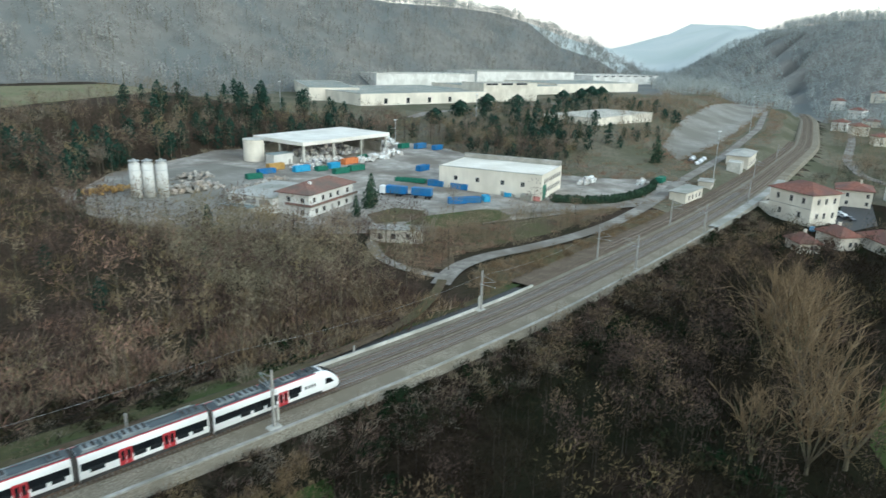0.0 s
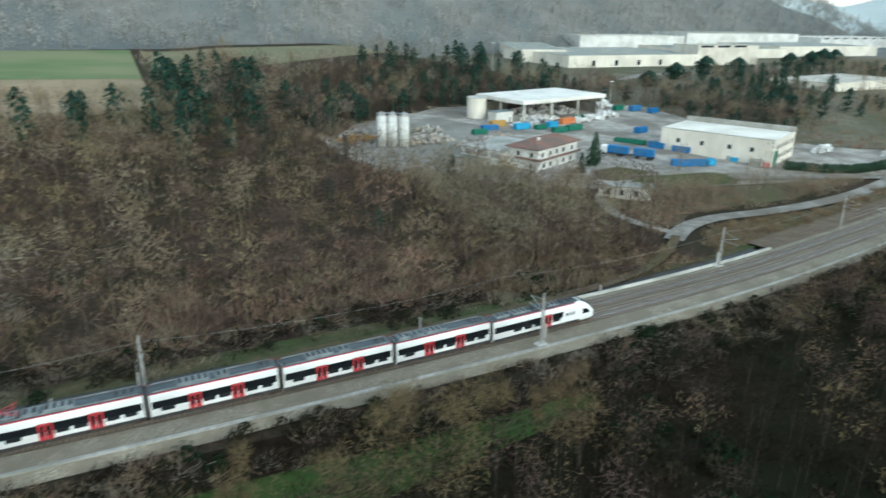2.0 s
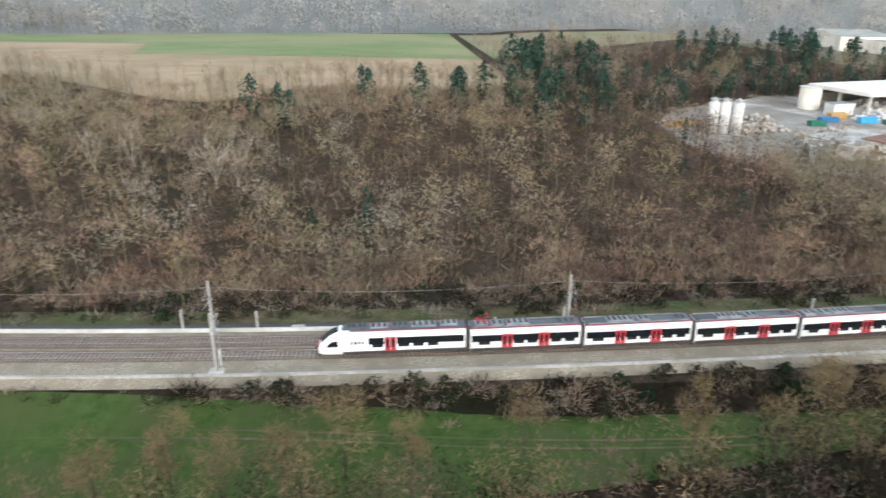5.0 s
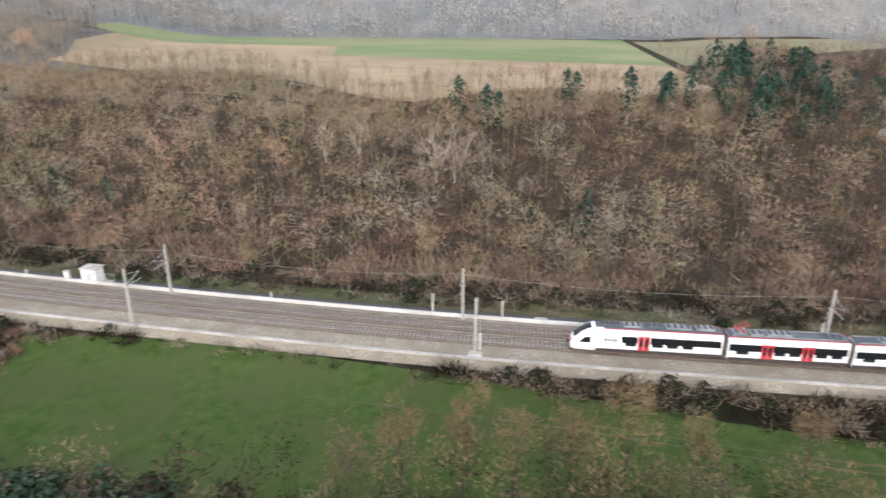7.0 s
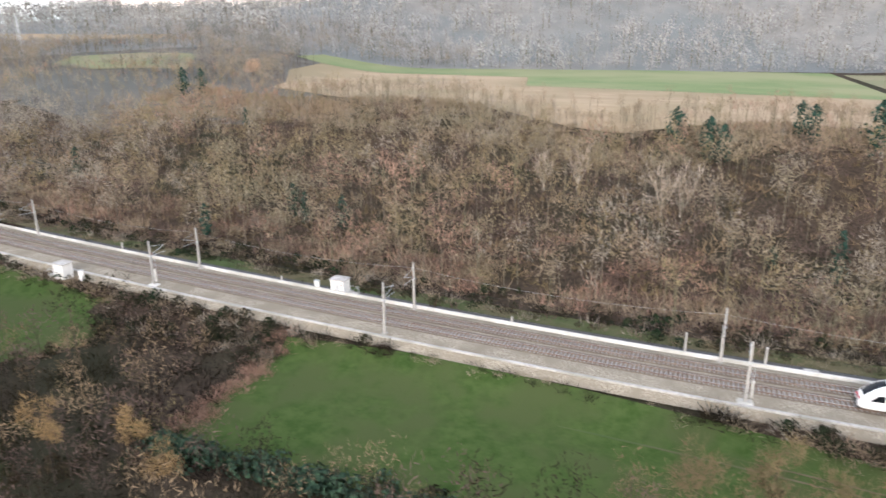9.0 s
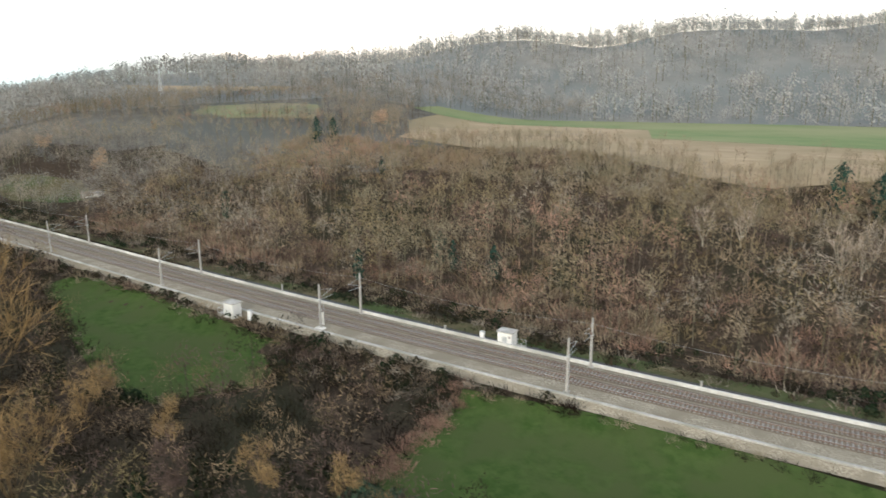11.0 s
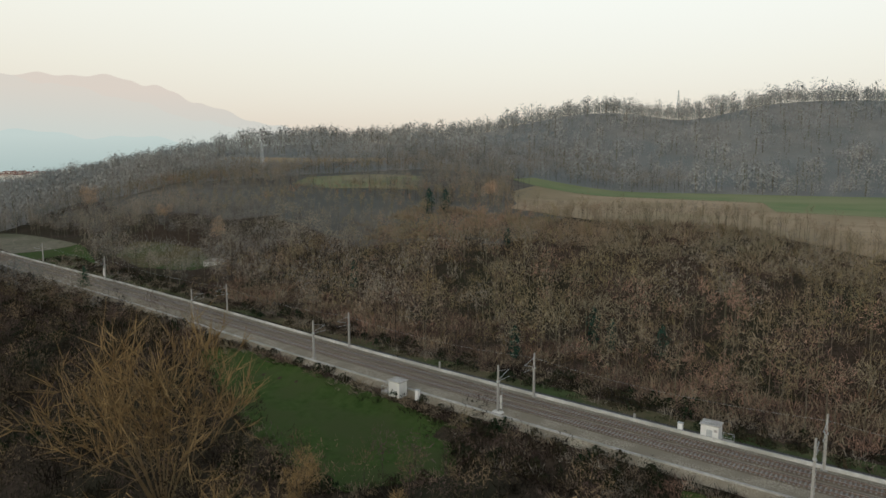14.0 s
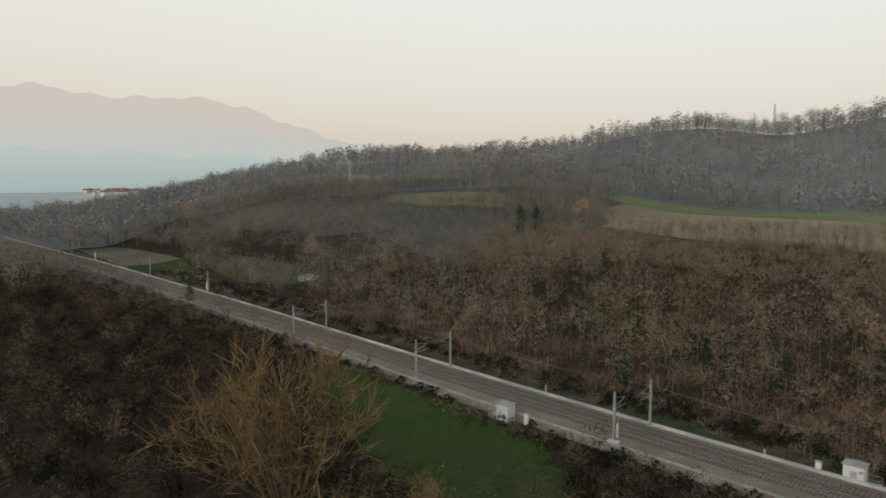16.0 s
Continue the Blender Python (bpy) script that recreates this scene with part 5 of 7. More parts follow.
def mast(x, side, height=8.4, footing=False):
    """A square concrete mast with a cantilever that reaches over its track. side +1: beyond the far track."""
    off = 5.3 if side > 0 else -5.2
    t = thing("catenary_mast", on_line(x, off, -0.45, 0 if side < 0 else 180), "tall grey catenary mast with cantilever arm", "mast", "masts along the line")
    bm = bmesh.new()
    for z0, z1, a, b in ((0, height * 0.5, 0.19, 0.165), (height * 0.5, height, 0.165, 0.13)):
        lo = [bm.verts.new((sx * a, sy * a, z0)) for sx, sy in ((-1, -1), (1, -1), (1, 1), (-1, 1))]
        up = [bm.verts.new((sx * b, sy * b, z1)) for sx, sy in ((-1, -1), (1, -1), (1, 1), (-1, 1))]
        for i in range(4):
            bm.faces.new((lo[i], lo[(i + 1) % 4], up[(i + 1) % 4], up[i]))
        bm.faces.new(up)
    part("pole", bm, CONCRETE_POLE, t)
    reach = 3.4
    part("cantilever_tube", bar((0, 0.15, 6.0), (0, reach, 7.0), 0.05), METAL, t)
    part("top_tie", bar((0, 0.15, 7.6), (0, reach, 7.0), 0.035), METAL, t)
    part("registration_arm", bar((0, 0.15, 5.7), (0, reach + 0.2, 5.75), 0.04), METAL, t)
    part("insulator", cyl(0.11, 0.11, 5.75, 6.25, 8, y=0.35), OLD_TILES, t, "brown ribbed insulator")
    part("clamp", box(-0.24, 0.24, -0.24, 0.24, 5.6, 5.85), METAL, t)
    if footing:
        part("footing", box(-1.0, 1.0, -0.7, 0.7, -0.9, 0.3, bevel=0.2), WHITE_CONCRETE, t, "pale concrete footing block")
        part("weight_stack", box(0.5, 0.82, -0.16, 0.16, 0.9, 3.3, bevel=0.03), WHITE_CONCRETE, t, "pale stack of tension weights")
        part("weight_guide", bar((0.66, 0.24, 0.3), (0.66, 0.24, 5.4), 0.035), METAL, t)
    else:
        part("footing", box(-0.45, 0.45, -0.45, 0.45, -0.9, 0.15, bevel=0.06), CONCRETE, t)
    part("weight_wire", bar((0.25, 0.0, 0.8), (0.25, 0.0, 5.6), 0.02), METAL, t)


for mx, side, foot in ((37, -1, True), (-69, -1, True), (-121, -1, False), (-170, -1, True), (-219, -1, False), (-270, -1, False), (141, -1, False), (190, -1, False), (240, -1, False),
                       (-19, 1, True), (-72, 1, False), (-121, 1, False), (-169, 1, False), (-219, 1, False), (-270, 1, False), (-346, 1, False), (-400, 1, False), (92, 1, True), (141, 1, False), (190, 1, False), (300, 1, False), (360, 1, False)):
    mast(mx, side, 8.6, foot)


def wires():
    for track in (NEAR_TRACK, FAR_TRACK):
        for h, sag, r in ((5.3, 0.0, 0.012), (6.6, 0.55, 0.014)):
            cu = bpy.data.curves.new("wire", "CURVE")
            cu.dimensions, cu.bevel_depth, cu.bevel_resolution = "3D", r, 0
            xs_ = np.arange(-420, 320, 8.0)
            sp = cu.splines.new("POLY")
            sp.points.add(len(xs_) - 1)
            for p, xx in zip(sp.points, xs_):
                m = on_line(float(xx), track)
                u = ((xx + 19) % 50.0) / 50.0
                p.co = (*(m.translation + Vector((0, 0, h - sag * 4 * u * (1 - u)))), 1)
            cu.materials.append(RUBBER)
            tagged(new("overhead_wire", cu), "thin dark overhead wire above the track", "wire", group="overhead wires", kind="structure")


wires()
feeder = bpy.data.curves.new("wire", "CURVE")
feeder.dimensions, feeder.bevel_depth, feeder.bevel_resolution = "3D", 0.014, 0
ends_ = (-400, -346, -270, -219, -169, -121, -72, -19, 37, 92, 141, 190)
line_ = []
for a_, b_ in zip(ends_, ends_[1:]):
    for k in range(8):
        u_ = k / 8
        line_.append(on_line(a_ + (b_ - a_) * u_, 5.0).translation + Vector((0, 0, 7.3 - 1.1 * 4 * u_ * (1 - u_))))
sp_ = feeder.splines.new("POLY")
sp_.points.add(len(line_) - 1)
for p_, q_ in zip(sp_.points, line_):
    p_.co = (*q_, 1)
feeder.materials.append(METAL)
tagged(new("feeder_wire", feeder), "pale feeder wire sagging from mast to mast", "wire", kind="structure")


def stub(x, off, h, label="short concrete post beside the track"):
    t = thing("concrete_post", on_line(x, off, -0.7), label, "post", "posts along the line")
    part("shaft", box(-0.16, 0.16, -0.16, 0.16, -0.2, h, bevel=0.03), CONCRETE_POLE, t)
    part("cap", box(-0.19, 0.19, -0.19, 0.19, h + 0.002, h + 0.12), CONCRETE, t)


for sx_, so_, sh_ in ((22, 6.9, 2.6), (-77, 6.9, 3.4), (-66, 6.9, 3.0), (-193, 7.0, 1.8), (-30, 6.9, 1.2), (60, 6.9, 1.4), (-104, 6.9, 1.3), (-150, 6.9, 1.2)):
    stub(sx_, so_, sh_)


def relay_hut(x, off, deg=0):
    t = thing("relay_hut", on_line(x, off, -0.9, deg), "small white lineside relay hut with flat grey roof", "hut", "lineside huts")
    part("body", box(-1.4, 1.4, -1.1, 1.1, -0.4, 2.6, bevel=0.05), PLASTER_WHITE, t)
    part("roof", box(-1.6, 1.6, -1.3, 1.3, 2.62, 2.8, bevel=0.03), CONCRETE, t)
    part("door", box(-0.45, 0.45, -1.14, -1.08, -0.1, 1.9), METAL, t)
    part("vent", box(0.7, 1.2, -1.13, -1.08, 1.7, 2.1), FRAME, t)
    part("platform", box(1.42, 3.4, -1.0, 1.0, -0.5, 0.15), CONCRETE, t)
    post = part("guard_post", box(-0.03, 0.03, -0.03, 0.03, 0.15, 1.25), METAL, t, m=pose(1.6, -0.95, 0))
    for px, py in ((3.3, -0.95), (3.3, 0.95), (1.6, 0.95)):
        again(post, pose(px, py, 0))
    for a, b in (((1.6, -0.95), (3.3, -0.95)), ((3.3, -0.95), (3.3, 0.95)), ((1.6, 0.95), (3.3, 0.95))):
        part("guard_rail", bar((*a, 1.22), (*b, 1.22), 0.03), METAL, t)


def white_bin(x, off):
    t = thing("signal_cabinet", on_line(x, off, -0.9), "white upright lineside signal cabinet", "cabinet", "signal cabinets")
    part("body", box(-0.4, 0.4, -0.3, 0.3, -0.3, 1.7, bevel=0.04), PLASTER_WHITE, t)
    part("lid", box(-0.45, 0.45, -0.35, 0.35, 1.702, 1.78), METAL, t)


def signal_post(x, off):
    t = thing("railway_signal", on_line(x, off, -0.7), "white-banded railway signal on a grey post", "signal", "railway signals")
    part("post", cyl(0.11, 0.09, -0.3, 6.2, 8), METAL, t)
    part("white_band", cyl(0.34, 0.34, 0.9, 3.6, 8), PLASTER_WHITE, t, "white lower casing")
    part("head", box(-0.35, 0.35, -0.22, 0.22, 4.9, 6.1, bevel=0.06), TRAIN_BLACK, t, "black signal head")
    part("ladder", box(-0.2, 0.2, 0.3, 0.36, -0.2, 5.0), METAL, t)


signal_post(-352, 7.6)
signal_post(-478, 7.6)
relay_hut(-137.5, 7.9)
white_bin(-142.3, 7.4)
relay_hut(-190.6, -8.6, 180)
white_bin(-186, -8.2)
for bx in (-24, 30, -60):
    t_ = thing("cable_box", on_line(bx, 7.2, -0.8), "low pale concrete cable box", "cable box", "cable boxes")
    part("body", box(-0.9, 0.9, -0.35, 0.35, -0.3, 0.55, bevel=0.06), WHITE_CONCRETE, t_)
    part("cover", box(-0.95, 0.95, -0.4, 0.4, 0.552, 0.64), CONCRETE, t_)


def lamp_pole(x, y, h, label="tall thin steel lighting mast"):
    t = thing("lighting_mast", at(x, y, 0), label, "lighting mast", "lighting masts")
    part("pole", cyl(0.2, 0.1, -0.5, h, 8), METAL, t)
    part("head", box(-0.9, 0.9, -0.25, 0.25, h, h + 0.35, bevel=0.05), TRUCK_WHITE, t)


for lx, ly, lh in ((283, 292, 13), (214, 402, 18), (262, 131, 22), (440, 200, 24), (200, 262, 13)):
    lamp_pole(lx, ly, lh)

pylon = thing("lattice_mast", at(-296, 690, 0), "tall thin lattice mast on the hilltop", "lattice mast")
for lx, ly in ((-1, -1), (1, -1), (1, 1), (-1, 1)):
    part("leg", bar((lx * 1.6, ly * 1.6, -1), (lx * 0.3, ly * 0.3, 30), 0.16), METAL, pylon)
for i in range(7):
    z_ = 2 + i * 4
    a_ = 1.6 - 1.3 * z_ / 30
    for k in range(4):
        c0 = ((-1, -1), (1, -1), (1, 1), (-1, 1))[k]
        c1 = ((1, -1), (1, 1), (-1, 1), (-1, -1))[k]
        part("brace", bar((c0[0] * a_, c0[1] * a_, z_), (c1[0] * a_ * 0.86, c1[1] * a_ * 0.86, z_ + 4), 0.1, sides=4), METAL, pylon)
pylon2 = copy_thing(pylon, at(-505, 330, 0) @ pose(0, 0, -6))

# ---- the train ----
TRAIN_WHITE = material("white_train_paint", (0.84, 0.825, 0.80), (0.88, 0.865, 0.84), 0.6, 0.35, c3=(0.80, 0.78, 0.75), scale3=0.3, spec=0.5)
TRAIN_ROOF = material("dark_train_roof", (0.055, 0.068, 0.075), (0.095, 0.11, 0.12), 1.0, 0.6, c3=(0.075, 0.088, 0.098), scale3=0.4)
TRAIN_RED = material("red_train_paint", (0.34, 0.025, 0.032), (0.42, 0.04, 0.048), 0.8, 0.4)
TRAIN_DARK = material("dark_train_underframe", (0.03, 0.028, 0.026), (0.06, 0.055, 0.05), 1.5, 0.8)
TRAIN_GLASS = material("dark_train_glass", (0.008, 0.010, 0.012), (0.014, 0.016, 0.018), 0.5, 0.1, spec=0.6)
ROOF_BOX = material("grey_roof_equipment", (0.17, 0.19, 0.195), (0.29, 0.31, 0.31), 1.2, 0.55, c3=(0.13, 0.145, 0.15), scale3=0.6)

SIDE = ((1.30, 0.42), (1.40, 0.75), (1.44, 1.2), (1.44, 2.9), (1.40, 3.35), (1.22, 3.72), (0.95, 3.86), (0.0, 3.92))


def section(scale_w=1.0, top=3.92, low=0.42):
    """Half profile mirrored into a closed ring of points (y, z)."""
    k = (top - low) / (3.92 - 0.42)
    right = [(y * scale_w, low + (z - 0.42) * k) for y, z in SIDE]
    return right + [(-y, z) for y, z in right[-2::-1]]


def loft(stations):
    """A body through cross-sections given as (x, ring)."""
    bm = bmesh.new()
    rings = [[bm.verts.new((x, y, z)) for y, z in ring] for x, ring in stations]
    n = len(rings[0])
    for a, b in zip(rings, rings[1:]):
        for i in range(n):
            j = (i + 1) % n
            f = bm.faces.new((a[i], a[j], b[j], b[i]))
            zmid = sum(v.co.z for v in f.verts) / 4
            f.material_index = 1 if zmid > 3.78 else 0
            f.smooth = 0 < i < n - 2
    bm.faces.new(rings[0][::-1])
    bm.faces.new(rings[-1])
    bmesh.ops.recalc_face_normals(bm, faces=bm.faces[:])
    return bm


train = thing("railcar_train", on_line(-3.5, NEAR_TRACK), "white six-car electric train with red doors", "train")
BASE_INV = on_line(-3.5, NEAR_TRACK).inverted()
END_L, MID_L = 20.6, 16.2


def side_panels(body, xs, z0, z1, name, mat, label=""):
    for x0, x1 in xs:
        for s in (-1, 1):
            y0, y1 = (1.43, 1.462) if s > 0 else (-1.462, -1.43)
            part(name, box(x0, x1, y0, y1, z0, z1), mat, body, label)


def door(body, x):
    for s in (-1, 1):
        y0, y1 = (1.43, 1.475) if s > 0 else (-1.475, -1.43)
        bm = box(x - 0.76, x - 0.03, y0, y1, 0.78, 2.92)
        box(x + 0.03, x + 0.76, y0, y1, 0.78, 2.92, bm)
        part("door", bm, TRAIN_RED, body, "red double-leaf sliding door")
        ya, yb = (1.47, 1.49) if s > 0 else (-1.49, -1.47)
        bm = box(x - 0.55, x - 0.16, ya, yb, 1.35, 2.6, bevel=0.03)
        box(x + 0.16, x + 0.55, ya, yb, 1.35, 2.6, bm, bevel=0.03)
        part("door_window", bm, TRAIN_GLASS, body)


def bogie(body, x):
    part("bogie_frame", box(x - 1.5, x + 1.5, -1.1, 1.1, 0.35, 0.62, bevel=0.05), TRAIN_DARK, body)
    for dx in (-1.25, 1.25):
        bm = bmesh.new()
        for s in (-1, 1):
            bar((x + dx, s * 0.7, 0.43), (x + dx, s * 0.84, 0.43), 0.43, bm, 16)
        bar((x + dx, -0.7, 0.43), (x + dx, 0.7, 0.43), 0.09, bm, 8)
        part("wheelset", bm, RAIL, body)


def roof_boxes(body, items):
    for x0, x1, w, h, mat in items:
        unit_ = part("roof_unit", box(x0, x1, -w * 0.82, w * 0.82, 3.84, 3.88 + h * 0.85, bevel=0.08), mat, body, "grey roof equipment box")
        n_ = max(2, int((x1 - x0) / 0.7))
        for k in range(n_):
            xk = x0 + (k + 0.5) * (x1 - x0) / n_
            box_ = box(xk - 0.2, xk + 0.2, -w * 0.6, w * 0.6, 3.88 + h * 0.85, 3.91 + h * 0.85)
            me_ = bpy.data.meshes.new("grille")
            box_.to_mesh(me_)
            box_.free()
            me_.materials.append(TRAIN_DARK)
            unit_b = link("grille", me_, body)


def carriage(m, doors, length, deep, units, joint=True):
    """A middle carriage; its length runs along x from -length/2."""
    h = length / 2 - 0.32
    body = part("carriage", loft([(-h, section()), (h, section())]), [TRAIN_WHITE, TRAIN_ROOF], train, "white carriage body with grey roof", BASE_INV @ m)
    side_panels(body, [(-h + 0.2, h - 0.2)], 1.82, 2.82, "window_band", TRAIN_GLASS)
    for x0, x1 in deep:
        side_panels(body, [(x0, x1)], 1.36, 1.818, "window", TRAIN_GLASS)
    for x in doors:
        door(body, x)
    side_panels(body, [(-h, h)], 0.36, 0.84, "skirt", TRAIN_DARK, "dark grey skirt")
    for s in (-1, 1):
        part("roof_stripe", box(-h, h, min(s * 1.235, s * 1.12), max(s * 1.235, s * 1.12), 3.67, 3.80), TRAIN_RED, body, "red stripe under the roof edge")
    roof_boxes(body, units)
    for s in (-1, 1):
        part("roof_rail", box(-h + 0.5, h - 0.5, min(s * 1.0, s * 1.06), max(s * 1.0, s * 1.06), 3.86, 4.02), ROOF_BOX, body)
    part("gangway", box(h - 0.02, h + 0.66, -1.25, 1.25, 0.7, 3.6, bevel=0.05), TRAIN_DARK, body, "black gangway bellows")
    bogie(body, h + 0.32)
    return body


def end_car(m, mirrored):
    """The leading car; its nose points to -x."""
    L = END_L
    h0, h1 = -L / 2, L / 2 - 0.32
    st = [(h0, section(0.62, 1.35, 0.55)), (h0 + 0.25, section(0.80, 1.8, 0.45)), (h0 + 0.75, section(0.91, 2.35)), (h0 + 1.5, section(0.965, 3.05)),
          (h0 + 2.3, section(0.99, 3.55)), (h0 + 3.3, section(1.0, 3.85)), (h0 + 4.4, section()), (h1, section())]
    body = part("carriage", loft(st), [TRAIN_WHITE, TRAIN_ROOF], train, "white driving car with rounded nose", BASE_INV @ m)
    # windscreen follows the slope of the nose
    bm = bmesh.new()
    rows_ = []
    for x, wmul, z in ((h0 + 0.62, 0.80, 2.18), (h0 + 1.46, 0.86, 2.98), (h0 + 2.26, 0.86, 3.5), (h0 + 3.0, 0.84, 3.78)):
        rows_.append([bm.verts.new((x - 0.10 - 0.16 * (1 - abs(u) ** 2), u * wmul * 1.22, z + 0.10 - 0.34 * abs(u) ** 3)) for u in (-1, -0.8, -0.4, 0, 0.4, 0.8, 1)])
    for a, b in zip(rows_, rows_[1:]):
        for i in range(6):
            bm.faces.new((a[i], b[i], b[i + 1], a[i + 1])).smooth = True
    bmesh.ops.solidify(bm, geom=bm.faces[:], thickness=0.12)
    bmesh.ops.recalc_face_normals(bm, faces=bm.faces[:])
    part("windscreen", bm, TRAIN_GLASS, body, "large dark sloping windscreen")
    part("nose_band", box(h0 - 0.05, h0 + 0.42, -0.86, 0.86, 1.42, 1.62, bevel=0.06), TRAIN_RED, body, "red band across the nose")
    for s in (-1, 1):
        bm = bmesh.new()
        ys = (1.36 * s, 1.47 * s)
        tri = [(h0 + 1.15, 1.62), (h0 + 2.75, 1.62), (h0 + 2.75, 2.5), (h0 + 1.9, 2.42)]
        a = [bm.verts.new((x, ys[0], z)) for x, z in tri]
        b = [bm.verts.new((x, ys[1], z)) for x, z in tri]
        bm.faces.new(a)
        bm.faces.new(b)
        for i in range(4):
            bm.faces.new((a[i], a[(i + 1) % 4], b[(i + 1) % 4], b[i]))
        bmesh.ops.recalc_face_normals(bm, faces=bm.faces[:])
        part("cab_window", bm, TRAIN_GLASS, body, "dark cab side window")
        part("headlight", box(h0 - 0.02, h0 + 0.3, s * 0.62 - 0.14, s * 0.62 + 0.14, 1.12, 1.34, bevel=0.04), METAL, body, "clear headlight")
        for i in range(4):
            bmx = box(-0.14, 0.14, min(1.43 * s, 1.465 * s), max(1.43 * s, 1.465 * s), 0, 0.5)
            part("livery_mark", bmx, RUBBER, body, m=pose(h0 + 4.6 + i * 0.5, 0, 1.9, 0, 12, 0))
    part("coupler", box(h0 - 0.5, h0 + 0.3, -0.2, 0.2, 0.75, 1.1, bevel=0.05), TRAIN_DARK, body, "black coupler")
    part("snowplough", box(h0 - 0.05, h0 + 0.8, -0.95, 0.95, 0.18, 0.5, bevel=0.08), TRAIN_DARK, body)
    side_panels(body, [(h0 + 6.9, h0 + 9.05), (h0 + 10.75, h1 - 0.2)], 1.82, 2.82, "window_band", TRAIN_GLASS)
    for x0 in (7.4, 11.0, 13.0, 15.0):
        side_panels(body, [(h0 + x0, h0 + x0 + 1.5)], 1.36, 1.818, "window", TRAIN_GLASS)
    door(body, h0 + 9.9)
    side_panels(body, [(h0 + 3.4, h1)], 0.36, 0.84, "skirt", TRAIN_DARK, "dark grey skirt")
    for s in (-1, 1):
        part("roof_stripe", box(h0 + 4.3, h1, min(s * 1.235, s * 1.12), max(s * 1.235, s * 1.12), 3.67, 3.80), TRAIN_RED, body, "red stripe under the roof edge")
    roof_boxes(body, [(h0 + 4.0, h0 + 5.2, 0.9, 0.28, TRAIN_ROOF), (h0 + 5.5, h0 + 6.7, 1.0, 0.34, TRAIN_ROOF), (h0 + 7.2, h0 + 9.6, 0.95, 0.22, ROOF_BOX),
                      (h0 + 10.2, h0 + 12.4, 1.0, 0.34, TRAIN_ROOF), (h0 + 12.8, h0 + 16.2, 1.0, 0.3, ROOF_BOX), (h0 + 16.8, h0 + 19.2, 0.9, 0.38, ROOF_BOX)])
    bogie(body, h0 + 3.2)
    if not mirrored:
        part("gangway", box(h1 - 0.02, h1 + 0.66, -1.25, 1.25, 0.7, 3.6, bevel=0.05), TRAIN_DARK, body, "black gangway bellows")
        bogie(body, h1 + 0.32)
    return body


def pantograph(body, x, up=True):
    bm = bmesh.new()
    bar((x - 0.9, -0.5, 4.0), (x - 0.9, 0.5, 4.0), 0.05, bm)
    bar((x + 0.9, -0.5, 4.0), (x + 0.9, 0.5, 4.0), 0.05, bm)
    for s in (-0.35, 0.35):
        bar((x - 0.9, s, 4.0), (x + 0.9, s, 4.0), 0.04, bm)
        bar((x + 0.8, s, 4.05), (x - 0.9, s * 0.6, 4.7), 0.05, bm)
        bar((x - 0.9, s * 0.6, 4.7), (x + 0.7, s * 1.4, 5.2), 0.04, bm)
    for dx in (0.55, 0.85):
        bar((x + dx, -0.8, 5.22), (x + dx, 0.8, 5.22), 0.05, bm)
    part("pantograph", bm, TRAIN_RED, body, "red raised pantograph")


NOSE_X = -56.0
pos = NOSE_X
lengths = [END_L, MID_L, MID_L, MID_L, MID_L, END_L]
for i, ln in enumerate(lengths):
    sl0 = float(line_y(pos + ln / 2 + 1) - line_y(pos + ln / 2 - 1)) / 2
    dx = ln / math.sqrt(1 + sl0 * sl0)
    m_ = on_line(pos + dx / 2, NEAR_TRACK)
    if i == 0:
        end_car(m_, False)
    elif i == 5:
        end_car(m_ @ pose(0, 0, 0, 0, 0, 180), True)
    else:
        flip = i >= 3
        d_ = (-2.6, 2.6)
        deep_ = [(-6.6, -5.0), (-1.7, -0.2), (0.2, 1.7), (3.6, 5.1), (5.6, 7.0)]
        units_ = [(-7.0, -5.2, 0.9, 0.3, ROOF_BOX), (-4.8, -3.0, 0.95, 0.26, ROOF_BOX), (-2.6, 0.6, 1.0, 0.34, ROOF_BOX), (4.6, 7.2, 0.8, 0.2, TRAIN_ROOF)] if i in (1, 4) else [(-4.4, -0.6, 1.0, 0.34, ROOF_BOX), (0.2, 1.8, 0.9, 0.26, ROOF_BOX), (5.6, 7.2, 0.8, 0.2, TRAIN_ROOF)]
        b_ = carriage(m_ @ pose(0, 0, 0, 0, 0, 0), d_, ln, deep_, units_, i in (2, 3))
        if i == 1:
            pantograph(b_, -6.0)
    pos += dx


# ---- woods, planted ----
wood_protos = [hazy_crown(s, 11.0, 4.1, 135, 0.15, 0.3, 5) for s in range(6)]
slim_protos = [hazy_crown(20 + s, 12.5, 2.4, 90, 0.12, 0.35, 4, 0.09) for s in range(3)]
TRACKSIDE_Y = 15


def tones(x, y, f, ph, cuts, spread_=0.9):
    return np.digitize(patchy(x, y, f, ph) + rng.normal(size=x.size) * spread_, cuts)


def plant(name, protos, x, y, sel, order, bark, tail, smin, smax):
    for k, kind_ in enumerate(order):
        m = sel == k
        scatter(name, protos, x[m], y[m], [bark, KINDS[kind_][0]], "leafless " + KINDS[kind_][1] + " trees " + tail, "woods", smin, smax)


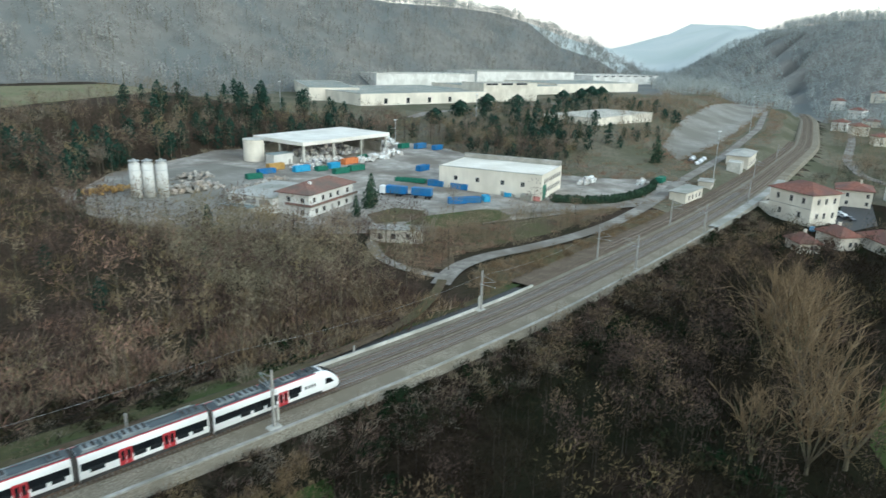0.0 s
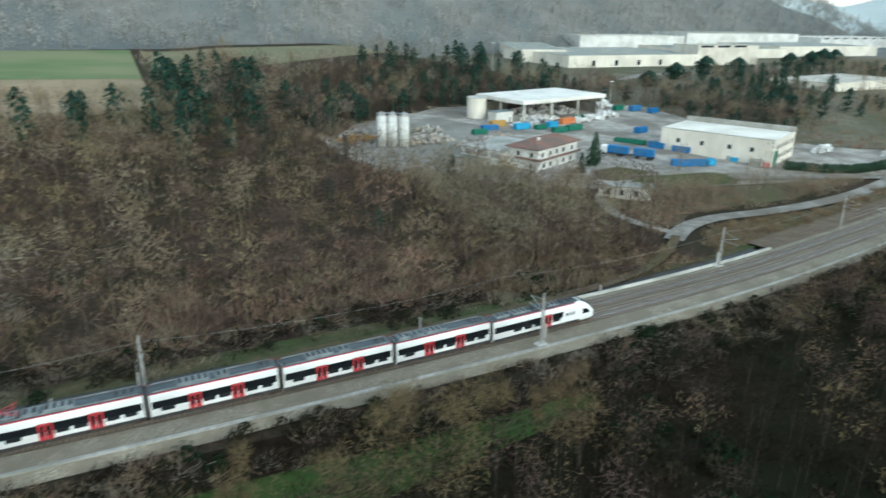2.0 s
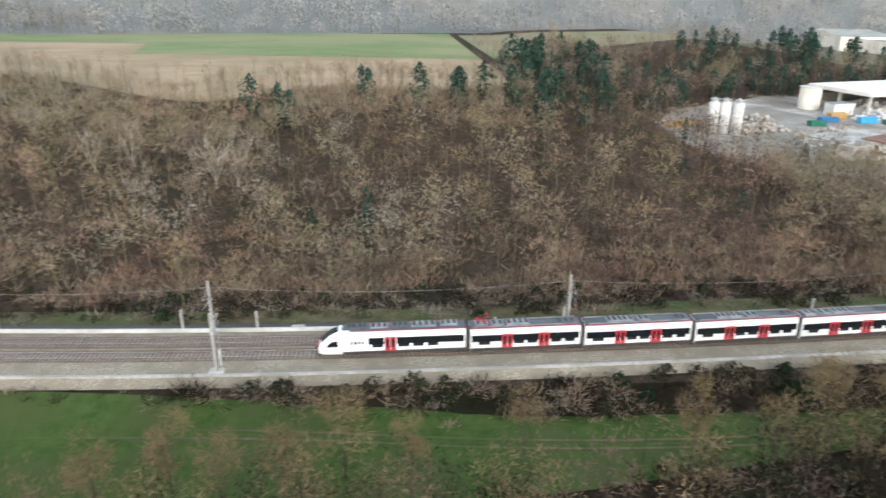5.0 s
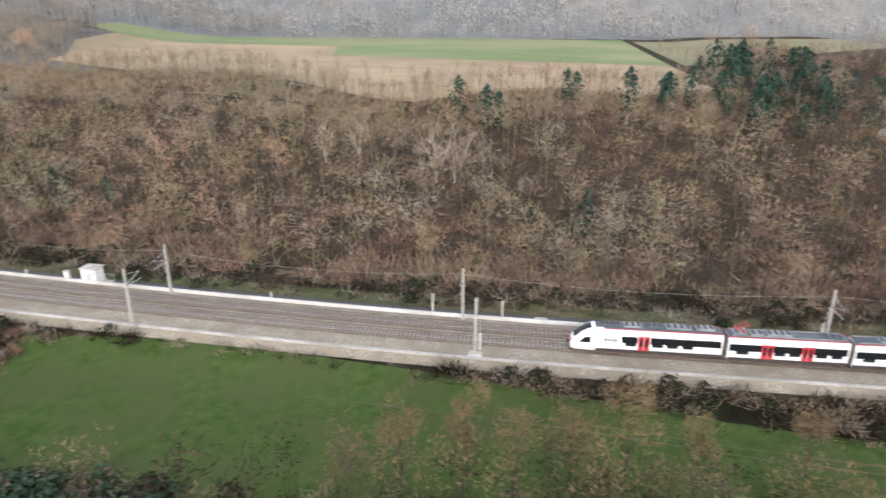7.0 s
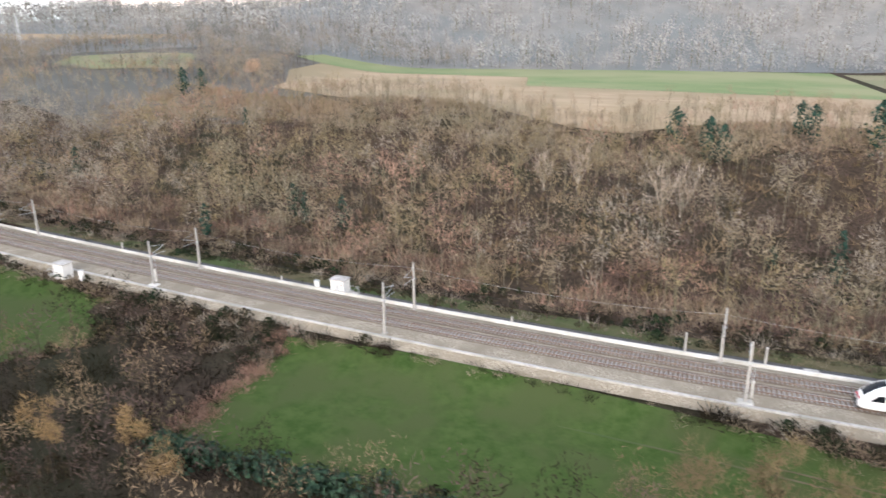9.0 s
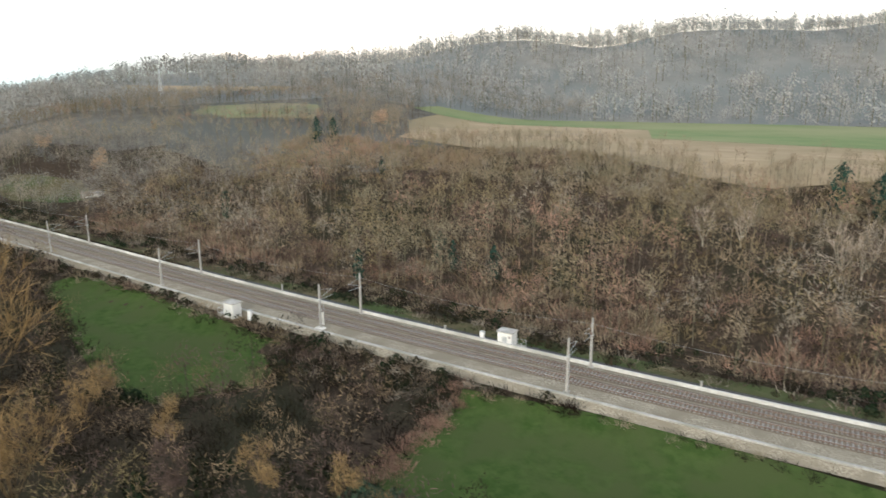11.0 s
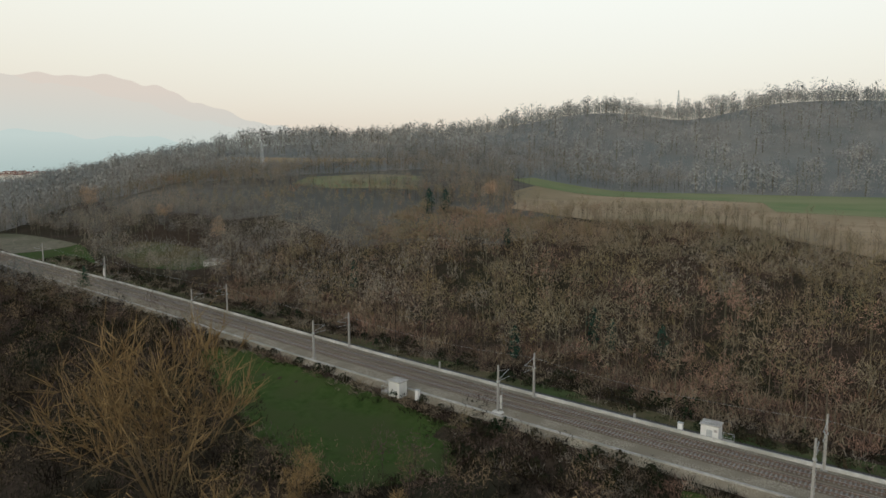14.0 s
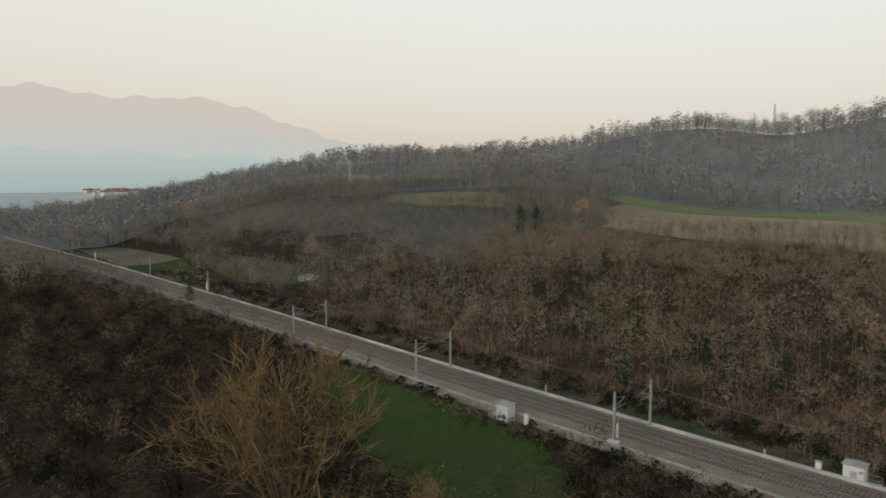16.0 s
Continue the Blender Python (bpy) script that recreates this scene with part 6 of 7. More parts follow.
# slope above the line
x, y = jitter_grid(-560, 240, 85, 345, 5.5)
ok = wooded(x, y) & (y < np.where(x < 0, 345, 320)) & ~((y < 170) & (x > 58) & (rng.random(x.size) < 0.3)) & ~((y < 165) & (x > 112) & (rng.random(x.size) < 0.85)) & ~((y > 150) & (y < 172) & (x > 78)) & ~((y < line_y(x) + 26) & (x > 96)) & ~((x > 60) & (y - 0.12 * x > 318))
x, y = x[ok], y[ok]
edge = (y > line_y(x) + 92) & (x < 10)
thin = edge & (rng.random(x.size) < 0.12)
x, y, edge = x[~thin], y[~thin], edge[~thin]
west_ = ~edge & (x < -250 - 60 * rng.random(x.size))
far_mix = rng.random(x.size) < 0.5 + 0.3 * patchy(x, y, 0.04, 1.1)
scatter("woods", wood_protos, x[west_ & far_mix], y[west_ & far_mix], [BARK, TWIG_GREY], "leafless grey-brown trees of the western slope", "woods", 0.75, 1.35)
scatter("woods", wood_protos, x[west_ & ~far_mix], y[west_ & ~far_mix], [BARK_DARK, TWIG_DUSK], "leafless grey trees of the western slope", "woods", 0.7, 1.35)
x, y, edge = x[~west_], y[~west_], edge[~west_]
dim = ~edge & (rng.random(x.size) < 0.15 + 0.5 * step(x, -130, 30))
scatter("woods", wood_protos, x[dim], y[dim], [BARK_DARK, TWIG_MAROON], "leafless maroon-brown trees of the wooded slope", "woods", 0.6, 1.3)
x, y, edge = x[~dim], y[~dim], edge[~dim]
tone_ = tones(x[~edge], y[~edge], 0.035, 0.4, (-0.9, 0.45, 1.6))
tone_[(x[~edge] > -30) & (tone_ == 0)] = 1
plant("woods", wood_protos + slim_protos[:2], x[~edge], y[~edge], tone_, (2, 0, 1, 3), BARK, "of the wooded slope", 0.6, 1.4)
plant("woods", slim_protos, x[edge], y[edge], tones(x[edge], y[edge], 0.035, 0.4, (-0.9, 0.45, 1.6)), (2, 0, 1, 3), BARK, "along the field's edge", 0.6, 0.95)
# Near-black trees strewn at random stand for shade between the crowns.
m = ~edge & (rng.random(x.size) < 0.07)
scatter("woods", wood_protos, x[m] + 2, y[m] + 2, [BARK_DARK, TWIG_DARK], "near-black trees making shaded gaps on the slope", "woods", 0.6, 1.0)
m = ~edge & (rng.random(x.size) < 0.018) & (patchy(x, y, 0.02, 0.9) > 0.1)
scatter("ivy_trees", [leafy_clump(91, 9, 1.6, 130, 0.55, trunk=0.15)], x[m] + 2, y[m], [BARK_DARK, IVY], "ivy-clad dark green trees within the slope's woods", "trees", 0.7, 1.2)
fx, fy = rng.uniform(-300, 0, 1100), rng.uniform(0, 1, 1100)
fy = line_y(fx) + 100 + fy * 40
ok = ~inside(STUBBLE_F, fx, fy)
scatter("thicket", [shrub(75, 1.8, 1.6, 40, 0.13)], fx[ok], fy[ok], [BARK, TWIG], "brown scrub below the stubble field", "scrub", 1.0, 2.2)
# undergrowth that fills the slope's floor
x, y = jitter_grid(-320, 70, 92, 215, 5.0)
ok = wooded(x, y) & (y > line_y(x) + 20) & ~inside(YARD_P, x, y)
pick = rng.integers(0, 3, x.size)
for k, (mat, tone) in enumerate(((TWIG_MAROON, "maroon-brown"), (TWIG_MOSS, "olive-brown"), (TWIG_TAN, "tan"))):
    m = ok & (pick == k)
    scatter("thicket", [shrub(77 + i, 2.4, 2.2, 24, 0.15) for i in range(2)], x[m], y[m], [BARK_DARK, mat], "bushy " + tone + " undergrowth on the wooded slope", "scrub", 0.8, 1.5)
# thin row of trees before the stubble field
x = rng.uniform(-240, 0, 330)
y = 204 + rng.uniform(-7, 12, 330) + np.clip(-x - 100, 0, 200) * 0.15
scatter("field_trees", slim_protos, x, y, [BARK, TWIG], "slender leafless trees along the stubble field", "trees", 0.5, 0.85)
# low ground between line and camera; its dark twigs carry painted shade
x, y = jitter_grid(-420, 200, 2, 110, 4.6)
ok = wooded(x, y) & (y < line_y(x) - 15) & ~((x > 175) & (y > 40))
x, y = x[ok], y[ok]
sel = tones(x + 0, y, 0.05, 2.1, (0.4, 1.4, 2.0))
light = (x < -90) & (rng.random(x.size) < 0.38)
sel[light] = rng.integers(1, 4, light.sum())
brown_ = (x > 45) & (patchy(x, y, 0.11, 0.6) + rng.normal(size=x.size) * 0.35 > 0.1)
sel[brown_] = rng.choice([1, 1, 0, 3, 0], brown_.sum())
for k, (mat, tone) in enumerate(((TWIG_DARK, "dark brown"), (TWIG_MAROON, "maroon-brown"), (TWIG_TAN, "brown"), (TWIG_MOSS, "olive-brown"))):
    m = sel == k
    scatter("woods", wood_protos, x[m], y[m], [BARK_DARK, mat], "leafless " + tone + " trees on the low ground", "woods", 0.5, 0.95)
# thickets on the embankment and at the wood's edge
shrubs = [shrub(70 + s, 1.6, 1.5, 46, 0.12) for s in range(4)]
leafy = [leafy_clump(80 + s, 2.0, 1.5, 90, 0.28, trunk=0.05) for s in range(3)]
x = rng.uniform(-420, 230, 6200)
d = rng.choice([-1, 1], x.size, p=[0.62, 0.38])
y = line_y(x) + np.where(d < 0, rng.uniform(-17, -8.0, x.size), rng.uniform(10.2, 22, x.size))
ok = ~inside(MEADOW_A, x, y) & ~inside(MEADOW_B, x, y) & ~((d > 0) & (x > 60))
x, y = x[ok], y[ok]
t_ = rng.random(x.size) + 0.25 * patchy(x, y, 0.12, 1.0)
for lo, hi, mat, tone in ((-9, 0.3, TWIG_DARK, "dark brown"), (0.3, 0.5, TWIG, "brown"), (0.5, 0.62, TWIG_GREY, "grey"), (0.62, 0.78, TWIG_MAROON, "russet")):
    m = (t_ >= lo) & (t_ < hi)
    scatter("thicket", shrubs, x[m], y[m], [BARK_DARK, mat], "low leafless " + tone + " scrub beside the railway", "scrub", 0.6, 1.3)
m = t_ >= 0.78
scatter("bramble", leafy, x[m], y[m], [BARK, BRAMBLE], "dark bramble thicket on the embankment", "bramble", 0.5, 1.1)
bx, by = [], []
for poly in (MEADOW_A, MEADOW_B):
    for (ax_, ay_), (cx2, cy2) in zip(poly, poly[1:] + poly[:1]):
        k = int(math.hypot(cx2 - ax_, cy2 - ay_) * 0.9)
        u = rng.random(k)
        bx.append(ax_ + (cx2 - ax_) * u + rng.normal(size=k) * 0.9)
        by.append(ay_ + (cy2 - ay_) * u + rng.normal(size=k) * 0.9)
bx, by = np.concatenate(bx), np.concatenate(by)
half = rng.random(bx.size) < 0.5
scatter("thicket", shrubs, bx[half], by[half], [BARK_DARK, TWIG], "brown scrub along the meadow's edge", "scrub", 0.4, 0.9)
scatter("thicket", shrubs, bx[~half], by[~half], [BARK_DARK, TWIG_DARK], "dark scrub along the meadow's edge", "scrub", 0.4, 1.0)
x = rng.uniform(-300, 70, 1900)
y = line_y(x) + 19 + np.abs(rng.normal(size=x.size)) * 12
ok = wooded(x, y) & (patchy(x, y, 0.08, 0.5) > -0.6)
x, y = x[ok], y[ok]
for k, (mat, tone) in enumerate(((TWIG, "brown"), (TWIG_MAROON, "maroon-brown"), (TWIG_RED, "russet"))):
    m = np.arange(x.size) % 5 // 2 == k
    scatter("thicket", shrubs, x[m], y[m], [BARK_DARK, mat], "bushy " + tone + " undergrowth at the slope's foot", "scrub", 0.9, 1.9)
u = rng.random(130)
x, y = np.interp(u, (0, 0.2, 0.4, 0.6, 1), (46, 66, 92, 118, 176)), np.interp(u, (0, 0.2, 0.4, 0.6, 1), (190, 173, 152, 141, 129))
x, y = x - 4 - 8 * rng.random(130), y - 3 - 9 * rng.random(130)
ok = y > line_y(x) + 17
scatter("woods", wood_protos, x[ok], y[ok], [BARK, TWIG], "small leafless brown trees below the yard", "woods", 0.45, 0.8)
x, y = rng.uniform(48, 92, 150), rng.uniform(112, 168, 150)
ok = (y > line_y(x) + 18) & (y < 176 - 0.45 * (x - 48)) & ~((x > 86) & (y > 118))
scatter("woods", wood_protos, x[ok], y[ok], [BARK, TWIG], "leafless brown trees beside the yard lane", "woods", 0.7, 1.1)
x, y = rng.uniform(46, 100, 170), rng.uniform(98, 150, 170)
ok = (y > line_y(x) + 17) & ~((x > 86) & (y > 98) & (y < 142))
half = rng.random(x.size) < 0.5
scatter("woods", wood_protos, x[ok & half], y[ok & half], [BARK_DARK, TWIG], "leafless brown trees beside the railway lane", "woods", 0.5, 0.95)
scatter("woods", wood_protos, x[ok & ~half], y[ok & ~half], [BARK_DARK, TWIG_MAROON], "leafless maroon-brown trees beside the railway lane", "woods", 0.5, 0.9)
x = rng.uniform(40, 100, 620)
y = line_y(x) + rng.uniform(11, 42, 620)
ok = ~((x > 86) & (y > 99))
pick = rng.random(x.size)
for lo, hi, mat, tone in ((0, 0.4, TWIG_MAROON, "maroon-brown"), (0.4, 0.75, TWIG_TAN, "tan"), (0.75, 1, TWIG, "brown")):
    m = ok & (pick >= lo) & (pick < hi)
    scatter("thicket", shrubs, x[m], y[m], [BARK_DARK, mat], "dense " + tone + " scrub beside the railway lane", "scrub", 0.8, 1.9)
x = rng.uniform(85, 205, 170)
y = line_y(x) - rng.uniform(13, 44, 170)
half = rng.random(x.size) < 0.55
scatter("woods", wood_protos, x[half], y[half], [BARK_DARK, TWIG_TAN], "tan-brown leafless trees below the embankment", "woods", 0.5, 0.9)
scatter("woods", wood_protos, x[~half], y[~half], [BARK_DARK, TWIG_MAROON], "maroon-brown leafless trees below the embankment", "woods", 0.5, 0.95)
STRIP_P = [(100, 98), (150, 107), (205, 117), (200, 121), (150, 111), (112, 112), (104, 107)]
x, y = rng.uniform(98, 206, 900), rng.uniform(97, 122, 900)
ok = inside(STRIP_P, x, y)
scatter("thicket", shrubs, x[ok], y[ok], [BARK_DARK, TWIG_TAN], "low tan scrub between road and railway", "scrub", 0.5, 1.2)
x, y = rng.uniform(90, 205, 2200), rng.uniform(108, 150, 2200)
ok = inside(SCRUB_P, x, y) & (patchy(x, y, 0.09, 0.2) > -0.3)
x, y = x[ok], y[ok]
half = rng.random(x.size) < 0.6
scatter("thicket", shrubs, x[half], y[half], [BARK, TWIG], "low brown scrub between yard and railway", "scrub", 0.4, 1.4)
scatter("thicket", shrubs, x[~half], y[~half], [BARK, TWIG_RED], "low russet scrub between yard and railway", "scrub", 0.4, 1.0)
x = np.concatenate([rng.uniform(-82, -30, 42), rng.uniform(-20, 36, 36)])
y = np.concatenate([rng.uniform(42, 50, 42), rng.uniform(47, 57, 36)])
scatter("meadow_trees", wood_protos, x, y, [BARK_DARK, TWIG_MOSS], "olive-brown leafless trees along the meadow", "trees", 0.5, 0.95)
u = rng.random(110)
scatter("dry_reeds", shrubs, -137.5 + rng.normal(size=110) * 1.3, 45 + 29 * u, [BARK, TWIG_RED], "dry reeds and russet stalks at the meadow's edge", "reeds", 0.5, 0.9)
u = rng.random(90)
scatter("bramble", leafy, -137 + 38 * u, 43.2 + rng.normal(size=90) * 0.9, [BARK_DARK, CONIFER], "dark green bramble hedge below the meadow", "bramble", 0.7, 1.3)
# undergrowth among the trees of the low ground
x, y = jitter_grid(-420, 240, 0, 100, 4.8)
ok = wooded(x, y) & (y < line_y(x) - 16)
x, y = x[ok], y[ok]
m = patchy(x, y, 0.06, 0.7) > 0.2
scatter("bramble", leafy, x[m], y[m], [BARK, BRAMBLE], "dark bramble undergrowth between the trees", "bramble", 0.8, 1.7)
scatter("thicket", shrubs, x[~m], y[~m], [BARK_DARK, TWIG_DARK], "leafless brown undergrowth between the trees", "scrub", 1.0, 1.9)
# far hills, in twig and ground colours with haze mixed in
far_protos = []
for k in range(5):
    av, af, as_ = leafy_clump(50 + k, 10.0, 4.8, 64, 0.55, -0.15, 0.12)
    bv, bf, bs = hazy_crown(60 + k, 11.0, 4.6, 24, 0.3, 0.3, 2, 0.12)
    far_protos.append((np.concatenate([av, bv]), np.concatenate([af, bf + len(av)]), np.concatenate([as_, bs])))
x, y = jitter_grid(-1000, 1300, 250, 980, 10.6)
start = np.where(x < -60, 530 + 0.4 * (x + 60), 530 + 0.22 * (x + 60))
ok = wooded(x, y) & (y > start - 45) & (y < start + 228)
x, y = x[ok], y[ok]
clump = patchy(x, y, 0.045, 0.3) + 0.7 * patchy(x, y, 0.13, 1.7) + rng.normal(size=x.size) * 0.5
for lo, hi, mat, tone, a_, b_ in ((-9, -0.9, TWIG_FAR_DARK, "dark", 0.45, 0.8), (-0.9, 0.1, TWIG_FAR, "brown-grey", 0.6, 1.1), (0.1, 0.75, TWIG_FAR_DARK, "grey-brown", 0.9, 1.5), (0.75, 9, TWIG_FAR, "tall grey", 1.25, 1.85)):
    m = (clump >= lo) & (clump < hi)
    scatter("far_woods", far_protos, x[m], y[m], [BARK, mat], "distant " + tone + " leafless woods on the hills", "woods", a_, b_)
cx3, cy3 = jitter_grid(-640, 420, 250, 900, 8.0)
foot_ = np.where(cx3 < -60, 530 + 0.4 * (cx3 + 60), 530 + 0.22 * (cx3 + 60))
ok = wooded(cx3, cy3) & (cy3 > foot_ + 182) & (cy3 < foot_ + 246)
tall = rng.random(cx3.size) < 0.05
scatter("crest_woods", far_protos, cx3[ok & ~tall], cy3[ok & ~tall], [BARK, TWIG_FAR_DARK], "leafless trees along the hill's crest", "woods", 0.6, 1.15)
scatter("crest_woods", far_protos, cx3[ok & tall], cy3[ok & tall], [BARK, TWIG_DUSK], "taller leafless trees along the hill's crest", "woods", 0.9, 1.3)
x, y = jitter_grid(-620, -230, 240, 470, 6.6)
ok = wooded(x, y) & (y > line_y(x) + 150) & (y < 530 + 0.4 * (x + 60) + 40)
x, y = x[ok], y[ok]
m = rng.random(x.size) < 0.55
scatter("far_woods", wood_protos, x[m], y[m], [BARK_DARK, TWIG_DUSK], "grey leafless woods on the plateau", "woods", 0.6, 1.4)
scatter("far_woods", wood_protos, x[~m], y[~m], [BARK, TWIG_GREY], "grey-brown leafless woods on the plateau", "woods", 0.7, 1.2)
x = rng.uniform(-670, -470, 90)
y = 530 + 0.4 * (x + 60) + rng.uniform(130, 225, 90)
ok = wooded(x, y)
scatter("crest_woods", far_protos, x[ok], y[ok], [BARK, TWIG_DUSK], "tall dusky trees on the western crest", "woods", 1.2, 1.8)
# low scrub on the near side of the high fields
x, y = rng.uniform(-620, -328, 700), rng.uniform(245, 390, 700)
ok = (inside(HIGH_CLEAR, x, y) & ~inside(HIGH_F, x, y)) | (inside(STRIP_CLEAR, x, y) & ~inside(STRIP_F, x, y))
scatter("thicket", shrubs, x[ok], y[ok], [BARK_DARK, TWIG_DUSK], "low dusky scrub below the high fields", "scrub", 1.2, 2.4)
# dense ivy-clad trees along the plateau's edge
x, y = jitter_grid(-20, 300, 180, 400, 7.5)
band_ = np.where(x < 120, (y > 192 + 0.62 * x) & (y < 262 + 0.75 * x), (y > 288) & (y < 345)) | ((x > 245) & (y > 196) & (y < 262))
ok = wooded(x, y) & band_ & ~inside(YARD_P, x, y) & (patchy(x, y, 0.06, 0.4) > -0.55) & ~((x > 215) & (y > 265))
half = rng.random(x.size) < 0.62
scatter("ivy_trees", [leafy_clump(92 + s, 11, 2.5, 190, 0.6, trunk=0.15) for s in range(3)], x[ok & half], y[ok & half], [BARK_DARK, IVY], "dense ivy-clad dark green trees on the plateau's edge", "trees", 0.7, 1.25)
scatter("woods", wood_protos, x[ok & ~half], y[ok & ~half], [BARK, TWIG_GREY], "grey-brown leafless trees among ivy-clad ones", "woods", 0.7, 1.15)
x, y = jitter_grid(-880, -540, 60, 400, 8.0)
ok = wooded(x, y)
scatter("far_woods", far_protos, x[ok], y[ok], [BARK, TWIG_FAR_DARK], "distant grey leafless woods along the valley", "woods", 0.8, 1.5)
x, y = jitter_grid(-800, -420, -60, 130, 8.0)
ok = wooded(x, y) & (y < line_y(x) - 14)
scatter("far_woods", far_protos, x[ok], y[ok], [BARK_DARK, TWIG_GREY], "grey-brown leafless woods along the valley", "woods", 0.7, 1.2)
# Woods beyond the valley, planted in the haze-paled twigs.
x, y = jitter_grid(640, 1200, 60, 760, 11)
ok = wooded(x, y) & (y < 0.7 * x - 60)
scatter("far_woods", far_protos, x[ok], y[ok], [BARK, TWIG_DISTANT], "haze-coloured distant woods across the valley", "woods", 0.85, 1.4)
x, y = jitter_grid(240, 660, 40, 330, 6.5)
ok = wooded(x, y) & (((y - line_y(x)) > 60) | ((y - line_y(x)) < -16)) & ~inside(LOT, x, y) & (patchy(x, y, 0.03, 1.2) > -0.1) & ~((x < 330) & (y < 110)) & (y - 0.12 * x < 250)
scatter("woods", wood_protos, x[ok], y[ok], [BARK, TWIG], "leafless brown trees round the valley road", "woods", 0.5, 0.9)


x, y = jitter_grid(200, 430, 0, 118, 6.0)
ok = (y < line_y(x) - 12) & ~inside([(228, 70), (265, 66), (300, 78), (304, 98), (262, 104), (236, 100)], x, y)
sel = rng.random(x.size) < 0.5
scatter("village_trees", wood_protos, x[ok & sel], y[ok & sel], [BARK_DARK, TWIG], "leafless brown trees between the village houses", "trees", 0.4, 0.75)
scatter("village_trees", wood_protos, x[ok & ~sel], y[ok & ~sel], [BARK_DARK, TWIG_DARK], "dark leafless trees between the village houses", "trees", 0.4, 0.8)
# scrub and young trees on the rough ground round station and lot
x, y = jitter_grid(205, 640, 60, 330, 4.2)
d = y - line_y(x)
near_road = np.zeros(x.size, bool)
for (ax_, ay_), (cx2, cy2) in zip(ROAD_A, ROAD_A[1:]):
    u = np.clip(((x - ax_) * (cx2 - ax_) + (y - ay_) * (cy2 - ay_)) / ((cx2 - ax_) ** 2 + (cy2 - ay_) ** 2), 0, 1)
    near_road |= np.hypot(x - ax_ - u * (cx2 - ax_), y - ay_ - u * (cy2 - ay_)) < 5.5
ok = (d > 19) & ~near_road & ~inside(YARD_P, x, y) & ~inside(LOT, x, y) & ~inside(PLATEAU_P, x, y) & ~inside([(300, 218), (384, 224), (382, 268), (300, 262)], x, y) & ~((x < 350) & (d < 34)) & (y - 0.12 * x < 290)
tone_ = patchy(x, y, 0.045, 2.2) + rng.normal(size=x.size) * 0.4
for lo, hi, mat, tone in ((-0.5, 0.3, TWIG, "brown"), (0.3, 0.8, TWIG_GREY, "grey-brown"), (0.8, 1.3, TWIG_RED, "russet")):
    m = ok & (tone_ >= lo) & (tone_ < hi)
    scatter("thicket", shrubs, x[m], y[m], [BARK, mat], "low " + tone + " scrub on the rough ground", "scrub", 0.6, 1.5)
m = ok & (tone_ > 0.75) & (rng.random(x.size) < 0.5)
scatter("woods", wood_protos, x[m], y[m], [BARK, TWIG_GREY], "young leafless trees on the rough ground", "woods", 0.4, 0.8)
# dusky belt of trees between the yard and the factory terrace
x, y = jitter_grid(205, 430, 196, 312, 6.2)
ok = ~inside(YARD_P, x, y) & ~inside(LOT, x, y) & ~inside(PLATEAU_P, x, y) & ~inside([(296, 206), (392, 214), (386, 270), (296, 264)], x, y) & (y - 0.12 * x < 256) & (y > line_y(x) + 70)
pick = rng.random(x.size) + 0.2 * patchy(x, y, 0.05, 1.3)
for lo, hi, mat, tone in ((-9, 0.4, TWIG_DUSK, "dusky grey"), (0.4, 0.7, TWIG_MOSS, "mossy brown")):
    m = ok & (pick >= lo) & (pick < hi)
    scatter("woods", wood_protos, x[m], y[m], [BARK_DARK, mat], tone + " leafless trees below the factory terrace", "woods", 0.45, 0.8)
m = ok & (pick >= 0.7)
scatter("ivy_trees", [leafy_clump(97 + s, 9, 2.6, 170, 0.6, trunk=0.15) for s in range(2)], x[m], y[m], [BARK_DARK, IVY], "dark green trees below the factory terrace", "trees", 0.55, 1.0)
# thin trees before the eastern grass field
x = rng.uniform(0, 120, 150)
y = 286 + 0.55 * x + rng.uniform(-16, 4, 150)
scatter("field_trees", slim_protos, x, y, [BARK, TWIG_GREY], "slender leafless trees along the grass field", "trees", 0.55, 0.95)
# scrub that frays the edges of roads and yards
px_, py_ = [], []
for poly in (YARD_P, LOT, ROAD_A):
    for (ax_, ay_), (cx2, cy2) in zip(poly, poly[1:]):
        k = int(math.hypot(cx2 - ax_, cy2 - ay_) * 0.5)
        u = rng.random(k)
        nx2, ny2 = -(cy2 - ay_), cx2 - ax_
        nn = math.hypot(nx2, ny2)
        o = rng.choice([-1, 1], k) * rng.uniform(4.5, 7.5, k) if poly is ROAD_A else rng.normal(size=k) * 1.2
        px_.append(ax_ + (cx2 - ax_) * u + nx2 / nn * o)
        py_.append(ay_ + (cy2 - ay_) * u + ny2 / nn * o)
px_, py_ = np.concatenate(px_), np.concatenate(py_)
ok = np.abs(py_ - line_y(px_)) > 15
scatter("thicket", shrubs, px_[ok], py_[ok], [BARK, TWIG], "brown scrub along road and yard edges", "scrub", 0.4, 1.2)
# tufts and molehills on the meadows
x, y = rng.uniform(-255, 40, 420), rng.uniform(44, 84, 420)
ok = inside(MEADOW_A, x, y) | inside(MEADOW_B, x, y)
scatter("grass_tufts", shrubs, x[ok], y[ok], [BARK_DARK, TWIG_DARK], "small dark tufts and molehills on the meadow", "tufts", 0.1, 0.28)
ribbon("field_track", [(-95, 67), (-60, 65), (-30, 61), (0, 60), (36, 63.5)], 0.4, VERGE, "worn wheel track across the meadow", 0.2)
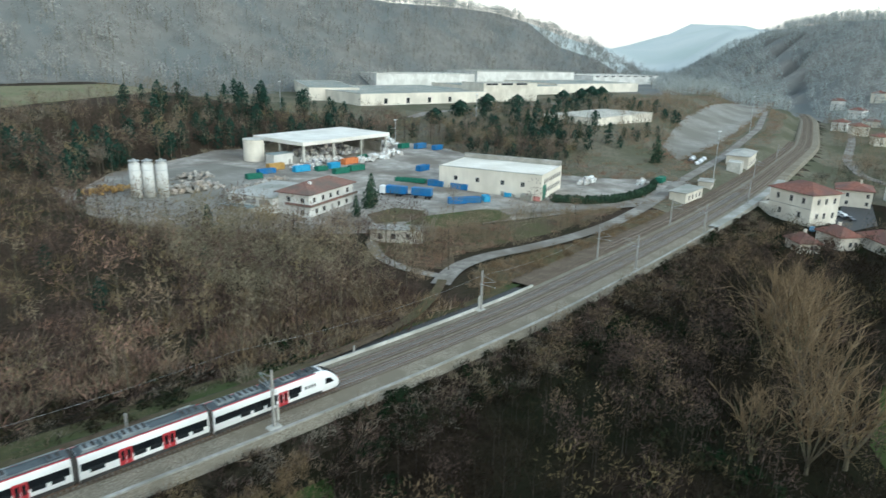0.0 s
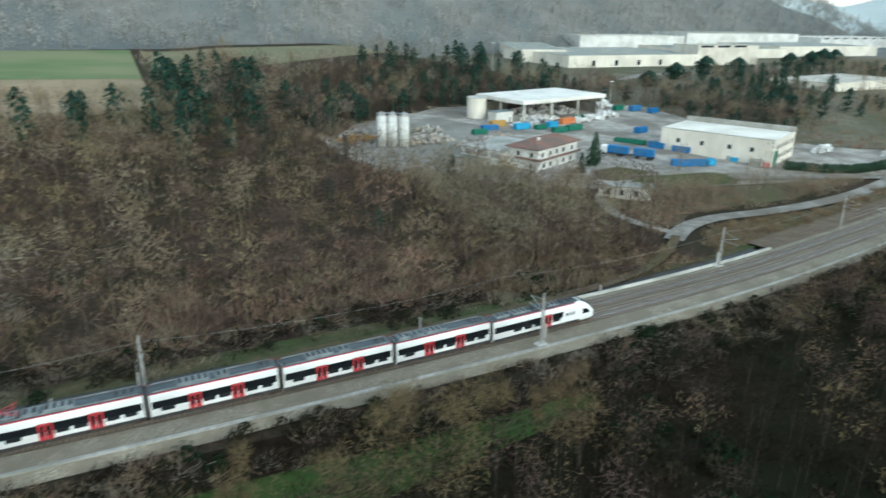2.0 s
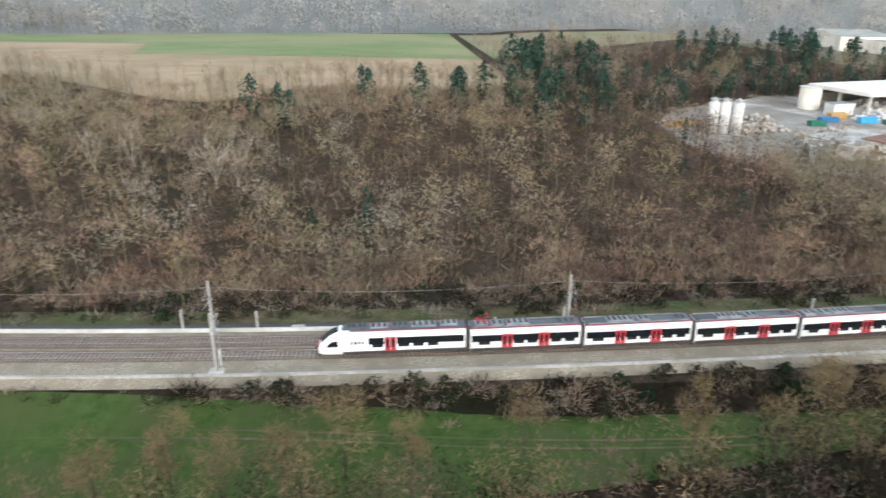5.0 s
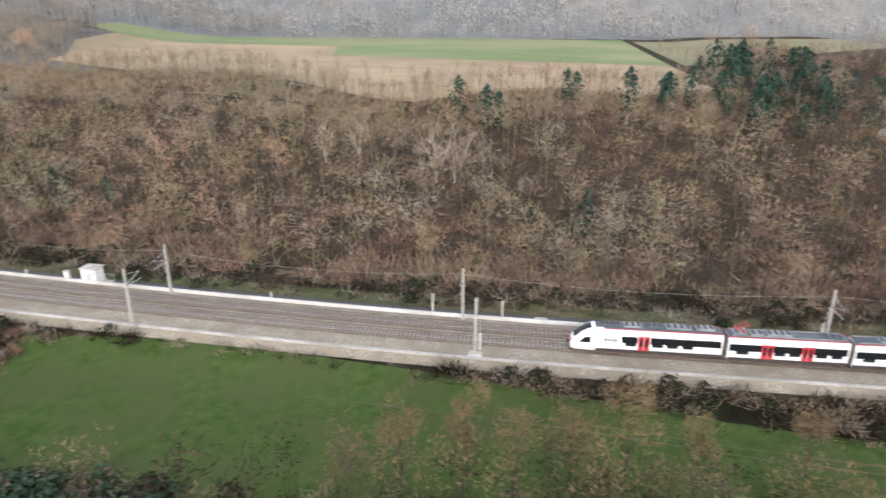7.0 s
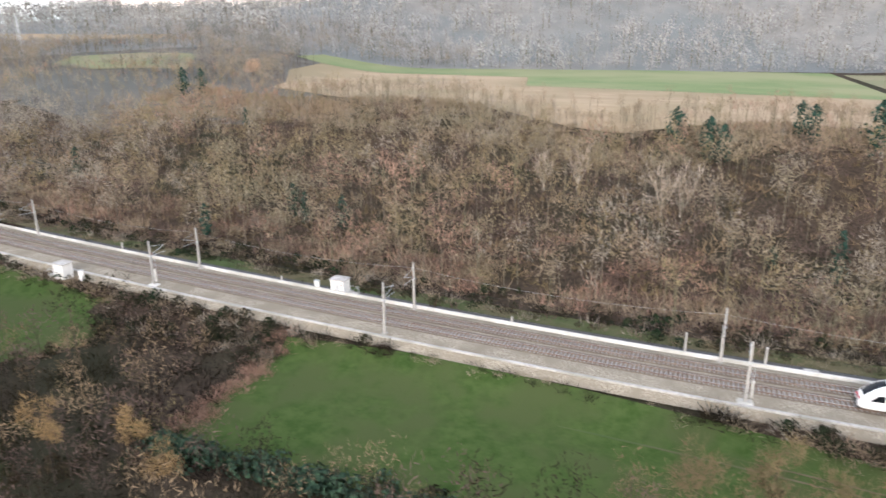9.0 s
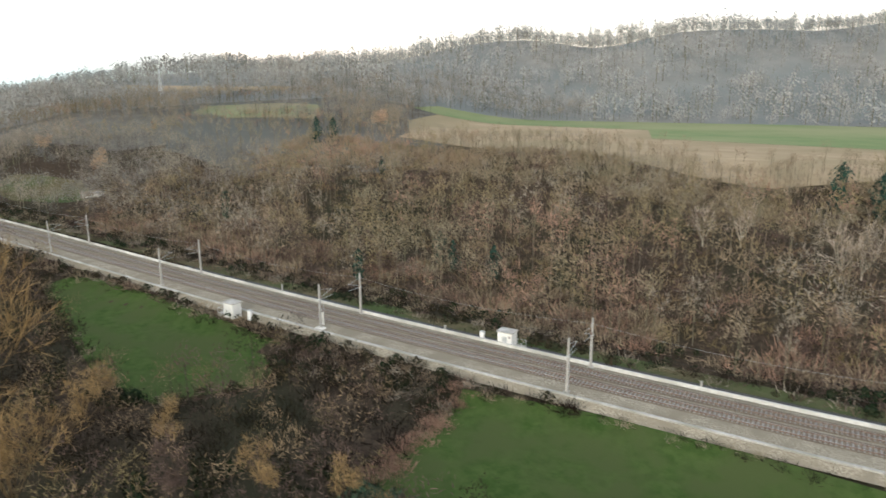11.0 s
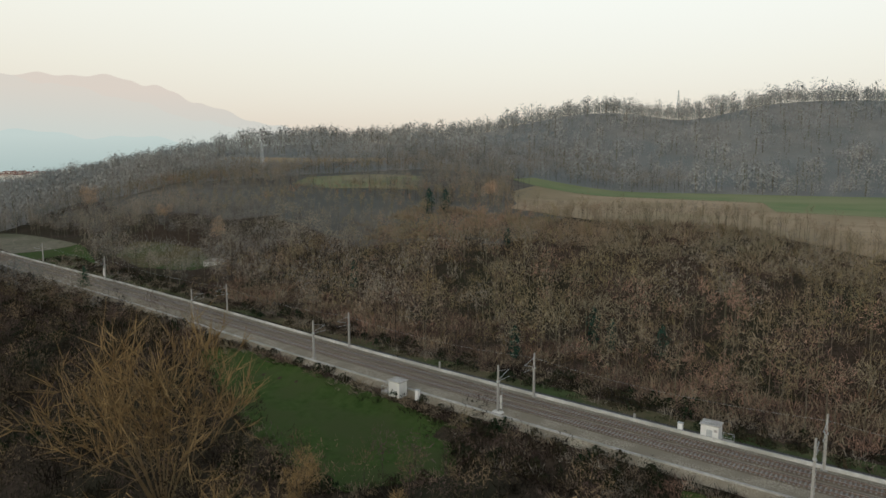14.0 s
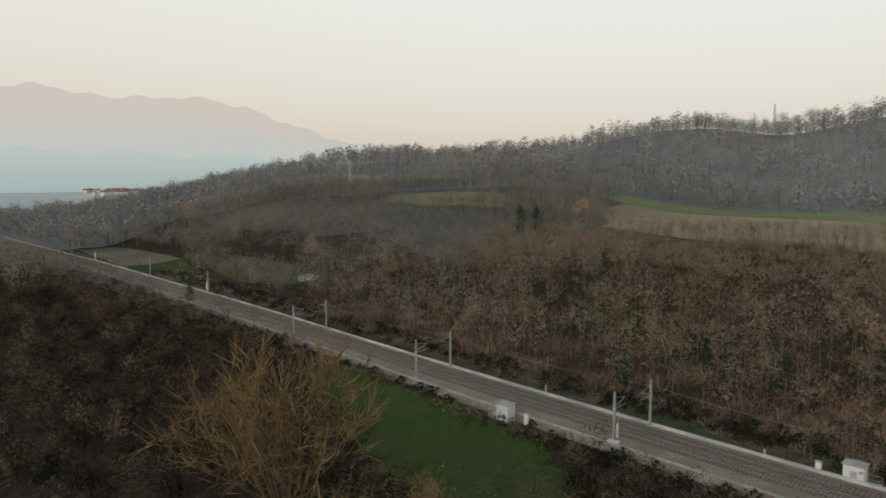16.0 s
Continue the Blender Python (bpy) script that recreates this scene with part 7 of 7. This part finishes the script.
ribbon("field_track", [(-95, 65.4), (-60, 63.4), (-30, 59.4), (0, 58.4), (36, 61.9)], 0.4, VERGE, "worn wheel track across the meadow", 0.2)


# ---- single trees ----
def lone_tree(x, y, proto, mats, label, category="tree", s=1.0, name="tree", turn=0.0, group=""):
    """One tree as a thing of trunk and crown."""
    pv, pf, ps = proto
    t = thing(name, at(x, y, turn) @ Matrix.Scale(s, 4), label, category, group)
    for slot, nm in ((0, "trunk"), (1, "crown")):
        f = pf[ps == slot]
        used = np.unique(f)
        remap = np.zeros(len(pv), np.int32)
        remap[used] = np.arange(len(used))
        link(nm, grid_mesh(nm, pv[used], remap[f], [mats[slot]]), t)
    return t


ivy_protos = [leafy_clump(90 + s, 11, 2.2, 330, 0.42, -0.1, 0.2) for s in range(3)]
fir_protos = [leafy_clump(95 + s, 11, 3.0, 620, 0.45, 0.85, 0.2) for s in range(2)]
big_proto = branching_tree(200, 28, 7, 14, 3, 0.11, 0.27, 0.1, 0.2)
mid_proto = hazy_crown(203, 12, 3.0, 900, 0.075, 0.1, 9, 0.13)
mid_proto_b = hazy_crown(204, 13, 2.4, 850, 0.075, 0.1, 8, 0.12)
lone_tree(-189, 26.5, big_proto, [BARK_GOLD, TWIG_GOLD], "large leafless tree with golden-brown lichened branches", s=1.2)
lone_tree(-170, 22, big_proto, [BARK_GOLD, TWIG_GOLD], "leafless tree with golden-brown branches", s=0.6, turn=120)
for tx, ty, ts in ((-142, 33, 0.9), (-134, 37, 0.8), (-127, 34, 0.7), (-150, 28, 0.9), (-160, 36, 0.8), (-172, 33, 1.0), (-178, 40, 0.8)):
    lone_tree(tx, ty, mid_proto if int(tx) % 2 else mid_proto_b, [BARK_DARK, TWIG_GOLD if int(tx) % 3 else TWIG_MAROON], "leafless golden-brown thicket tree on low ground", s=ts, turn=tx * 7, group="golden trees on the low ground")
for tx, ty, ts in ((-75, 49, 0.85), (-68, 50, 0.95), (-63, 49, 0.85), (-57, 51, 0.8), (-51, 53, 1.0), (-44, 52, 0.8), (-31, 57, 0.75), (-12, 55, 0.85), (-3, 54, 0.75), (5, 58, 0.9), (9, 63, 0.8), (13, 57, 0.9), (19, 59, 0.85), (24, 56, 0.8), (30, 58, 0.8)):
    lone_tree(tx, ty, mid_proto if int(tx) % 2 else mid_proto_b, [BARK_DARK, TWIG_MOSS], "leafless olive-brown tree beside the meadow", s=ts * 1.1, turn=tx * 7, group="trees beside the meadow")
pale_proto = branching_tree(205, 14, 4.5, 7, 2, 0.12, 0.22, 0.12, 0.2)
poplar_proto = branching_tree(202, 19, 5.5, 9, 2, 0.12, 0.3, 0.1, 0.2)
for tx, ty, ts in ((92, 27, 0.9), (98, 24, 1.0), (104, 31, 1.05), (88, 33, 0.8), (117, 38, 1.15), (124, 42, 1.05), (129, 47, 1.1), (136, 44, 1.0), (121, 46, 0.9), (110, 36, 0.95), (141, 50, 0.9)):
    lone_tree(tx, ty, poplar_proto, [BARK, TWIG_TAN], "tall slender leafless poplar with pale golden twigs", s=ts, turn=tx * 5, name="poplar", group="poplars near the station")
for tx, ty, ts in ((-84, 142, 0.85), (-80, 145, 0.75), (-104, 150, 0.8), (-112, 148, 0.7)):
    lone_tree(tx, ty, pale_proto, [BARK_PALE, TWIG_PALE], "pale-barked leafless tree on the slope", s=ts * 1.15, turn=tx * 3, group="pale trees on the slope")
broad_proto = hazy_crown(206, 13, 5.4, 1100, 0.13, 0.2, 11, 0.2)
for tx, ty, ts in ((-270, 256, 0.85), (-530, 211, 1.1), (-520, 206, 0.9), (-408, 179, 0.8), (-362, 174, 0.8), (-377, 186, 0.6)):
    lone_tree(tx, ty, broad_proto, [BARK, TWIG_APRICOT], "rounded tree with dry apricot-brown leaves", s=ts, turn=tx * 3, group="russet trees among the woods")
for tx, ty, ts in ((-332, 582, 1.3), (-324, 586, 1.1), (-280, 650, 1.4), (-270, 655, 1.2), (-258, 660, 1.5), (-249, 664, 1.3), (-592, 462, 1.4), (-500, 490, 1.1), (-640, 440, 1.0), (-205, 690, 1.0)):
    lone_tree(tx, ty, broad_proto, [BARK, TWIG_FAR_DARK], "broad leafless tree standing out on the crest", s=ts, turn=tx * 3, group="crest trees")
r_ = random.Random(5)
for i in range(72):
    tx = r_.uniform(-92, 170) if i < 40 else r_.uniform(10, 175)
    ty = 184 + r_.uniform(-10, 8) + max(0, tx) * 0.62 + (r_.uniform(0, 40) if tx > 20 else 0)
    if tx > 30 and (r_.random() < 0.2 or inside(YARD_P, np.array([tx]), np.array([ty]))[0]):
        continue
    lone_tree(tx, ty, r_.choice(ivy_protos), [BARK, IVY], "ivy-clad dark green tree near the plateau's edge", s=r_.uniform(0.85, 1.35), turn=r_.uniform(0, 360), name="ivy_tree", group="ivy-clad trees")
for tx, ty, ts in ((-283, 224, 1.1), (-277, 228, 1.0), (-62, 128, 0.5), (30, 128, 0.7), (26, 150, 0.6), (55, 140, 0.7)):
    lone_tree(tx, ty, ivy_protos[0], [BARK, IVY], "dark ivy-clad tree above the woods", s=ts, name="ivy_tree", group="ivy-clad trees")
for tx, ty, ts in ((124, 175, 0.95), (121, 172, 0.8), (112, 166, 0.6), (284, 171, 1.2), (-340, 101, 0.75), (232, 216, 0.7), (66, 165, 0.9), (262, 86, 0.55)):
    lone_tree(tx, ty, fir_protos[int(abs(tx)) % 2], [BARK, CONIFER], "dark green conifer standing alone", "conifer", s=ts, name="conifer", group="conifers")
for i in range(14):
    tx, ty = 262 + r_.uniform(-22, 40), 235 + r_.uniform(-25, 22)
    lone_tree(tx, ty, fir_protos[i % 2], [BARK, CONIFER], "dark green conifer below the factories", "conifer", s=r_.uniform(0.7, 1.1), name="conifer", group="conifers")
round_proto = leafy_clump(120, 6, 3.6, 700, 0.5, trunk=0.2)
for tx, ty, ts in ((262, 305, 1.5), (280, 303, 1.6), (302, 302, 1.8), (330, 303, 1.6), (400, 322, 1.7), (425, 325, 1.8), (455, 338, 2.0), (478, 345, 1.9), (246, 88, 0.7)):
    lone_tree(tx, ty, round_proto, [BARK, IVY], "rounded dark evergreen tree", s=ts, name="evergreen_tree", group="rounded evergreens")
# clipped hedge round the hall's yard
hp = np.array([(180, 146), (188, 138), (198, 134), (214, 134), (228, 138), (238, 143)], float)
tt = np.linspace(0, 5, 80)
hx, hy = np.interp(tt, range(6), hp[:, 0]), np.interp(tt, range(6), hp[:, 1])
hv = [leafy_clump(130, 3.2, 1.4, 200, 0.3, trunk=0.06)]
scatter("hedge", hv, hx, hy, [BARK, CONIFER], "dense dark green clipped hedge round the yard", "hedge", 0.85, 1.0)
lone_tree(104, 124, pale_proto, [BARK, TWIG_GREY], "tall bare tree at the bend of the yard lane", s=0.95)
yard_tree = lone_tree(137, 150, mid_proto, [BARK, TWIG_GREY], "bare spreading yard tree", s=0.85)

farm = thing("farm_hut", at(-343, 151, 25), "small pale farm hut in the clearing", "hut")
walls("wall", 7, 4, -1, 2.4, PLASTER_WHITE, farm)
part("roof", hip_roof(7, 4, 2.5, 0.9, 0.3), ROOF_FIBRE, farm)
part("door", box(2.6, 3.6, -0.04, 0.02, 0, 2.0), FRAME, farm)

# ---- far fields, town and mountains ----
drape("grass_field", HIGH_F, PALE_GRASS, "pale green field high in the woods", 0.4)
drape("stubble_field", STRIP_F, STRAW, "pale strip field near the hilltop", 0.5)
drape("meadow", BEND_F, GRASS, "green meadow beside the far railway bend", 0.3)
drape("dry_field", DRY_F, PASTURE, "dry brown rough pasture beside the railway", 0.3)
drape("meadow", CLEAR_F, VERGE, "rough grass clearing below the woods", 0.3)


def ridge(name, pts, base, depth, mat, label):
    """A far mountain range as a solid fold of land along a line."""
    p = np.array(pts, float)
    n = 90
    s = np.linspace(0, len(p) - 1, n)
    cols = [np.interp(s, range(len(p)), p[:, i]) for i in range(3)]
    kk = np.hanning(9) / np.hanning(9).sum()
    hh = np.convolve(np.pad(cols[2], 4, mode="edge"), kk, "valid") + 10 * np.sin(s * 5.1) + 6 * np.sin(s * 11.7 + 1)
    v, f = [], []
    for i in range(n):
        dirv = np.array([cols[0][i], cols[1][i]])
        dirv = dirv / np.linalg.norm(dirv)
        for k, (o, a) in enumerate(((-depth, 0.0), (-depth * 0.45, 0.5), (0, 1.0), (depth * 0.3, 0.0))):
            q = np.array([cols[0][i], cols[1][i]]) + dirv * o
            v.append((q[0], q[1], base + (hh[i] - base) * a))
    for i in range(n - 1):
        for k in range(3):
            f.append((i * 4 + k, (i + 1) * 4 + k, (i + 1) * 4 + k + 1, i * 4 + k + 1))
    return tagged(new(name, grid_mesh(name, v, f, [mat], smooth=True)), label, "mountains", kind="structure")


def far_dir(deg, dist, elev):
    a = radians(deg)
    return (-122 - math.sin(a) * dist, -23 + math.cos(a) * dist, 45 + math.tan(radians(elev)) * dist)


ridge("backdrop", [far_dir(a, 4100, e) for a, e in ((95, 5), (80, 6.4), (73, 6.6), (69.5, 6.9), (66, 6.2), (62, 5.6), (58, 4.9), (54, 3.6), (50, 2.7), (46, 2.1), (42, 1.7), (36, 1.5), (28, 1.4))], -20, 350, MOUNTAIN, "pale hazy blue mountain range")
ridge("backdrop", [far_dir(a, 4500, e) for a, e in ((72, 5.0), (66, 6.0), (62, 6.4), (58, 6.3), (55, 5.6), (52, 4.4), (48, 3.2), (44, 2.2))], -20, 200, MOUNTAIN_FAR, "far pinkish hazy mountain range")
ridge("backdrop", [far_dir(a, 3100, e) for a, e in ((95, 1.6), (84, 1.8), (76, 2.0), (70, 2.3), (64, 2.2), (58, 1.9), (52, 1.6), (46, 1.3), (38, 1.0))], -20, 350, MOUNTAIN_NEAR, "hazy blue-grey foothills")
# plain with a town at the valley's mouth
r_ = random.Random(11)
for i in range(110):
    a, dist = r_.uniform(62.0, 67.5), r_.uniform(1900, 3000)
    px, py, _ = far_dir(a, dist, 0)
    w_, d2, h_ = r_.uniform(10, 18), r_.uniform(9, 13), r_.uniform(5, 9)
    t = thing("town_house", pose(px, py, gz(px, py) + 4, 0, 0, r_.uniform(0, 90)), "distant cream house with terracotta roof", "house", "houses of the far town")
    part("wall", box(0, w_, 0, d2, -8, h_), PLASTER, t)
    part("roof", hip_roof(w_, d2, h_ + 0.15, 2.6, 0.6), TERRACOTTA, t)
